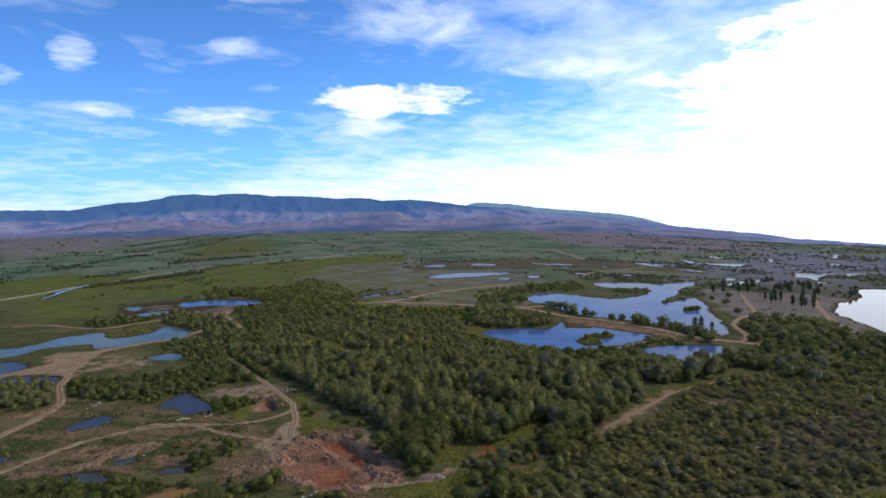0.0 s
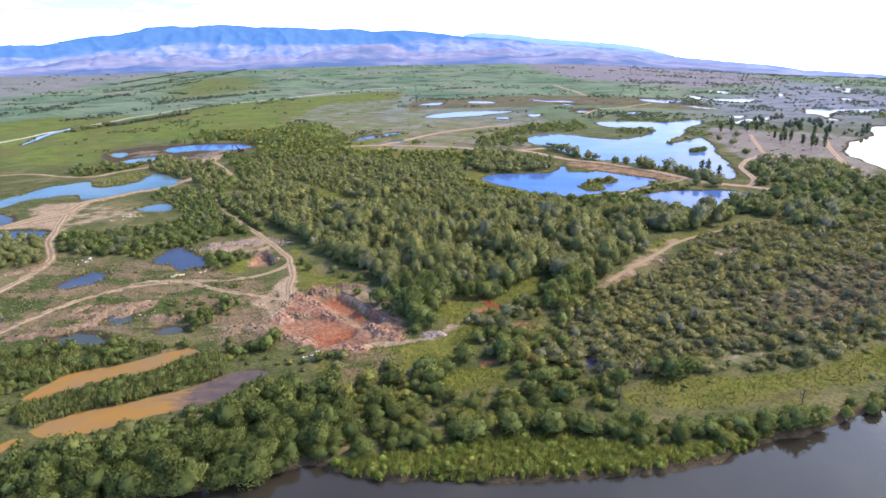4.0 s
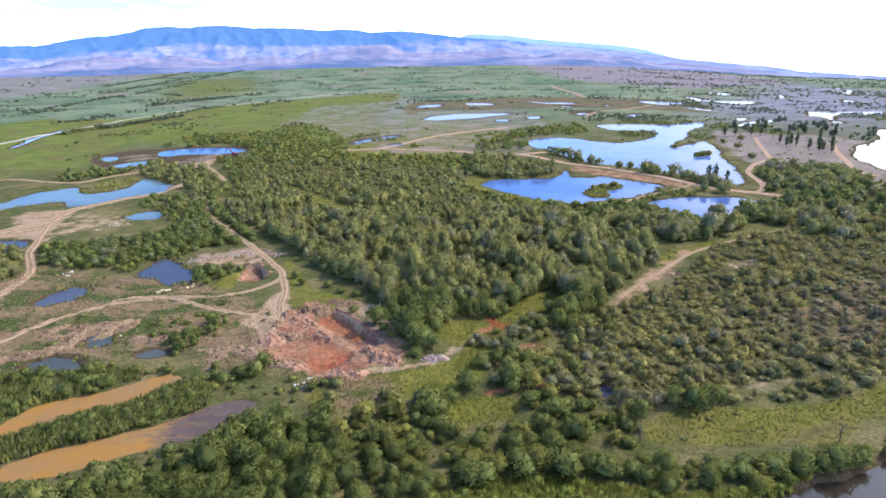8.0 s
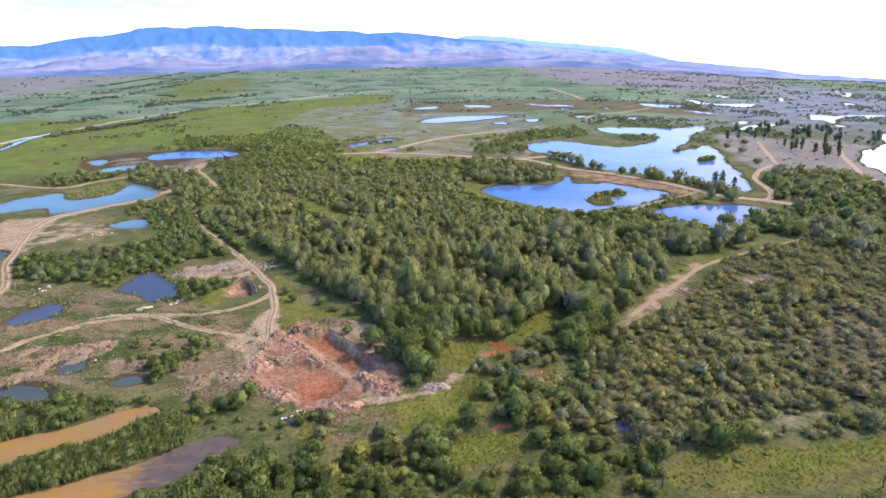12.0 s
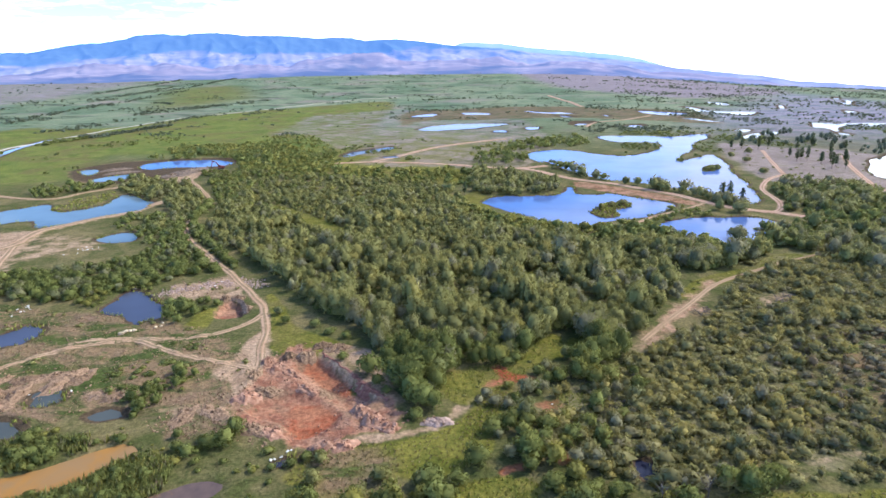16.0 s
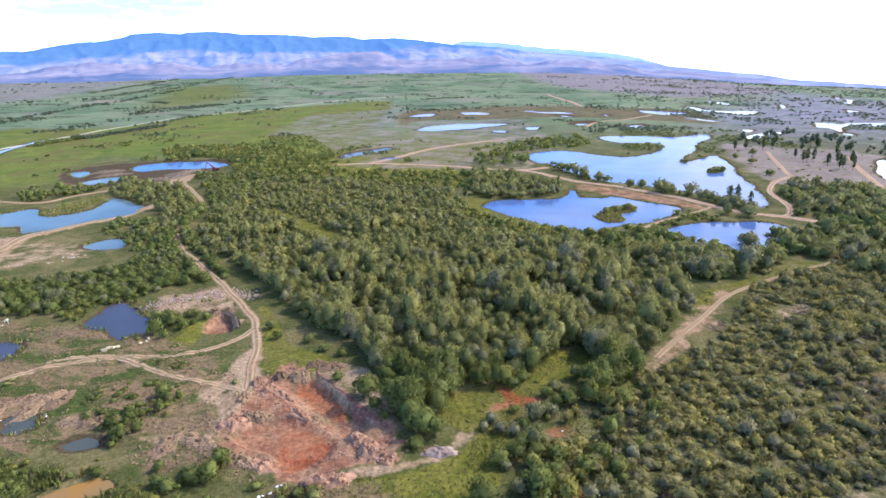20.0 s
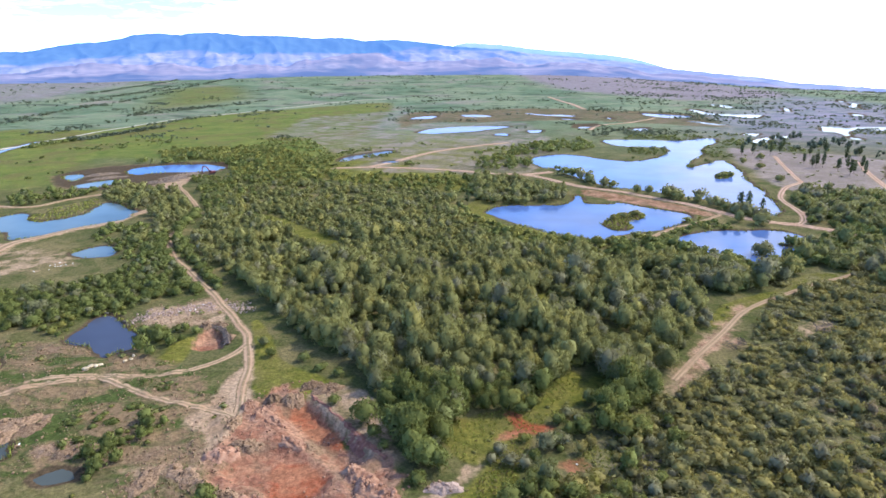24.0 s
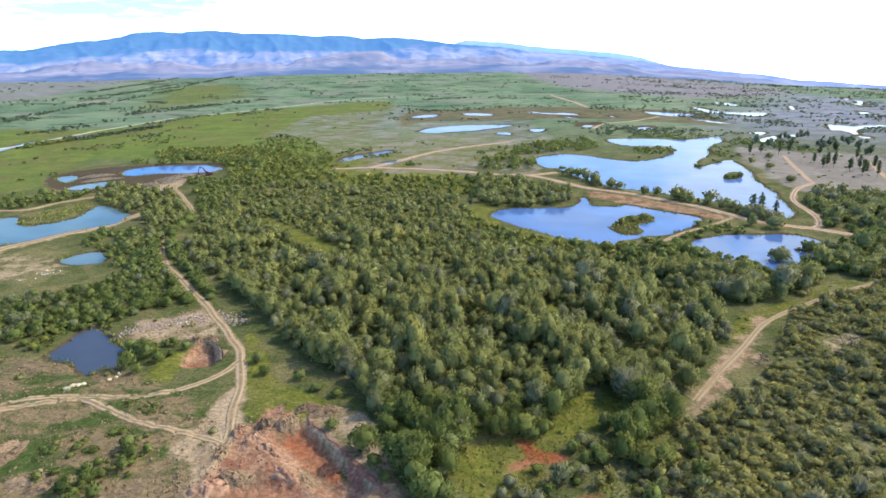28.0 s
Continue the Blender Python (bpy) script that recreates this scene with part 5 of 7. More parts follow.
# ---- waters ----
def make_water(poly, mat, label, level):
    c = poly.mean(0)
    nrm = np.roll(poly, -1, 0) - np.roll(poly, 1, 0)
    nrm = np.stack([nrm[:, 1], -nrm[:, 0]], -1) / (np.linalg.norm(nrm, axis=1, keepdims=True) + 1e-6)
    x, y = poly.T
    if np.dot(x, np.roll(y, -1)) - np.dot(y, np.roll(x, -1)) < 0:
        nrm = -nrm
    g = poly + nrm * (1.2 if np.hypot(*c) < 450 else 0.0)
    bm = bmesh.new()
    vs = [bm.verts.new((px, py, 0)) for px, py in g]
    f = bm.faces.new(vs)
    f.normal_update()
    if f.normal.z < 0:
        f.normal_flip()
    bmesh.ops.triangulate(bm, faces=[f])
    me = bpy.data.meshes.new("water")
    bm.to_mesh(me)
    bm.free()
    me.materials.append(mat)
    ob = new("water", me)
    ob.location.z = level
    tagged(ob, label, "water", kind="structure")


for _w in WATERS:
    make_water(*_w)


def make_river():
    b = RIVER_BANK[np.argsort(RIVER_BANK[:, 0])]
    top = np.stack([b[:, 0], b[:, 1] + 3, np.full(len(b), -0.6)], -1)
    bot = np.stack([b[:, 0], np.full(len(b), -82.0), np.full(len(b), -0.6)], -1)
    n = len(b)
    i = np.arange(n - 1)
    me = mesh_from("river", np.vstack([top, bot]), np.stack([i, i + n, i + n + 1, i + 1], -1), M_RIVER)
    tagged(new("water", me), "wide grey river with a rippled surface along its bank", "water", kind="structure")


make_river()


# ---- tracks ----
def make_track(line, width, mat, label, halo, ruts):
    d = np.gradient(line, axis=0)
    d /= np.linalg.norm(d, axis=1, keepdims=True) + 1e-9
    nrm = np.stack([d[:, 1], -d[:, 0]], -1)
    v = np.array([-1.0, -0.78, -0.58, -0.38, -0.15, 0.15, 0.38, 0.58, 0.78, 1.0])
    h = np.array([-0.12, 0.05, 0.02, 0.03, 0.09, 0.09, 0.03, 0.02, 0.05, -0.12]) if ruts else np.array([-0.3, 0.14, 0.15, 0.15, 0.16, 0.16, 0.15, 0.15, 0.14, -0.3])
    g = np.random.default_rng(len(line))
    w = width * 0.5 * (1 + 0.12 * waves(line[:, 0], line[:, 1], 3, 17, 2))
    P = line[:, None, :] + nrm[:, None, :] * (v[None, :, None] * w[:, None, None])
    z = ground_height(P[..., 0].ravel(), P[..., 1].ravel()).reshape(P.shape[:2])
    z = np.maximum(z, z[:, 4:6].mean(1, keepdims=True) - 0.1) + h[None, :] * (1 + np.hypot(line[:, 0], line[:, 1])[:, None] / 600)
    n, k = z.shape
    q = np.arange(n * k).reshape(n, k)
    faces = np.stack([q[:-1, :-1], q[:-1, 1:], q[1:, 1:], q[1:, :-1]], -1).reshape(-1, 4)
    me = mesh_from("road", np.concatenate([P, z[..., None]], -1).reshape(-1, 3), faces, mat, (("across", np.tile(v, n)),), True)
    tagged(new("road", me), label, "road", kind="structure")


for _t in TRACKS:
    if _t[2]:
        make_track(*_t)


# ---- plants ----
def crown(seed, leaves, leaf, core, squat=1.0, lobes=7, ragged=0.25, up=0.35):
    """A crown about 1 wide and 1 high on z = 0: uneven lobes of leaf clumps round a dark inner body. Returns vertices, triangles, normals."""
    g = np.random.default_rng(seed)
    c = np.zeros((lobes, 3))
    a = g.uniform(0, 2 * np.pi, lobes) + np.arange(lobes) * 2.4
    rad = g.uniform(0.10, 0.29, lobes)
    c[:, 0], c[:, 1] = rad * np.cos(a), rad * np.sin(a)
    c[:, 2] = g.uniform(0.24, 0.72, lobes) * squat
    c[0] = (*g.normal(0, 0.05, 2), 0.66 * squat)
    s = g.uniform(0.15, 0.26, lobes)
    s[0] = 0.25
    V, N = [], []
    made = 0
    while made < leaves:
        i = g.integers(lobes)
        d = g.normal(size=3)
        d /= np.linalg.norm(d)
        if d[2] < -0.5:
            continue
        p = c[i] + d * s[i] * (1 + ragged * g.uniform(-0.7, 0.45)) * np.array([1, 1, 1.18])
        if p[2] < 0.03 or (np.linalg.norm(p - c, axis=1) < 0.80 * s)[np.arange(lobes) != i].any():
            continue
        # each clump lies over the lobe's face; the sprays of willows lift up
        t = g.normal(size=3)
        t = t - d * (t @ d)
        t = t / (np.linalg.norm(t) + 1e-9) + np.array([0, 0, 2.2 * up]) + d * g.uniform(0, 0.7)
        t /= np.linalg.norm(t)
        b = np.cross(t, d + g.normal(0, 0.45, 3))
        b /= np.linalg.norm(b) + 1e-9
        k = leaf * g.uniform(0.6, 1.45)
        V.append([p - t * k * 0.8 - b * k * g.uniform(0.5, 0.9), p - t * k * 0.5 + b * k * g.uniform(0.5, 0.9), p + t * k * g.uniform(0.7, 1.1)])
        nr = np.cross(V[-1][1] - V[-1][0], V[-1][2] - V[-1][0])
        nr /= np.linalg.norm(nr) + 1e-9
        nr = nr if nr @ d > 0 else -nr
        m = d + 0.14 * nr + 0.45 * (p - np.array([0, 0, 0.35 * squat])) / 0.4 + np.array([0, 0, 0.30])
        N.append([m / np.linalg.norm(m)] * 3)
        made += 1
    V, N = np.array(V).reshape(-1, 3), np.array(N).reshape(-1, 3)
    Q = np.arange(len(V)).reshape(-1, 3)
    if core:
        n, k = core, core + 2
        th, ph = np.linspace(0.08, 2.75, n), np.linspace(0, 2 * np.pi, k, endpoint=False)
        T, P = np.meshgrid(th, ph, indexing="ij")
        rr = 0.30 * (1 + 0.15 * g.normal(size=T.shape))
        C = np.stack([rr * np.sin(T) * np.cos(P), rr * np.sin(T) * np.sin(P), np.maximum(0.50 * squat + rr * np.cos(T) * 1.25 * squat, 0.02)], -1).reshape(-1, 3)
        q = np.arange(n * k).reshape(n, k)
        u = np.roll(q, -1, 1)
        qq = np.concatenate([np.stack([q[:-1], q[1:], u[1:]], -1).reshape(-1, 3), np.stack([q[:-1], u[1:], u[:-1]], -1).reshape(-1, 3)])
        Q = np.vstack([Q, qq + len(V)])
        V = np.vstack([V, C])
        m = C - np.array([0, 0, 0.4 * squat])
        N = np.vstack([N, m / np.linalg.norm(m, axis=1, keepdims=True)])
    return V, Q, N


def pine_crown(seed, leaves, leaf):
    g = np.random.default_rng(seed)
    V, Q = [], []
    for i in range(leaves):
        h = g.uniform(0.28, 1.0)
        tier = 0.5 + 0.5 * math.sin(h * 34)
        r = 0.27 * math.sqrt(max(0.03, 1 - ((h - 0.60) / 0.42) ** 2)) * (0.6 + 0.4 * tier) * g.uniform(0.4, 1.15)
        a = g.uniform(0, 2 * np.pi)
        p = np.array([r * math.cos(a), r * math.sin(a), h])
        nr = np.array([math.cos(a), math.sin(a), 0.9]) + g.normal(0, 0.4, 3)
        nr /= np.linalg.norm(nr)
        t = np.cross(nr, g.normal(size=3))
        t /= np.linalg.norm(t)
        b = np.cross(nr, t)
        k = leaf * g.uniform(0.6, 1.3)
        n0 = len(V) * 4
        V.append([p - t * k, p - b * k * 0.6, p + t * k, p + b * k * 0.6])
        Q.append((n0, n0 + 1, n0 + 2, n0 + 3))
    V = np.array(V).reshape(-1, 3)
    m = V - np.array([0, 0, 0.5])
    m[:, 2] *= 0.5
    return V, np.array(Q), m / np.linalg.norm(m, axis=1, keepdims=True)


def trunk_mesh(name, seed, height, radius, limbs, spread, mat):
    """A tapered, slightly bent trunk with limbs that fork off it."""
    g = np.random.default_rng(seed)
    V, Q = [], []

    def tube(pts, rads, k=6):
        n0 = len(V)
        for p, r in zip(pts, rads):
            for j in range(k):
                a = 2 * np.pi * j / k
                V.append((p[0] + r * math.cos(a), p[1] + r * math.sin(a), p[2]))
        for i in range(len(pts) - 1):
            for j in range(k):
                Q.append((n0 + i * k + j, n0 + i * k + (j + 1) % k, n0 + (i + 1) * k + (j + 1) % k, n0 + (i + 1) * k + j))

    bend = g.normal(0, 0.06 * height, 2)
    main = [np.array([bend[0] * t * t, bend[1] * t * t, -0.25 + (height + 0.25) * t]) for t in np.linspace(0, 1, 6)]
    tube(main, radius * np.array([1.35, 1.0, 0.85, 0.65, 0.45, 0.2]))
    for _ in range(limbs):
        t = g.uniform(0.25, 0.85)
        o = np.array([bend[0] * t * t, bend[1] * t * t, height * t])
        a = g.uniform(0, 2 * np.pi)
        e = np.array([math.cos(a), math.sin(a), g.uniform(0.5, 1.2)]) * spread * (1.1 - 0.5 * t)
        tube([o, o + e * 0.5 + np.array([0, 0, 0.06 * height]), o + e], radius * np.array([0.5, 0.32, 0.12]), 5)
    return mesh_from(name, V, Q, mat, smooth=True)


def blocked(px, py, zones, road=1.5):
    """Where no bush may stand: in water, on tracks, in open zones."""
    bad = river_side(px, py) > 0.5
    for poly, _, _, _ in WATERS:
        i = around(px, py, poly, 2)
        bad[i] |= signed(px[i], py[i], poly) > -0.4
    for line, width, *_ in TRACKS:
        i = around(px, py, line, width + 3)
        bad[i] |= line_distance(px[i], py[i], line) < width * 0.5 + road
    for nm in zones:
        i = around(px, py, ZONES[nm], 2)
        bad[i] |= signed(px[i], py[i], ZONES[nm]) > 0.0
    return bad


CLEARINGS = ("lawn_a", "bare_p", "lawn_g", "lawn_b", "lawn_c", "lawn_e", "lawn_f", "pit", "pit_small", "dirt_r", "dirt_j", "dirt_k", "dirt_l", "brown_s", "sand_a", "sand_b", "mud_red_a", "mud_red_b", "mud_red_c", "mud_red_d", "sedge", "lawn_h", "lawn_i", "lawn_j", "glade_a", "glade_b", "bankcut", "rubble_c", "rubble_l")


def scatter(poly, gap, seed, thin=0.0, clump=30.0, zones=CLEARINGS, road=0.7, jitter=0.42):
    g = np.random.default_rng(seed)
    lo, hi = poly.min(0), poly.max(0)
    xs, ys = np.meshgrid(np.arange(lo[0], hi[0], gap), np.arange(lo[1], hi[1], gap * 0.88))
    xs = xs + (np.arange(xs.shape[0]) % 2)[:, None] * gap * 0.5
    px, py = xs.ravel() + g.normal(0, gap * jitter, xs.size), ys.ravel() + g.normal(0, gap * jitter, xs.size)
    ok = signed(px, py, poly) > 0
    px, py = px[ok], py[ok]
    if thin:
        ok = waves(px, py, seed + 1, clump, 3) + g.normal(0, 0.3, px.size) > thin
        px, py = px[ok], py[ok]
    ok = ~blocked(px, py, zones, road)
    return np.stack([px[ok], py[ok]], -1)


PLANTS = []          # x, y, width, height, tint, sort: 0 tree, 1 bush


def grow(name, gap, width, height, seed, sort, thin=0.0, clump=30.0, tint=(0.15, 0.95), zones=CLEARINGS, spread=0.28):
    p = scatter(WOODS[name], gap, seed, thin, clump, zones)
    g = np.random.default_rng(seed + 5)
    n = len(p)
    k = 1 + spread * g.normal(size=n).clip(-2, 2)
    big = 1 + 0.22 * waves(p[:, 0], p[:, 1], seed + 9, 40, 2)
    t = np.clip(0.5 + 0.28 * waves(p[:, 0], p[:, 1], seed + 3, 34, 2) + 0.32 * g.normal(size=n), 0, 1)
    t = tint[0] + (tint[1] - tint[0]) * t
    for (x, y), kk, bb, tt, hh in zip(p, k, big, t, g.uniform(0.75, 1.3, n)):
        PLANTS.append((x, y, width * kk * bb, height * kk * bb * hh, tt, sort))


grow("wood", 2.6, 3.9, 4.2, 11, 0, -0.74, 26, (0.13, 0.82), spread=0.34)
# the wood thins to low young trees towards the ponds
for _i, (_x, _y, _w, _h, _t, _s) in enumerate(PLANTS):
    _k = float(step(190, 330, np.array([_y]))[0])
    _b = 1 + 0.34 * float(waves(np.array([_x]), np.array([_y]), 71, 30, 2)[0])
    PLANTS[_i] = (_x, _y, _w * (1 - 0.20 * _k) * (0.6 + 0.4 * _b), _h * (1 - 0.42 * _k) * _b, min(1.0, _t + 0.06 * _k), _s)
# and breaks up into loose clumps at its far end
PLANTS[:] = [_p for _p in PLANTS if _p[1] < 330 or float(waves(np.array([_p[0]]), np.array([_p[1]]), 77, 24, 3)[0]) < 0.50 - (_p[1] - 330) / 100]
# low green growth in its glades
grow("wood", 3.3, 2.7, 1.5, 91, 1, 0.16, 26, (0.35, 0.95), spread=0.35)
grow("woodfront", 3.6, 4.6, 3.8, 51, 0, -0.35, 20, (0.14, 0.7))
grow("scrub_l", 3.2, 3.4, 2.6, 52, 1, 0.08, 14, (0.12, 0.95), spread=0.35)
grow("upper", 3.4, 2.8, 1.8, 55, 1, 0.22, 22, (0.35, 0.9))
grow("track_shrubs", 3.0, 3.4, 2.4, 60, 1, -0.5, 20, (0.2, 0.8))
grow("digger_shrubs", 3.4, 3.4, 2.2, 61, 1, -0.45, 24, (0.4, 1.0))
grow("shore_shrubs", 2.7, 3.2, 1.9, 62, 1, -0.8, 20, (0.45, 1.0), spread=0.4)
grow("shore_shrubs_b", 2.8, 3.8, 2.8, 63, 1, -0.9, 20, (0.15, 0.75))
grow("shore_shrubs_c", 3.2, 4.2, 3.2, 64, 1, -0.8, 20, (0.12, 0.6))
grow("dike_shrubs", 2.8, 2.8, 1.6, 65, 1, -0.2, 14, (0.4, 1.0))
grow("pondc_shrubs", 2.8, 3.0, 2.2, 66, 1, -0.3, 16, (0.15, 0.7))
grow("bushbelt", 4.6, 3.8, 2.8, 12, 1, -0.05, 30, (0.45, 1.0))
grow("scrub", 2.05, 3.2, 1.25, 13, 2, -0.90, 26, (0.17, 1.0), spread=0.42)
grow("scrub", 2.4, 2.0, 1.7, 93, 2, -0.25, 18, (0.12, 0.95), spread=0.62)
for _i, _p in enumerate(PLANTS):
    if _p[5] == 2 and signed(np.array([_p[0]]), np.array([_p[1]]), ZONES["brown_scrub"])[0] > 6 * math.sin(_i * 1.7):
        PLANTS[_i] = (_p[0], _p[1], _p[2] * 0.85, _p[3] * 0.8, 0.0 + 0.14 * (_i * 37 % 10) / 10, 2 if _i % 5 < 3 else 9)
PLANTS[:] = [_p for _p in PLANTS if _p[5] != 9]
grow("river_l", 2.1, 3.9, 3.2, 14, 1, -0.85, 20, (0.26, 0.70))
grow("river_m", 2.3, 3.2, 2.2, 15, 1, -0.55, 20, (0.26, 0.95), spread=0.4)
grow("river_r", 2.3, 2.8, 2.1, 16, 1, -0.8, 20, (0.3, 0.9))
grow("weeds", 2.1, 1.7, 0.9, 57, 1, 0.15, 12, (0.3, 0.95), spread=0.4)
grow("weeds_b", 1.9, 1.7, 0.9, 94, 1, 0.05, 9, (0.4, 0.7), spread=0.4)
grow("weeds_c", 1.5, 1.5, 0.5, 95, 1, -0.1, 7, (0.4, 0.75), spread=0.4)
grow("weeds_d", 1.6, 1.5, 0.45, 96, 1, 0.0, 7, (0.4, 0.75), spread=0.4)
grow("weeds_e", 1.9, 2.0, 1.1, 97, 1, 0.0, 9, (0.35, 0.9), spread=0.4)
grow("hedge_a", 1.5, 1.9, 1.2, 17, 1, -0.75, 20, (0.3, 0.5), spread=0.34)
grow("hedge_b", 1.8, 2.4, 1.7, 18, 1, -0.3, 16, (0.3, 0.5), spread=0.36)
grow("pondbush", 2.9, 3.6, 3.2, 41, 1, -0.8, 20, (0.25, 0.6))
grow("hedge_d", 2.4, 2.9, 2.4, 40, 1, -0.6, 20, (0.3, 0.5))
grow("hedge_c", 2.6, 3.2, 2.2, 19, 1, -0.6, 20, (0.2, 0.5))
grow("wood_left", 2.4, 3.0, 2.2, 20, 1, -1.0, 30, (0.14, 0.55))
grow("wood_left2", 3.0, 3.6, 2.8, 21, 0, -0.9, 30, (0.2, 0.7))
grow("wood_pond", 3.6, 4.2, 3.4, 22, 0, -0.9, 30, (0.2, 0.7))
grow("wood_dig", 6.0, 5.0, 3.6, 23, 1, -0.4, 30, (0.2, 0.6))
grow("lakebelt", 3.4, 5.4, 5.0, 24, 0, -0.35, 30, (0.1, 0.4))
grow("lakebelt2", 5.0, 6.0, 4.6, 25, 0, -0.5, 30, (0.1, 0.5))
grow("pondwood", 4.4, 5.2, 4.4, 26, 0, -0.8, 30, (0.15, 0.6))
grow("roadwood", 4.6, 4.6, 3.2, 27, 1, -0.1, 40, (0.25, 0.8))
grow("pinebelt", 8.0, 4.4, 5.0, 56, 3, 0.15, 40, (0.3, 0.6))
grow("right_c", 4.2, 4.4, 3.2, 67, 1, -0.15, 30, (0.15, 0.65))
grow("right_a", 4.6, 5.6, 4.6, 28, 0, -0.4, 30, (0.1, 0.55))
grow("right_b", 4.2, 5.4, 4.8, 29, 0, -0.7, 30, (0.1, 0.55))
grow("pondside", 3.6, 4.8, 4.4, 30, 0, -1.0, 30, (0.1, 0.5))
grow("digleft", 5.0, 4.6, 3.6, 31, 1, -0.5, 30, (0.2, 0.6))


def far_plants():
    """Bushes over the far plain, in clumps and along hedgerows, and the tree belts by the far river."""
    g = np.random.default_rng(500)
    n = 60000
    r, a = 430 * np.exp(g.uniform(0, 1.75, n)), np.radians(g.uniform(-43, 43, n))
    px, py = r * np.sin(a), r * np.cos(a)
    az = np.degrees(a)
    v = waves(px, py, 501, 240, 4) + 0.5 * waves(px, py * 2.2, 502, 60, 2) + g.normal(0, 0.10, n)
    ok = v > np.where(az > 16, 0.26, 0.74)
    ok &= ~((az < -8) & (py < 900) & (v < 0.80))
    ok &= ~blocked(px, py, ("steppe", "sand_b"), 4)
    for x, y, rr in zip(px[ok], py[ok], r[ok]):
        k = g.uniform(0.6, 1.7) * (1 + rr / 1500)
        PLANTS.append((x, y, 1.7 * k, 1.1 * k, g.uniform(0.2, 0.5), 1))
    for line, gap, wide, keep in HEDGEROWS:
        p = catmull(line, 40, False)
        d = np.concatenate([[0], np.cumsum(np.hypot(*np.diff(p, axis=0).T))])
        q = np.arange(0, d[-1], gap * 0.55)
        qx, qy = np.interp(q, d, p[:, 0]), np.interp(q, d, p[:, 1])
        ok = waves(qx, qy, int(abs(line[0][0])), 130, 3) + g.normal(0, 0.25, len(q)) > keep
        for x, y in zip(qx[ok], qy[ok]):
            k = g.uniform(0.7, 1.4)
            PLANTS.append((x + g.normal(0, wide), y + g.normal(0, wide * 1.6), 4.6 * k, 3.0 * k, g.uniform(0.2, 0.5), 1))


HEDGEROWS = []


def hedgerow(line, gap, wide, keep):
    HEDGEROWS.append((line, gap, wide, keep))


hedgerow([(-827, 1541), (-847, 1686), (-853, 1857), (-883, 2122), (-953, 2557), (-956, 3073)], 4, 5, -0.35)
hedgerow([(-726, 1449), (-719, 1599), (-698, 1684), (-703, 1939), (-731, 2354)], 4, 5, -0.35)
hedgerow([(-673, 1150), (-708, 1284), (-701, 1400)], 4, 6, -0.1)
hedgerow([(-452, 962), (-428, 1001), (-412, 1070), (-403, 1123), (-355, 1224)], 2.6, 4, -0.5)
hedgerow([(-431, 709), (-421, 754), (-425, 806), (-425, 875)], 2.2, 9, -0.3)
hedgerow([(-645, 1190), (-627, 1195), (-600, 1183)], 3, 3, -0.5)
hedgerow([(-557, 1241), (-537, 1237), (-504, 1199)], 3, 2, -0.6)
hedgerow([(-364, 588), (-358, 627), (-347, 654), (-340, 695), (-323, 762)], 1.6, 3, -0.8)
hedgerow([(-49, 970), (22, 971), (95, 1019), (171, 1046)], 5, 8, -0.1)
hedgerow([(-34, 1238), (20, 1286), (78, 1295)], 4, 5, -0.4)
hedgerow([(-482, 1606), (-344, 1847), (-121, 1961)], 6, 10, -0.1)
hedgerow([(-640, 2326), (-378, 2512), (-18, 2136)], 8, 14, -0.1)
hedgerow([(470, 1399), (545, 1288), (678, 1219)], 8, 18, 0)
hedgerow([(-366, 470), (-366, 560), (-366, 680), (-350, 790), (-318, 900), (-276, 1010), (-232, 1110), (-172, 1230), (-70, 1360)], 5, 4, 0.3)
hedgerow([(-552, 812), (-591, 967), (-621, 1146), (-649, 1402), (-658, 1679)], 5, 6, -0.3)
hedgerow([(-453, 945), (-443, 1058), (-399, 1208), (-337, 1301)], 5, 5, -0.3)
hedgerow([(-738, 1361), (-732, 1551), (-751, 1794), (-723, 1982)], 6, 6, -0.3)
far_plants()


PLANTS.sort(key=lambda p: math.hypot(p[0] * 0.8 + 2, p[1] - 35) + 500 * (p[5] == 2))
NEAR, REST = PLANTS[:290], PLANTS[290:]


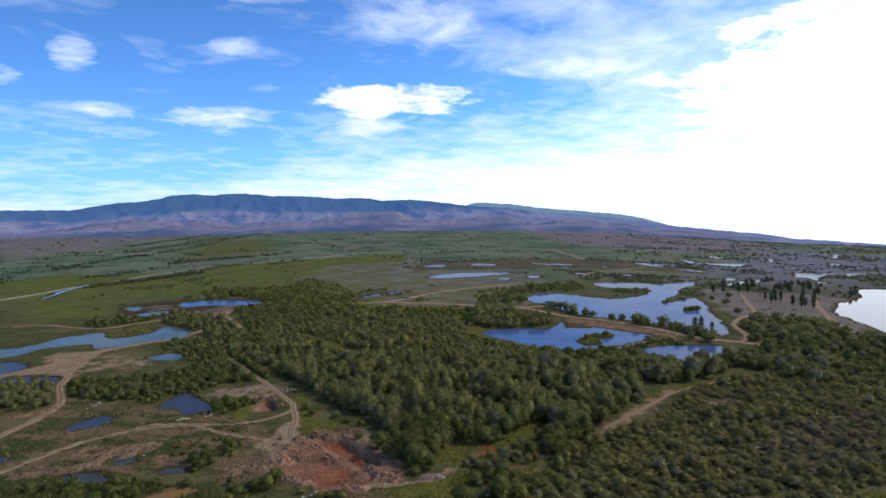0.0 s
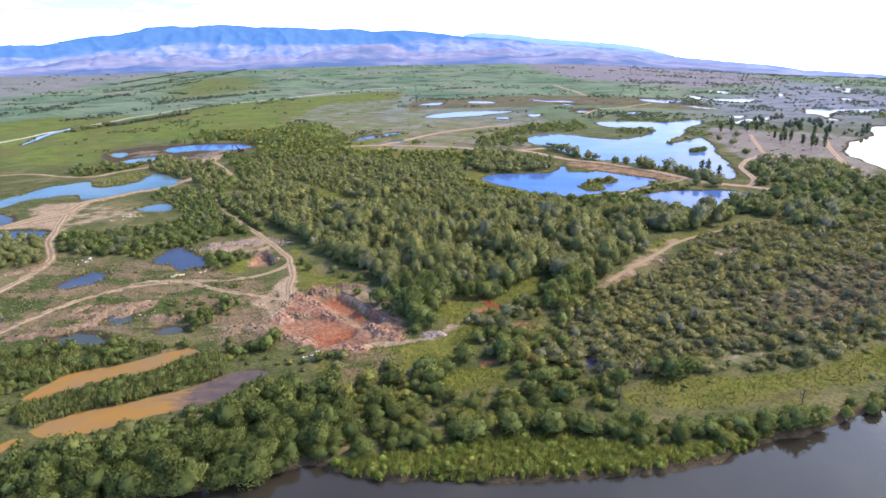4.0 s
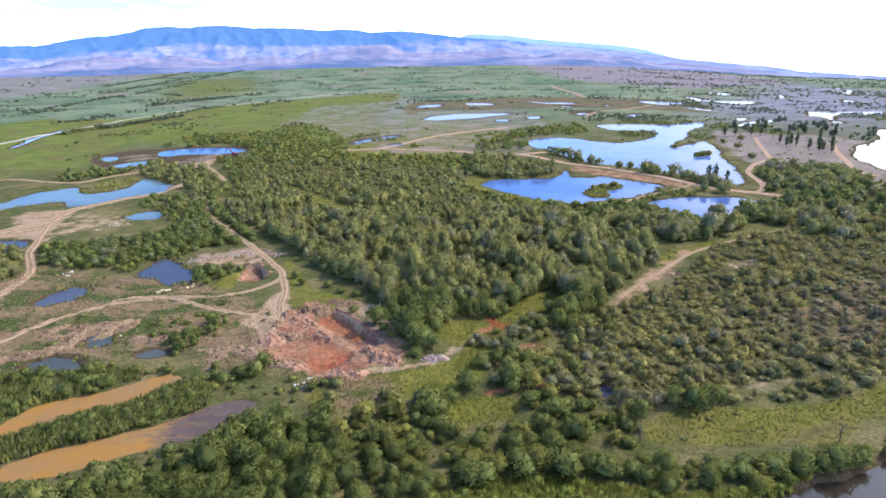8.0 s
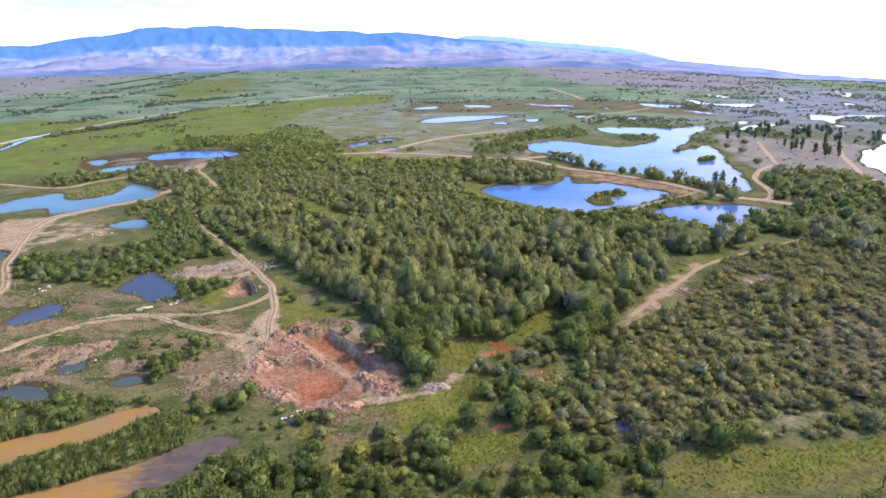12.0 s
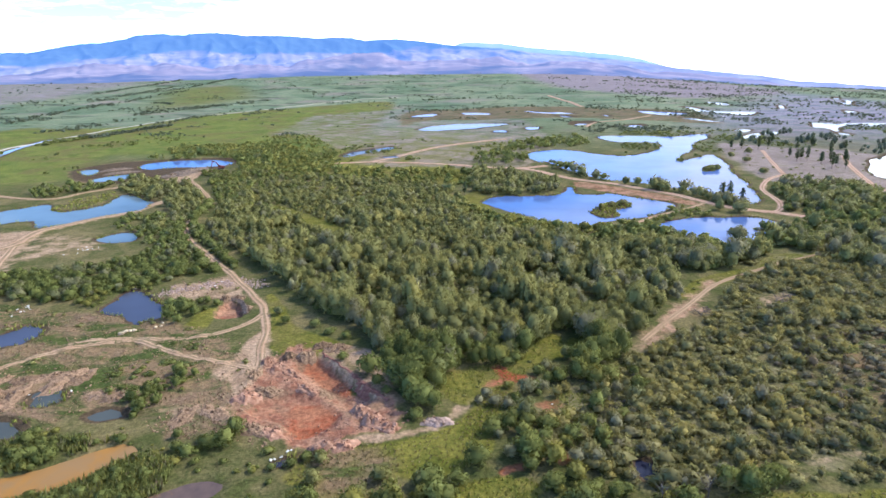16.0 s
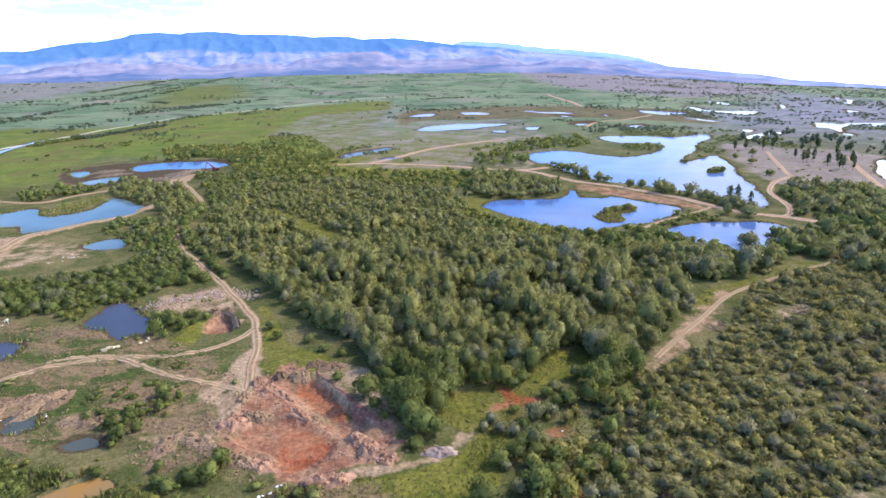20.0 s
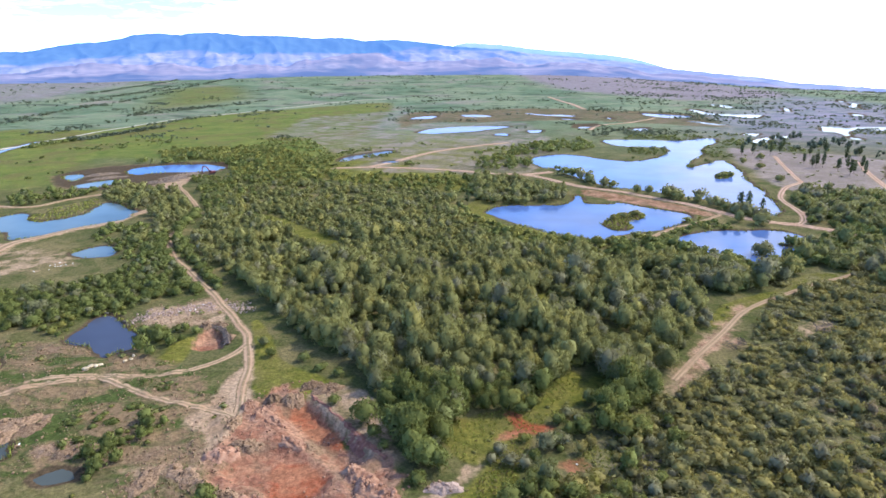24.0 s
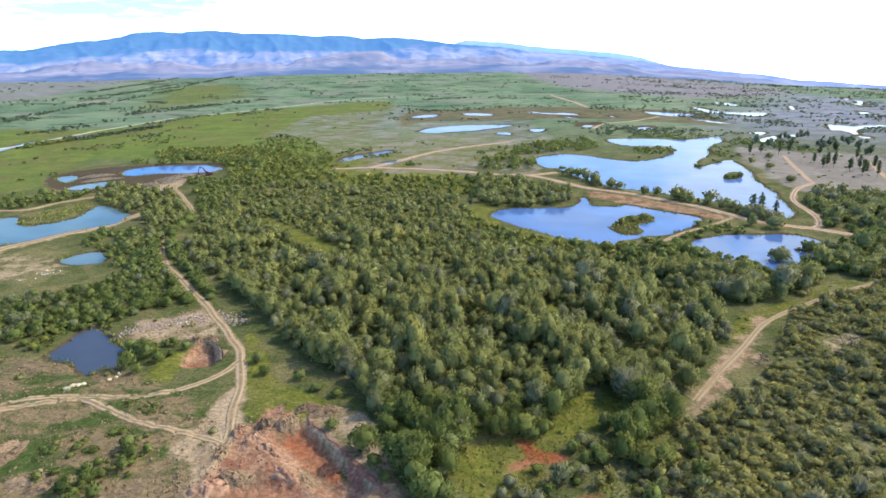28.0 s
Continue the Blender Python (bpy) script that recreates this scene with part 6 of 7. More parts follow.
def single_plants():
    """The plants that the way passes nearest, each a thing with its trunk and crown."""
    tree_kinds, bush_kinds = [], []
    for i in range(7):
        V, Q, N = crown(100 + i, 1150, 0.040, 6, 1.0, 14, 0.7, 0.6)
        tree_kinds.append((V, Q, N, trunk_mesh("trunk", 200 + i, 0.62, 0.028, 6, 0.24, M_BARK)))
    for i in range(7):
        V, Q, N = crown(150 + i, 1150, 0.041, 6, 0.86, 15, 0.8, 0.9)
        bush_kinds.append((V, Q, N, trunk_mesh("stem", 250 + i, 0.45, 0.020, 8, 0.30, M_BARK)))
    crowns = {}
    g = np.random.default_rng(77)
    for x, y, w, h, t, sort in NEAR:
        kind = int(g.integers(7))
        lev = min(3, int(t * 4))
        V, Q, N, tk = (bush_kinds if sort else tree_kinds)[kind]
        key = (sort, kind, lev)
        if key not in crowns:
            crowns[key] = mesh_from("crown", V, Q, M_BUSH if sort else M_LEAF, (("tint", np.full(len(V), (0.20, 0.45, 0.62, 0.82)[lev] + 0.006 * kind)),), True, N)
        name = "bush" if sort else "tree"
        root = new(name)
        root.empty_display_size = 0.3
        z = float(ground_height(np.array([x]), np.array([y]))[0])
        root.matrix_world = Matrix.LocRotScale((x, y, z), Euler((0, 0, g.uniform(0, 6.28))), (w, w, h))
        shade = ("grey-green", "dark green", "mid-green", "yellow-green")[lev]
        where = "on the river bank" if y < 118 else "beside the open clay ground"
        tagged(root, f"{shade} rounded willow {'bush' if sort else 'tree'} {where}", name, "willows near the river")
        part("stem" if sort else "trunk", tk, None, root)
        part("crown", crowns[key], None, root)


single_plants()


def join_plants(name, rows, kinds, label, mat, category="trees"):
    """Many plants as one mesh: what nobody could count."""
    g = np.random.default_rng(len(rows))
    if not len(rows):
        return
    rows = np.array(rows)
    z = ground_height(rows[:, 0], rows[:, 1])
    pick = g.integers(len(kinds), size=len(rows))
    turn = g.uniform(0, 2 * np.pi, len(rows))
    VV, QQ, TT, NN, n0 = [], [], [], [], 0
    for k, (V, Q, N) in enumerate(kinds):
        i = np.nonzero(pick == k)[0]
        if not len(i):
            continue
        c, s = np.cos(turn[i])[:, None], np.sin(turn[i])[:, None]
        w, h = rows[i, 2][:, None], rows[i, 3][:, None]
        X = (V[None, :, 0] * c - V[None, :, 1] * s) * w + rows[i, 0][:, None]
        Y = (V[None, :, 0] * s + V[None, :, 1] * c) * w + rows[i, 1][:, None]
        Z = V[None, :, 2] * h + z[i][:, None] - 0.1
        VV.append(np.stack([X, Y, Z], -1).reshape(-1, 3))
        NN.append(np.stack([N[None, :, 0] * c - N[None, :, 1] * s, N[None, :, 0] * s + N[None, :, 1] * c, np.repeat(N[None, :, 2], len(i), 0)], -1).reshape(-1, 3))
        QQ.append((Q[None] + (np.arange(len(i)) * len(V))[:, None, None]).reshape(-1, Q.shape[1]) + n0)
        TT.append(np.repeat(rows[i, 4], len(V)))
        n0 += len(i) * len(V)
    me = mesh_from(name, np.vstack(VV), np.vstack(QQ), mat, (("tint", np.concatenate(TT)),), True, np.vstack(NN))
    tagged(new(name, me), label, category, kind="stuff")


K_EDGE = [crown(280 + i, 470, 0.046, 5, 1.0, 15, 0.75, 0.5) for i in range(9)]
K_NEAR = [crown(300 + i, 235, 0.062, 4, 1.0, 13, 0.7, 0.45) for i in range(9)]
K_BUSH = [crown(330 + i, 190, 0.073, 4, 0.88, 11, 0.75, 0.8) for i in range(9)]
K_SCRUB = [crown(440 + i, 92, 0.090, 3, 0.9, 8, 0.9, 1.0) for i in range(10)]
K_MID = [crown(360 + i, 66, 0.105, 3, 0.95, 9, 0.6, 0.4) for i in range(8)]
K_LOW = [crown(380 + i, 44, 0.140, 3, 0.9, 7, 0.5, 0.2) for i in range(8)]
K_FAR = [crown(390 + i, 15, 0.26, 0, 0.9, 4) for i in range(6)]
# Corner trees use the darker leaves to stand in for their shaded sides.
join_plants("wood_corner", [p for p in REST if p[1] < 168 and p[5] == 0], K_EDGE, "willows at the corner of the wood by the pit, darkened for shade", M_BUSH)
join_plants("wood_edge", [p for p in REST if 168 <= p[1] < 188 and p[5] == 0], K_EDGE, "green willow and birch trees at the open edge of the wood", M_LEAF)
join_plants("woodland", [p for p in REST if 188 <= p[1] < 245 and p[5] == 0], K_NEAR, "dense mid-green willow and birch woodland on the flood plain", M_LEAF)
join_plants("thickets", [p for p in REST if p[1] < 245 and p[5] == 1], K_BUSH, "rounded green willow bushes round the ponds and pools", M_BUSH, "bushes")
join_plants("scrub", [p for p in REST if p[1] < 300 and p[5] == 2], K_SCRUB, "dense low olive-green willow scrub with grey patches", M_SCRUB, "scrub")
join_plants("far_woodland", [p for p in REST if 245 <= p[1] < 420 and p[5] == 0], K_MID, "low green woodland thinning towards the ponds", M_LEAF)
join_plants("far_thickets", [p for p in REST if 245 <= p[1] < 420 and p[5] == 1], K_LOW, "green thickets between the ponds and tracks", M_BUSH)
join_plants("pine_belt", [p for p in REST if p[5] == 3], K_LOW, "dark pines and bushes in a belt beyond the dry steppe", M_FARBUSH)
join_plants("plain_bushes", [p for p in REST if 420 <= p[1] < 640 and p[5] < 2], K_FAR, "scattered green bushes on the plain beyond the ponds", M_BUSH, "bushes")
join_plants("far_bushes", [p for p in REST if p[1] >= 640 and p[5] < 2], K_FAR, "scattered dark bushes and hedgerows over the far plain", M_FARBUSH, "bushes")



# ---- small parts: boxes and lumps ----
def add_box(bm, c, s, m=None, bevel=0.0):
    """A box of size s round c, its long edges eased."""
    r = bmesh.ops.create_cube(bm, size=1.0)
    mat = Matrix.Translation(c) @ (m or Matrix()) @ Matrix.Diagonal((*s, 1))
    bmesh.ops.transform(bm, matrix=mat, verts=r["verts"])
    if bevel:
        es = list({e for v in r["verts"] for e in v.link_edges})
        bmesh.ops.bevel(bm, geom=es, offset=bevel, segments=2, affect="EDGES")
    return bm


def beam(bm, a, b, w, h, bevel=0.04):
    """A box beam from a to b."""
    a, b = Vector(a), Vector(b)
    d = b - a
    q = d.to_track_quat("X", "Z").to_matrix().to_4x4()
    return add_box(bm, (a + b) / 2, (d.length, w, h), q, bevel)


def lump_mesh(name, seed, mat, rough=0.28, flat=0.75, sub=2):
    """An angular clod or stone, about 1 across."""
    bm = bmesh.new()
    bmesh.ops.create_icosphere(bm, subdivisions=sub, radius=0.5)
    off = Vector((seed * 3.7, seed * 1.3, 0))
    for v in bm.verts:
        k = 1 + rough * (noise.noise(v.co * 2.3 + off) * 1.6 + 0.5 * noise.noise(v.co * 6 + off))
        v.co = Vector((v.co.x * k, v.co.y * k * 0.86, v.co.z * k * flat))
    me = bpy.data.meshes.new(name)
    bm.to_mesh(me)
    bm.free()
    me.materials.append(mat)
    return me


CLAY_CLODS = [lump_mesh("clod", i, M_CLAY, 0.42) for i in range(6)]
SOIL_CLODS = [lump_mesh("clod", i + 10, M_SOIL, 0.42) for i in range(5)]
STONES = [lump_mesh("stone", i + 20, M_STONE, 0.3) for i in range(4)]
DARKSTONES = [lump_mesh("stone", i + 40, M_DEAD, 0.35) for i in range(4)]
BAGS = [lump_mesh("rubbish_bag", i + 30, M_LITTER, 0.5, 0.42) for i in range(4)]


def level(x, y):
    return float(ground_height(np.array([x]), np.array([y]))[0])


def spoil_heap(x, y, size, height, seed, long=1.3, turn=0.0, clods=14, mat=None, label="pink clay spoil heap with loose clods beside the pit"):
    """A tipped heap of dug earth: a crumbling mound with clods on its flanks."""
    mat = mat or M_CLAY
    g = np.random.default_rng(seed)
    height *= 0.85
    n, k = 16, 40
    t, a = np.meshgrid(np.linspace(0, 1, n), np.linspace(0, 2 * np.pi, k, endpoint=False), indexing="ij")
    edge = 1 + 0.16 * np.sin(2 * a + seed) + 0.12 * np.sin(5 * a + 2 * seed) + 0.06 * np.sin(11 * a + seed)
    lx, ly = t * edge * np.cos(a) * size * long, t * edge * np.sin(a) * size
    rough = waves(lx + seed * 13, ly, seed + 40, size * 0.8, 4)
    h = height * (1 - t ** 1.5) * (0.82 + 0.42 * rough) + 0.16 * height * np.abs(waves(lx, ly + seed * 7, seed + 60, size * 0.35, 3)) * (1 - t ** 4)
    c, s = math.cos(turn), math.sin(turn)
    gx, gy = x + lx * c - ly * s, y + lx * s + ly * c
    gz = ground_height(gx.ravel(), gy.ravel()).reshape(gx.shape)
    z0 = level(x, y)
    z = gz - z0 + np.maximum(h, 0) - 0.25 * t ** 6
    root = new("spoil_heap")
    root.location = (x, y, z0)
    tagged(root, label, "earth heap", "spoil heaps round the pit")
    q = np.arange(n * k).reshape(n, k)
    u = np.roll(q, -1, 1)
    faces = np.stack([q[:-1], q[1:], u[1:], u[:-1]], -1).reshape(-1, 4)
    me = mesh_from("mound", np.stack([gx - x, gy - y, z], -1).reshape(-1, 3), faces, mat, smooth=True)
    part("mound", me, None, root)
    kinds = CLAY_CLODS if mat is M_CLAY else SOIL_CLODS
    for _ in range(clods):
        i, j = int(g.integers(2, n)), int(g.integers(k))
        ob = part("clod", kinds[int(g.integers(len(kinds)))], None, root)
        sc = (0.22 + 0.75 * g.random() ** 2) * (0.6 + 0.12 * size)
        ob.matrix_basis = Matrix.LocRotScale((gx[i, j] - x, gy[i, j] - y, z[i, j] + sc * 0.12), Euler(g.uniform(0, 6.28, 3)), (sc, sc, sc))


spoil_heap(-27.9, 167.4, 2.6, 1.3, 1, 1.3, 0.3, 16, M_SOIL, "tan and brown earth heap with loose clods beside the pit")
spoil_heap(-31.6, 168.6, 2.0, 1.2, 2, 1.3, 0.8, 12, M_SOIL, "tan and brown earth heap with loose clods beside the pit")
spoil_heap(-34.6, 163.4, 2.2, 1.5, 3, 1.2, 0.4, 14, M_SOIL, "tan and brown earth heap with loose clods beside the pit")
spoil_heap(-38.6, 163.4, 1.7, 1.5, 4, 1.2, 1.9, 10, M_SOIL, "tan and brown earth heap with loose clods beside the pit")
spoil_heap(-42.8, 160.4, 1.9, 1.4, 5, 1.2, 0.2, 12)
spoil_heap(-39.6, 158.4, 2.6, 0.9, 6, 1.5, 0.5, 18)
spoil_heap(-36.0, 156.0, 2.4, 0.7, 7, 1.6, 2.6, 12)
spoil_heap(-44.2, 154.6, 2.0, 0.7, 8, 1.5, 1.7, 10, M_SOIL, "tan and brown earth heap with loose clods beside the pit")
spoil_heap(-43.4, 144.8, 2.2, 1.1, 9, 1.5, 0.5, 14)
spoil_heap(-39.8, 147.8, 1.9, 0.8, 10, 1.8, 0.2, 10, M_SOIL, "tan and brown earth heap with loose clods beside the pit")
spoil_heap(-30.8, 148.6, 2.0, 0.6, 11, 2.0, 2.7, 12)
spoil_heap(-27.6, 148.4, 1.6, 0.8, 12, 1.8, 2.2, 10, M_SOIL, "tan and brown earth heap with loose clods beside the pit")
spoil_heap(-38.4, 133.2, 2.4, 0.9, 13, 1.6, 2.6, 14, M_SOIL, "tan and brown earth heap with loose clods beside the pit")
spoil_heap(-34.8, 132.0, 2.2, 0.8, 14, 1.4, 2.5, 14)
spoil_heap(-18.8, 139.4, 2.4, 1.1, 15, 1.4, 2.3, 22)
spoil_heap(-15.9, 135.9, 2.6, 1.3, 16, 1.5, 2.4, 26)
spoil_heap(-12.6, 133.2, 2.1, 1.0, 17, 1.3, 2.6, 18)
spoil_heap(-24.0, 127.6, 2.2, 0.9, 18, 1.6, 0.1, 16)
spoil_heap(-20.2, 127.6, 2.1, 1.0, 19, 1.4, 0.2, 16)
spoil_heap(-48.0, 139.4, 2.6, 0.7, 20, 1.6, 2.4, 12, M_SOIL, "tan and brown earth heap with loose clods beside the pit")
spoil_heap(-54.0, 138.0, 2.6, 0.7, 21, 1.6, 1.5, 12, M_SOIL, "tan and brown earth heap with loose clods beside the pit")
spoil_heap(-63.1, 202.1, 1.7, 0.9, 60, 1.6, 0, 6, M_SOIL, "low tan soil bank beside the small digging")
spoil_heap(-58.4, 194.1, 1.7, 0.9, 61, 1.6, 0.8, 6, M_SOIL, "low tan soil bank beside the small digging")
spoil_heap(-66.7, 202.3, 1.7, 0.9, 62, 1.6, 1.6, 6, M_SOIL, "low tan soil bank beside the small digging")
spoil_heap(-104.8, 136.6, 2.6, 0.8, 70, 2.0, 0.3, 8, M_SOIL, "low tan earth bank beside a flooded digging")
spoil_heap(-99.1, 139, 2.6, 0.8, 71, 2.0, 0.5, 8, M_SOIL, "low tan earth bank beside a flooded digging")
spoil_heap(-94.7, 141.6, 2.6, 0.8, 72, 2.0, 0.7, 8, M_SOIL, "low tan earth bank beside a flooded digging")
spoil_heap(-141, 183.1, 2.6, 0.8, 73, 2.0, 0.9, 8, M_SOIL, "low tan earth bank beside a flooded digging")
spoil_heap(-137, 188.4, 2.6, 0.8, 74, 2.0, 1.1, 8, M_SOIL, "low tan earth bank beside a flooded digging")
spoil_heap(-87.7, 151.3, 2.6, 0.8, 75, 2.0, 1.3, 8, M_SOIL, "low tan earth bank beside a flooded digging")
spoil_heap(-93.6, 147.7, 2.6, 0.8, 76, 2.0, 1.5, 8, M_SOIL, "low tan earth bank beside a flooded digging")
for _i, (_x, _y) in enumerate([(-95.3, 154.5), (-90.9, 155.8), (-86.4, 157.0), (-97.4, 149.2), (-70.6, 146.6), (-75.2, 147.8), (-83.2, 154.4), (-101.6, 153.0)]):
    spoil_heap(_x, _y, 2.2, 0.7, 100 + _i, 2.0, 0.35 + 0.1 * _i, 10, M_SOIL, "low tan rubble bank with loose clods on waste ground")
M_BROWN = plain_material("brown_dug_earth", (0.085, 0.062, 0.045), (0.20, 0.145, 0.100), 0.8, 0.95, 0.9, 0.25)
spoil_heap(-170.1, 430.3, 5, 1.4, 80, 2.2, 0, 6, M_BROWN, "brown spoil bank round the flooded digging")
spoil_heap(-171.6, 417.6, 5, 1.4, 81, 2.2, 0.2, 6, M_BROWN, "brown spoil bank round the flooded digging")
spoil_heap(-200.2, 469.7, 5, 1.4, 82, 2.2, 0.4, 6, M_BROWN, "brown spoil bank round the flooded digging")
spoil_heap(-213.6, 433.1, 5, 1.4, 83, 2.2, 0.6, 6, M_BROWN, "brown spoil bank round the flooded digging")
spoil_heap(-223.8, 445.6, 5, 1.4, 84, 2.2, 0.8, 6, M_BROWN, "brown spoil bank round the flooded digging")
spoil_heap(-167.8, 441.8, 5, 1.4, 85, 2.2, 1, 6, M_BROWN, "brown spoil bank round the flooded digging")

M_LILAC = plain_material("grey_lilac_rubble", (0.26, 0.18, 0.142), (0.42, 0.305, 0.245), 1.4, 0.95, 0.9, 0.25)
spoil_heap(-3.2, 135.0, 2.0, 1.1, 90, 1.6, 0.1, 9, M_LILAC, "small grey and lilac rubble heap at the wood's edge")


def cut_bank(line, drop, label, mat=None, wide=1.0, lip=0.30):
    """The raw face where the ground was dug away: a ragged earth wall with a crumbling lip."""
    p = catmull(line, 8, False)
    d = np.gradient(p, axis=0)
    nrm = np.stack([d[:, 1], -d[:, 0]], -1) / np.linalg.norm(d, axis=1, keepdims=True)
    rows = []
    for k, (out, down) in enumerate(((1.5, -0.25), (0.3, lip), (0.0, lip - 0.18), (-0.15 * wide, -0.5), (-0.35 * wide, -1.1), (-0.9 * wide, -drop))):
        q = p + nrm * (out + 0.25 * waves(p[:, 0] + 9 * k, p[:, 1], 33 + k, 2.2, 2))[:, None]
        rows.append(np.concatenate([q, (down + 0.15 * waves(p[:, 0], p[:, 1] + 5 * k, 44, 1.8, 2))[:, None]], -1))
    V = np.array(rows).reshape(-1, 3)
    n, k = len(rows), len(p)
    q = np.arange(n * k).reshape(n, k)
    me = mesh_from("cut_bank", V, np.stack([q[:-1, :-1], q[:-1, 1:], q[1:, 1:], q[1:, :-1]], -1).reshape(-1, 4), mat or M_DARKSOIL)
    tagged(new("cut_bank", me), label, "earth bank")


M_DARKSOIL = plain_material("dark_soil", (0.060, 0.046, 0.036), (0.17, 0.120, 0.085), 1.2, 0.95, 0.9, 0.25)
cut_bank([(-69.3, 198.5), (-68, 201.6), (-65, 202.2), (-61.3, 200.1), (-58.5, 195.6), (-56.6, 190.3)], 1.9, "dark raw earth bank round the small digging")

# Red soil of the cut face, darker than the clay to hold its shade.
M_REDSOIL = plain_material("shaded_red_soil", (0.150, 0.066, 0.046), (0.26, 0.122, 0.084), 1.2, 0.95, 0.9, 0.25)
cut_bank([(-13.6, 143.0), (-17.8, 148.0), (-21.0, 152.2), (-24.4, 156.6), (-28.6, 161.8), (-31.3, 164.8)], 2.1, "steep red earth bank along the pit, darkened for shade", M_REDSOIL, 2.0, 0.16)


def loose_clods():
    """Crumbs of earth strewn over the pit's rim and the waste ground: too many to count."""
    g = np.random.default_rng(900)
    rows = []
    for nm, count, lo, hi, m in (("rubble_l", 260, 0.15, 0.6, 1), ("pit", 420, 0.15, 0.55, 0), ("rubble_c", 260, 0.2, 0.7, 1), ("waste", 900, 0.15, 0.7, 1)):
        poly = ZONES[nm]
        p = g.uniform(poly.min(0) - 2, poly.max(0) + 2, (count * 3, 2))
        s = signed(p[:, 0], p[:, 1], poly)
        p = p[(s > -2) & ~((signed(p[:, 0], p[:, 1], ZONES["pit_floor"]) > 1) & (g.random(len(p)) < 0.75))]
        p = p[waves(p[:, 0], p[:, 1], 901, 14, 2) > -0.1][:count]
        rows += [(x, y, g.uniform(lo, hi), m) for x, y in p]
    for m, mat, lab in ((0, M_CLAY, "loose pink clay clods strewn round the pit"), (1, M_SOIL, "loose tan soil and rubble on waste ground")):
        sel = np.array([r[:3] for r in rows if r[3] == m])
        sel = sel[~blocked(sel[:, 0], sel[:, 1], (), 0.3)]
        z = ground_height(sel[:, 0], sel[:, 1])
        VV, FF = [], []
        base = lump_mesh("clod", 50 + m, mat, 0.4, 0.7, 1)
        bv = np.array([v.co for v in base.vertices])
        bf = np.array([tuple(p.vertices) for p in base.polygons])
        for i, (x, y, s) in enumerate(sel):
            a = g.uniform(0, 6.28)
            c, d = math.cos(a), math.sin(a)
            k = bv * s * g.uniform(0.7, 1.3, 3)
            VV.append(np.stack([k[:, 0] * c - k[:, 1] * d + x, k[:, 0] * d + k[:, 1] * c + y, k[:, 2] + z[i] + s * 0.1], -1))
            FF.append(bf + i * len(bv))
        tagged(new("clods", mesh_from("clods", np.vstack(VV), np.vstack(FF), mat)), lab, "clods", kind="stuff")


loose_clods()


def loose(kinds, name, x, y, size, turn, label, category, group):
    ob = new(name, kinds[int(abs(x * 7 + y * 3)) % len(kinds)])
    ob.matrix_world = Matrix.LocRotScale((x, y, level(x, y) + size * 0.22), Euler((0, 0, turn)), (size, size * 0.8, size * 0.8))
    tagged(ob, label, category, group)


for _i, (_x, _y) in enumerate([(-86.1, 177.8), (-85.4, 178.7), (-84.4, 179.2), (-83.7, 180.1), (-78.8, 181.9), (-78.1, 184.5), (-78, 182.9)]):
    loose(STONES, "boulder", _x, _y, 1.5 - 0.1 * _i, _i * 1.1, "pale yellowish boulder beside the dirt track", "boulder", "boulders by the track")
for _i, (_x, _y) in enumerate([(20.2, 140.4), (-6.9, 146.8), (-32.8, 124.0), (-32.2, 124.3), (-31.2, 124.9), (-30.3, 126.2), (-29.8, 126.6), (-123.4, 190.7), (-122.8, 193.7), (-121.7, 196), (-138.8, 250.3), (-142.9, 248.6), (-101.2, 132.7), (-72, 138.8), (-68, 139.7), (-67.2, 145), (-138.8, 253.9), (-137.2, 254.4), (-136, 255.5), (-73.9, 213.1), (-75.2, 212.4), (-114, 262.9), (-147.8, 339.1), (-148.9, 337), (-77.9, 211.4), (-73, 216.9), (-141.0, 254.6), (-140.1, 255.9), (-137.8, 253.7), (-139.6, 257.7), (-137.0, 255.3), (-134.5, 257.1), (-124.7, 195.3), (-125.1, 195.9), (-123.4, 196.9), (-123.8, 198.5), (-122.6, 197.0), (-122.4, 194.6), (-123.3, 197.9)]):
    if blocked(np.array([_x]), np.array([_y]), (), 0.0)[0]:
        continue
    loose(BAGS, "rubbish_bag", _x, _y, 0.46 + 0.13 * (_i % 3), _i * 0.9, "white dumped rubbish bag on rough ground", "rubbish", "dumped rubbish")


_g = np.random.default_rng(930)
for _poly, _mat, _lab, _lev in WATERS:
    if _mat is M_MURK:
        _c = _poly.mean(0)
        for _p in _poly[::9]:
            _q = _c + (_p - _c) * 1.12 + _g.normal(0, 0.5, 2)
            if not blocked(_q[:1], _q[1:], (), 0.0)[0]:
                loose(BAGS, "plastic_bag", float(_q[0]), float(_q[1]), float(_g.uniform(0.3, 0.6)), float(_g.uniform(0, 6)), "crumpled white plastic bag lying on the pond's shore", "rubbish", "litter round the flooded diggings")


_g = np.random.default_rng(940)
for _i in range(16):
    _k = _i / 15
    _x, _y = -97.6 + 19.4 * _k + _g.normal(0, 0.5), 210.6 - 20.0 * _k ** 1.1 + _g.normal(0, 0.5)
    if not blocked(np.array([_x]), np.array([_y]), (), 0.0)[0]:
        loose(DARKSTONES, "stone", _x, _y, float(_g.uniform(0.6, 1.5)), _i * 1.3, "dark angular stone on the pond's shore", "stone", "stones round the pond")


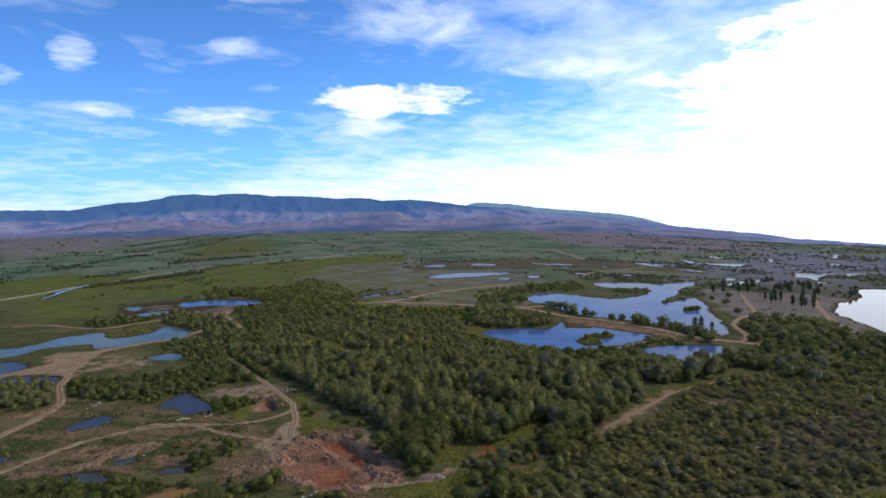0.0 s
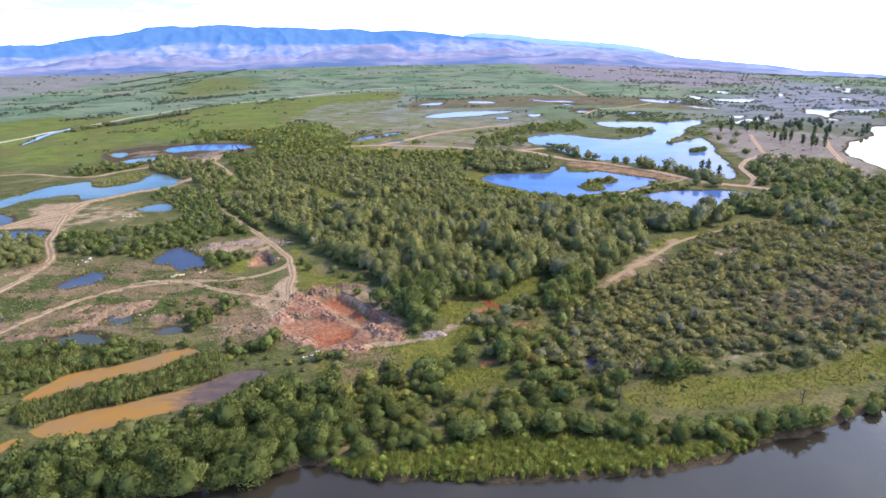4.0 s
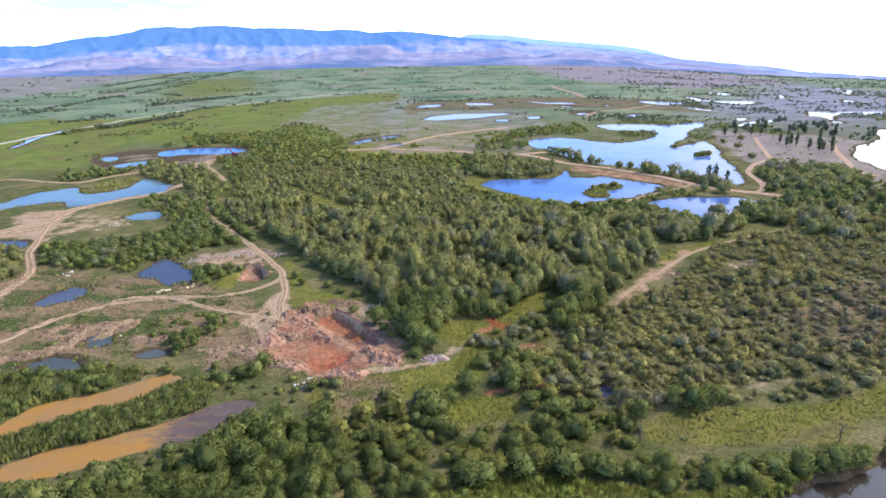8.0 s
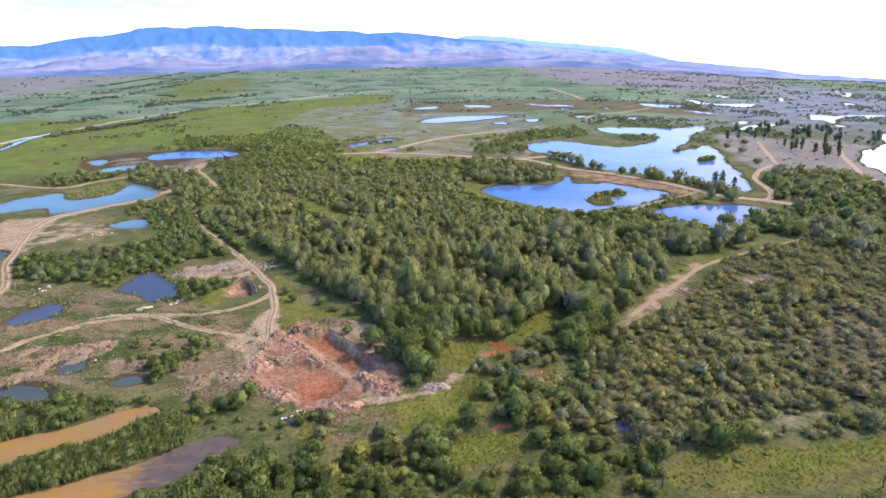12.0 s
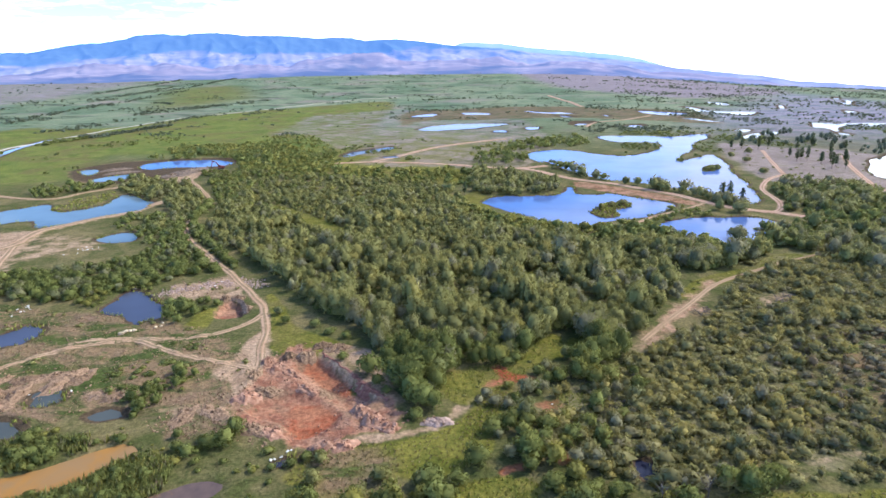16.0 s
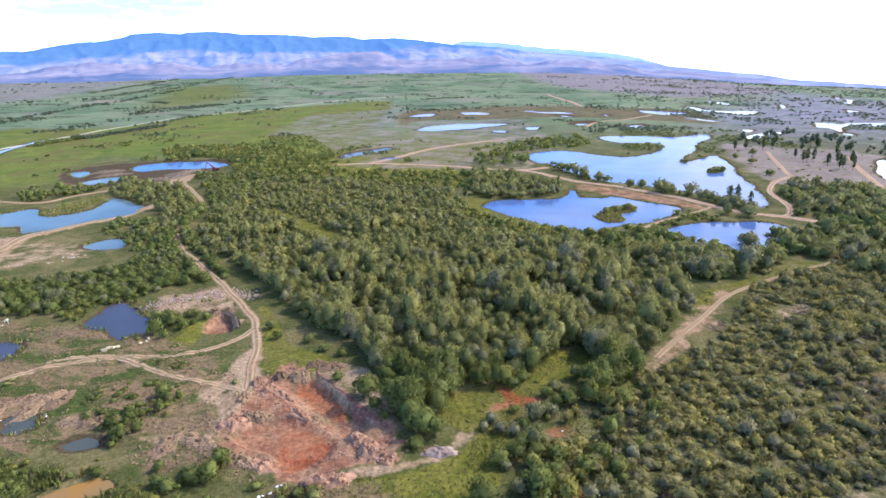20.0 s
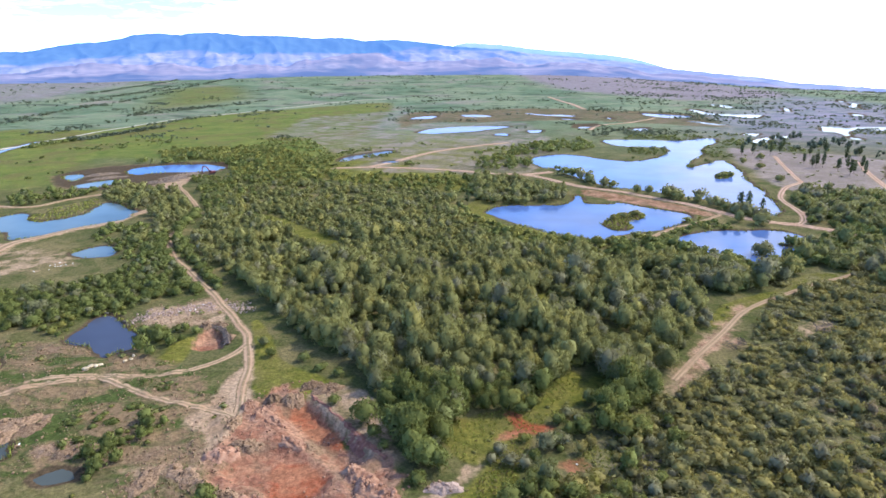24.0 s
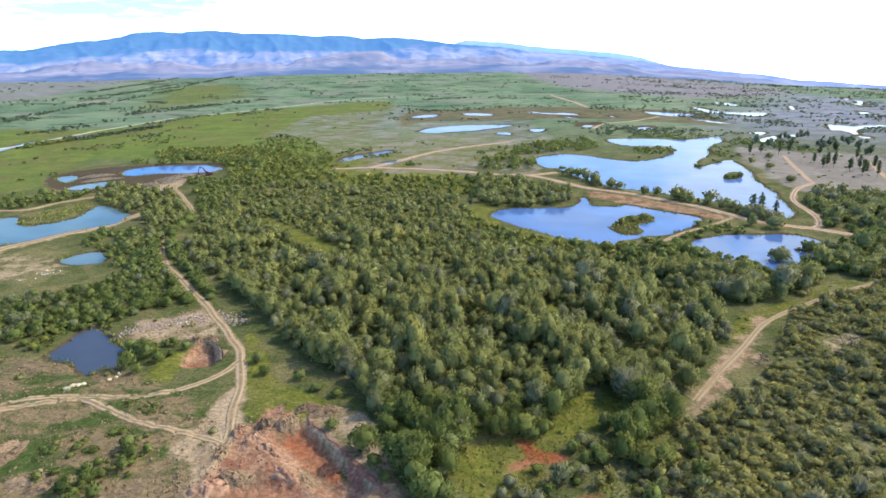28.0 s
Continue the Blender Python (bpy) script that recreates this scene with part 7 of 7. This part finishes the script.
def pale_rubble():
    """Broken pale stone tipped in a band beside the track."""
    g = np.random.default_rng(950)
    t = g.uniform(0, 1, 520)
    x, y = -89 + 31 * t + g.normal(0, 1.0, 520), 206 + 9.5 * np.sin(t * 2.4) + g.normal(0, 2.0, 520)
    ok = ~blocked(x, y, (), 0.2)
    x, y = x[ok], y[ok]
    z, s = ground_height(x, y), g.uniform(0.25, 0.8, len(x)) * g.uniform(0.6, 1.3, len(x))
    base = lump_mesh("stone", 77, M_LILAC, 0.4, 0.7, 1)
    bv = np.array([v.co for v in base.vertices])
    bf = np.array([tuple(p.vertices) for p in base.polygons])
    a = g.uniform(0, 6.28, len(x))[:, None]
    X = (bv[None, :, 0] * np.cos(a) - bv[None, :, 1] * np.sin(a)) * s[:, None] + x[:, None]
    Y = (bv[None, :, 0] * np.sin(a) + bv[None, :, 1] * np.cos(a)) * s[:, None] + y[:, None]
    Z = bv[None, :, 2] * s[:, None] + (z + 0.1 * s)[:, None]
    F = (bf[None] + (np.arange(len(x)) * len(bv))[:, None, None]).reshape(-1, 3)
    tagged(new("rubble", mesh_from("rubble", np.stack([X, Y, Z], -1).reshape(-1, 3), F, M_LILAC)), "pale broken stone rubble tipped beside the track", "rubble", kind="stuff")


pale_rubble()


# ---- reeds and tufts ----
def blades(name, pts, height, width, count, mat, label, category, seed, tint):
    """Clumps of upright blades that lean apart."""
    g = np.random.default_rng(seed)
    pts = np.asarray(pts)
    n = len(pts)
    z = ground_height(pts[:, 0], pts[:, 1])
    k = count
    a = g.uniform(0, 2 * np.pi, (n, k))
    off = np.abs(g.normal(0, 0.30, (n, k))) * height
    bx, by = pts[:, 0][:, None] + off * np.cos(a), pts[:, 1][:, None] + off * np.sin(a)
    h = height * g.uniform(0.6, 1.25, (n, k))
    lean = g.uniform(0.05, 0.5, (n, k)) * h
    tx, ty = bx + lean * np.cos(a), by + lean * np.sin(a)
    f = g.uniform(0, np.pi, (n, k))
    wx, wy = np.cos(f) * width, np.sin(f) * width
    zz = np.repeat(z[:, None], k, 1)
    V = np.stack([np.stack([bx - wx, by - wy, zz - 0.1], -1), np.stack([bx + wx, by + wy, zz - 0.1], -1), np.stack([tx, ty, zz + h], -1)], 2).reshape(-1, 3)
    N = np.stack([np.cos(a) * 0.5, np.sin(a) * 0.5, np.full_like(a, 0.8)], -1)
    N = np.repeat(N[:, :, None, :], 3, 2).reshape(-1, 3)
    T = np.repeat(np.clip(tint + 0.25 * g.normal(size=n), 0, 1), k * 3)
    me = mesh_from(name, V, np.arange(len(V)).reshape(-1, 3), mat, (("tint", T),), True, N)
    tagged(new(name, me), label, category, kind="stuff")


def strewn(nm, gap, seed, thin=0.0, clump=12.0, zones=()):
    return scatter(ZONES[nm], gap, seed, thin, clump, zones, 0.4)


blades("reeds", strewn("reeds", 0.72, 601, -0.9), 0.95, 0.075, 22, M_REED, "tall bright green reed bed along the river bank", "reeds", 1, 0.7)


blades("meadow_grass", np.vstack([strewn("lawn_d", 0.85, 602, -0.1, 11.0, ("bare_m",)), strewn("lawn_c", 0.8, 604, -0.9), strewn("lawn_g", 1.0, 605, -0.4, 7.0), strewn("lawn_h", 0.8, 606, -0.9), strewn("sedge", 0.6, 607, -0.9)]), 0.32, 0.09, 9, M_REED, "yellow-green grass of the riverside meadow and glades", "grass", 5, 0.5)


def within(poly, gap, seed):
    """Points spread over an island or a spit."""
    g = np.random.default_rng(seed)
    lo, hi = poly.min(0), poly.max(0)
    p = g.uniform(lo, hi, (int(np.prod(hi - lo) / gap ** 2) + 4, 2))
    return p[signed(p[:, 0], p[:, 1], poly) > -0.3]


blades("reeds", np.vstack([within(p, q, 620 + i) for i, (p, q) in enumerate(zip(ISLANDS, (1.2, 1.3, 1.8)))]), 0.7, 0.2, 9, M_REED, "yellow-green reeds and grass on islets in the ponds", "reeds", 2, 0.72)


def shore_reeds():
    g = np.random.default_rng(640)
    out = []
    for poly, mat, _, _ in WATERS[:16]:
        d = np.concatenate([[0], np.cumsum(np.hypot(*np.diff(np.vstack([poly, poly[:1]]), axis=0).T))])
        q = np.arange(0, d[-1], 0.8)
        c = np.vstack([poly, poly[:1]])
        x, y = np.interp(q, d, c[:, 0]), np.interp(q, d, c[:, 1])
        keep = waves(x, y, 641, 22, 3) + g.normal(0, 0.2, len(x)) > 0.05
        x, y = x[keep] + g.normal(0, 0.6, keep.sum()), y[keep] + g.normal(0, 0.6, keep.sum())
        out.append(np.stack([x, y], -1))
    return np.vstack(out)


blades("reeds", shore_reeds(), 0.9, 0.12, 7, M_REED, "patchy reeds along the pond shores", "reeds", 3, 0.55)


blades("pool_reeds", np.vstack([scatter(WOODS["hedge_a"], 0.62, 610, -0.8, 12, (), 0.3), scatter(WOODS["hedge_b"], 0.80, 611, -0.3, 14, (), 0.3)]), 1.35, 0.24, 8, M_BUSH, "dense upright green reeds and willow shoots between the pools", "reeds", 4, 0.5)


def tufts():
    rows = []
    g = np.random.default_rng(660)
    for nm, gap, thin, size, tint in (("waste", 3.0, 0.7, 1.0, (0.35, 0.7)), ("lawn_d", 3.0, 0.55, 0.5, (0.5, 1.0)), ("lawn_d", 4.4, 0.55, 1.0, (0.3, 0.8)), ("lawn_g", 2.4, 0.1, 0.6, (0.4, 0.95)), ("lawn_h", 1.8, -0.2, 0.6, (0.5, 0.95)), ("lawn_e", 3.6, 0.3, 0.8, (0.3, 0.8)),
                                      ("steppe", 9.0, 0.2, 1.2, (0.2, 0.5)), ("rubble_c", 3.0, 0.2, 0.9, (0.3, 0.7))):
        p = strewn(nm, gap, 661 + len(rows), thin, 16.0, ("pit", "pit_small"))
        for x, y in p:
            k = size * g.uniform(0.5, 1.7)
            rows.append((x, y, 1.7 * k, 0.6 * k, g.uniform(*tint), 1))
    join_plants("tufts", rows, K_TUFT, "low shrubs and grass tufts over rough ground", M_LEAF, "grass")


def reed_bed():
    g = np.random.default_rng(690)
    rows = [(x, y, g.uniform(1.0, 2.6), g.uniform(0.6, 1.5), g.uniform(0.25, 0.95), 1) for x, y in strewn("reeds", 1.7, 691, -0.3)]
    join_plants("reed_bed", rows, K_BUSH, "soft bright green sedge and young willow along the water", M_REED, "reeds")


K_TUFT = [crown(420 + i, 30, 0.15, 3, 0.8, 6, 1.0, 1.2) for i in range(6)]
tufts()
reed_bed()


def straw():
    p = np.vstack([strewn("waste", 1.05, 680, 0.1, 14.0, ("pit",)), strewn("rubble_l", 1.6, 681, 0.2), strewn("lawn_d", 1.25, 682, -0.1), strewn("lawn_b", 1.2, 683, 0.0), strewn("lawn_tan", 1.4, 684, 0.0)])
    blades("dry_grass", p, 0.36, 0.08, 7, M_STRAW, "straw-coloured dry grass on waste ground", "grass", 4, 0.5)


M_STRAW = foliage_material("dry_straw", (0.17, 0.135, 0.070), (0.30, 0.245, 0.135), (0.32, 0.28, 0.15), (0.22, 0.19, 0.13))
straw()


# ---- standing alone ----
def lone(kind, x, y, w, h, tint, seed, label, name, mat=None, trunk=0.62, rad=0.03):
    V, Q, N = kind
    root = new(name)
    root.matrix_world = Matrix.LocRotScale((x, y, level(x, y)), Euler((0, 0, seed * 1.7)), (w, w, h))
    tagged(root, label, name.split("_")[-1], "")
    part("trunk", trunk_mesh("trunk", seed, trunk, rad, 6, 0.22, M_BARK), None, root)
    part("crown", mesh_from("crown", V, Q, mat or M_LEAF, (("tint", np.full(len(V), tint)),), True, N), None, root)
    return root


PINES = [pine_crown(700 + i, 170, 0.075) for i in range(4)]
for _i, (_x, _y) in enumerate([(253, 460), (249.2, 444.2), (253.1, 446.2), (256, 443.7), (257.7, 430.8), (267.7, 436.4), (253.8, 413.3), (260.9, 420.5), (276.8, 435.7), (259.8, 409.1), (280, 497), (303.2, 515.8), (262.7, 507), (252.5, 502), (242.5, 508.7), (231.3, 503.7), (288.7, 469.6), (316, 494.1), (282.1, 536.9), (143.9, 323.4), (147.5, 318), (142.3, 327.9)]):
    lone(PINES[_i % 4], _x, _y, 6.0 + (_i * 37 % 10) * 0.18, 7.5 + (_i * 53 % 10) * 0.35, 0.2 + (_i * 29 % 10) * 0.06, 710 + _i, "dark green pine with a bare lower trunk on the dry steppe" if _i < 19 else "dark pine on the lake embankment", "pine_tree", M_PINE, 0.85, 0.022)
K_LONE = [crown(740 + i, 520, 0.056, 6, 0.95, 11, 0.6, 0.55) for i in range(4)]
for _i, (_x, _y) in enumerate([(201.3, 398.7), (214.4, 444.5), (236.5, 486.6), (214.4, 467.7), (106, 368.6), (112.3, 366.9)]):
    lone(K_LONE[_i % 4], _x, _y, 6.5 - _i * 0.3, 4.2 + (_i > 3) * 1.2, 0.3, 750 + _i, "round dark green bush standing alone on open ground", "bush")
lone(K_LONE[2], 137.7, 300.3, 9.0, 5.6, 0.24, 764, "broad dark round willow between the pond and the dirt road", "tree")
lone(K_LONE[3], 130.6, 305.2, 4.6, 6.2, 0.26, 765, "slender dark tree on the pond bank", "tree")
lone(K_LONE[1], 116.5, 259, 8.0, 6.6, 0.22, 760, "dense dark willow standing in the pond", "tree")
lone(PINES[2], 12.5, 344.1, 5.5, 7.5, 0.3, 761, "dark slender spruce above the thicket", "spruce_tree", M_PINE, 0.9, 0.022)
for _i, (_x, _y) in enumerate([(-58.4, 95), (12.3, 124), (-5.9, 116.6), (-12.9, 118.3), (-24.2, 117.8), (-16.2, 114.4), (-23.7, 123.1)]):
    lone(K_LONE[_i % 4], _x, _y, 4.6 - _i * 0.25, 3.4 - _i * 0.2, 0.3 + 0.05 * _i, 770 + _i, "rounded grey-green bush at the edge of the riverside meadow", "bush")
for _i, (_x, _y) in enumerate([(171.9, 413.1), (176.1, 414.7), (180.3, 416.3), (76.7, 311.8), (82.5, 314.4), (88.8, 318.1), (171.1, 520.6), (179.8, 526.1), (164.6, 527.3), (160.1, 540.6)]):
    lone(K_LONE[_i % 4], _x, _y, 5.0 - 0.2 * (_i % 5), 2.8 + 0.2 * (_i % 3), 0.35 if _i not in (3, 4, 5) else 0.8, 780 + _i, "low green bush on a grassy spit in the water", "bush")


for _i, (_x, _y) in enumerate([(-47.6, 189.1), (-35.8, 180.8), (-26.4, 173.4), (-31.0, 176.0), (-44.2, 183.4), (-25.6, 161.5)]):
    lone(K_LONE[_i % 4], _x, _y, 3.4 - 0.25 * (_i % 3), 2.4 - 0.2 * (_i % 4), 0.2 + 0.06 * _i, 800 + _i, "small grey-green bush on the grass at the edge of the wood", "bush", M_BUSH)


def shrubs(rows, label, mat, group):
    """Shrubs that stand apart: x, y, width, height, tint."""
    for i, (x, y, w, h, t) in enumerate(rows):
        tagged(lone(K_LONE[i % 4], x, y, w, h, t, 830 + int(7 * x + 3 * y) % 97, label, "bush", mat), group=group)


shrubs([(7.1, 144.4, 3.2, 2.0, 0.14), (8.6, 141.2, 3.6, 2.2, 0.10), (11.2, 140.2, 3.2, 2.0, 0.12), (5.4, 141.9, 2.8, 1.7, 0.11), (16.3, 146.1, 3.4, 2.3, 0.16), (19.1, 146.4, 3.6, 2.6, 0.14), (33.5, 161.2, 4.2, 2.8, 0.09), (37.0, 162.3, 4.0, 2.6, 0.10), (30.6, 158.4, 3.6, 2.4, 0.18), (21.6, 155.2, 3.4, 2.3, 0.20), (34.8, 145.4, 3.6, 2.4, 0.12), (23.5, 152.6, 4.0, 2.6, 0.22), (21.1, 122.0, 3.8, 2.8, 0.12), (24.4, 121.9, 3.8, 3.0, 0.14), (9.7, 123.9, 3.2, 2.6, 0.18), (30.8, 132.0, 3.6, 3.0, 0.12)], "grey-leaved willow shrub in the gully", M_LEAF, "shrubs in the gully")
shrubs([(7.4, 131.6, 5.2, 3.0, 0.62), (12.0, 136.1, 3.6, 2.2, 0.75), (14.4, 134.0, 4.2, 2.4, 0.66), (29.0, 139.0, 4.4, 4.2, 0.60), (25.8, 132.4, 4.2, 3.0, 0.70), (34.1, 148.5, 5.4, 4.6, 0.66), (39.6, 146.3, 4.4, 3.2, 0.62), (13.0, 130.4, 4.6, 2.6, 0.72), (18.0, 132.2, 4.8, 3.0, 0.64), (12.2, 147.6, 2.6, 1.6, 0.7), (21.8, 128.6, 4.6, 3.2, 0.6), (27.0, 128.0, 4.4, 3.4, 0.55), (-4.6, 117.0, 6.4, 3.6, 0.40), (0.2, 117.0, 4.0, 2.6, 0.45), (3.9, 122.3, 5.8, 3.8, 0.34), (16.5, 127.9, 4.2, 3.0, 0.5), (15.6, 115.4, 4.6, 3.2, 0.44), (20.1, 111.9, 5.0, 3.8, 0.5)], "rounded green willow bush beside the muddy gully", M_BUSH, "shrubs in the gully")
shrubs([(18.8, 95.2, 7.2, 4.2, 0.52), (11.6, 95.2, 6.4, 4.0, 0.42), (5.0, 93.9, 5.6, 3.6, 0.48), (25.2, 94.8, 6.0, 3.4, 0.56), (29.6, 94.4, 4.6, 2.8, 0.5), (63.8, 95.6, 6.4, 4.2, 0.44), (68.0, 96.6, 4.6, 3.4, 0.4), (52.6, 94.6, 4.8, 3.0, 0.5), (47.1, 93.4, 4.4, 2.6, 0.46), (43.6, 94.6, 4.2, 2.6, 0.3), (58.4, 95.9, 4.8, 3.0, 0.5)], "rounded willow bush on the grassy river bank", M_BUSH, "bushes on the river bank")
shrubs([(-18.6, 155.0, 6.6, 5.0, 0.34), (-11.6, 150.6, 7.4, 6.4, 0.40), (-6.4, 141.6, 6.6, 5.6, 0.36), (-8.8, 144.8, 6.2, 5.6, 0.42), (-3.9, 140.4, 4.8, 4.2, 0.38), (-3.0, 152.6, 6.0, 5.4, 0.24)], "dense dark green willow at the corner of the wood", M_BUSH, "willows by the pit")
shrubs([(-16.2, 150.2, 3.8, 2.4, 0.34), (-14.0, 146.2, 2.6, 1.8, 0.28), (-7.6, 136.2, 3.6, 2.4, 0.42), (-42.6, 129.4, 4.8, 3.4, 0.62), (-41.6, 132.6, 4.4, 3.6, 0.6), (-45.4, 128.6, 3.8, 2.6, 0.56)], "round green bush beside the clay pit", M_BUSH, "bushes by the pit")
shrubs([(-26.6, 124.4, 2.8, 1.4, 0.5), (-24.4, 125.0, 2.4, 1.2, 0.62), (-29.0, 122.6, 2.6, 1.3, 0.56), (-33.8, 126.4, 2.6, 1.2, 0.7)], "low green weeds beside a dark patch below the pit", M_BUSH, "weeds by the puddle")
shrubs([(47.4, 113.6, 5.4, 5.2, 0.30), (44.6, 115.4, 4.4, 4.0, 0.36), (50.6, 114.8, 4.6, 4.4, 0.34), (53.4, 116.4, 3.8, 3.0, 0.4)], "dark willow at the edge of the riverside meadow", M_BUSH, "willows by the meadow")
shrubs([(-114.6, 305.0, 6.4, 4.2, 0.40), (-113.0, 297.6, 6.0, 4.0, 0.44), (-115.0, 312.4, 6.6, 4.4, 0.36), (-115.4, 321.7, 6.4, 4.4, 0.42), (-118.4, 331.6, 5.6, 3.8, 0.46), (-104.6, 266.4, 4.6, 3.0, 0.34), (-112.4, 282.4, 5.2, 3.4, 0.5), (-99.4, 256.8, 4.4, 2.8, 0.42)], "green willow bush that half hides the dirt track", M_BUSH, "bushes along the track")


def brush_pile(x, y, size, seed):
    """Cut and withered branches heaped on the ground."""
    g = np.random.default_rng(seed)
    root = new("brush_pile")
    root.location = (x, y, level(x, y))
    tagged(root, "heap of withered grey-brown branches on bare soil", "brushwood", "brush piles in the scrub")
    for i in range(9):
        a, r = g.uniform(0, 6.28), size * math.sqrt(g.uniform(0, 1)) * 0.7
        ob = part("branch", trunk_mesh("branch", seed * 10 + i, size * g.uniform(0.9, 1.5), 0.06, 10, size * 0.35, M_DEAD), None, root)
        ob.matrix_basis = Matrix.LocRotScale((r * math.cos(a), r * math.sin(a), 0.15 + 0.3 * g.uniform(0, 1)), Euler((g.uniform(1.0, 1.5), 0, g.uniform(0, 6.28))), (1, 1, 1))


for _i, (_x, _y, _s) in enumerate([(69.5, 184.4, 2.2), (72.6, 186.0, 1.8), (96.4, 192.4, 2.4), (99.6, 194.6, 2.2), (101.6, 191.6, 1.8), (33.4, 141.4, 1.6), (32.4, 138.6, 1.5)]):
    brush_pile(_x, _y, _s, 860 + _i)


def dead_tree(x, y, h, seed):
    root = new("dead_tree")
    root.location = (x, y, level(x, y))
    tagged(root, "bare grey dead tree with broken limbs in the meadow", "tree")
    part("trunk", trunk_mesh("trunk", seed, h, 0.11, 16, h * 0.42, M_DEAD), None, root)


for _i, (_x, _y) in enumerate([(33.6, 103.6), (68.4, 102.2), (32, 111.1), (40, 112.6)]):
    dead_tree(_x, _y, 3.0 + _i * 0.4, 790 + _i)


# ---- excavator by the flooded digging ----
def excavator(x, y, turn):
    root = new("excavator")
    root.matrix_world = pose(x, y, level(x, y), 0, 0, turn)
    tagged(root, "faded red tracked excavator with its boom raised beside the pond", "excavator")
    for sy in (-1.15, 1.15):
        bm = bmesh.new()
        add_box(bm, (0, sy, 0.45), (4.0, 0.6, 0.86), None, 0.28)
        tr = part("crawler_track", bm, M_STEEL, root, "dark steel crawler track")
        for i in range(5):
            wb = bmesh.new()
            bmesh.ops.create_cone(wb, cap_ends=True, segments=14, radius1=0.24, radius2=0.24, depth=0.68)
            bmesh.ops.rotate(wb, verts=wb.verts, cent=(0, 0, 0), matrix=Matrix.Rotation(radians(90), 3, "X"))
            bmesh.ops.translate(wb, verts=wb.verts, vec=(-1.4 + 0.7 * i, sy, 0.38))
            part("roller", wb, M_STEEL, tr)
    bm = bmesh.new()
    add_box(bm, (0, 0, 0.62), (2.6, 1.9, 0.4), None, 0.05)
    part("undercarriage", bm, M_STEEL, root, "dark steel undercarriage")
    bm = bmesh.new()
    add_box(bm, (-0.7, 0.1, 1.55), (3.4, 2.6, 1.15), None, 0.10)
    add_box(bm, (-0.9, -0.2, 2.2), (2.4, 1.6, 0.25), None, 0.08)
    part("body", bm, M_ORANGEPAINT, root)
    bm = bmesh.new()
    add_box(bm, (-2.45, 0.1, 1.55), (0.7, 2.6, 1.2), None, 0.22)
    part("counterweight", bm, M_STEEL, root, "dark rounded counterweight")
    bm = bmesh.new()
    add_box(bm, (0.75, 0.85, 2.0), (1.5, 1.0, 1.75), None, 0.12)
    cab = part("cab", bm, M_ORANGEPAINT, root)
    for c, s in (((1.52, 0.85, 2.3), (0.03, 0.8, 0.9)), ((0.75, 1.37, 2.3), (1.1, 0.03, 0.85)), ((0.75, 0.33, 2.3), (1.1, 0.03, 0.85))):
        bm = bmesh.new()
        add_box(bm, c, s, None, 0.01)
        part("window", bm, M_GLASS, cab, "dark cab window")
    bm = bmesh.new()
    beam(bm, (0.9, -0.35, 1.7), (3.0, -0.35, 4.9), 0.45, 0.6)
    beam(bm, (2.9, -0.35, 4.8), (5.6, -0.35, 5.2), 0.42, 0.5)
    part("boom", bm, M_ORANGEPAINT, root)
    bm = bmesh.new()
    beam(bm, (5.4, -0.35, 5.5), (6.3, -0.35, 1.9), 0.36, 0.42)
    part("arm", bm, M_ORANGEPAINT, root)
    for a, b in (((1.3, -0.35, 1.5), (2.9, -0.35, 3.9)), ((3.4, -0.35, 5.3), (5.3, -0.35, 5.8))):
        bm = bmesh.new()
        beam(bm, a, b, 0.16, 0.16, 0.05)
        part("hydraulic_ram", bm, M_STEEL, root, "dark steel hydraulic ram")
    bm = bmesh.new()
    add_box(bm, (6.0, -0.35, 1.2), (1.0, 1.1, 0.9), Matrix.Rotation(radians(25), 4, "Y"), 0.25)
    bk = part("bucket", bm, M_STEEL, root, "worn steel bucket")
    for i in range(4):
        tb = bmesh.new()
        add_box(tb, (5.55, -0.78 + 0.29 * i, 0.72), (0.35, 0.1, 0.1), Matrix.Rotation(radians(25), 4, "Y"), 0.02)
        part("tooth", tb, M_STEEL, bk)


excavator(-150.5, 443.5, 186)
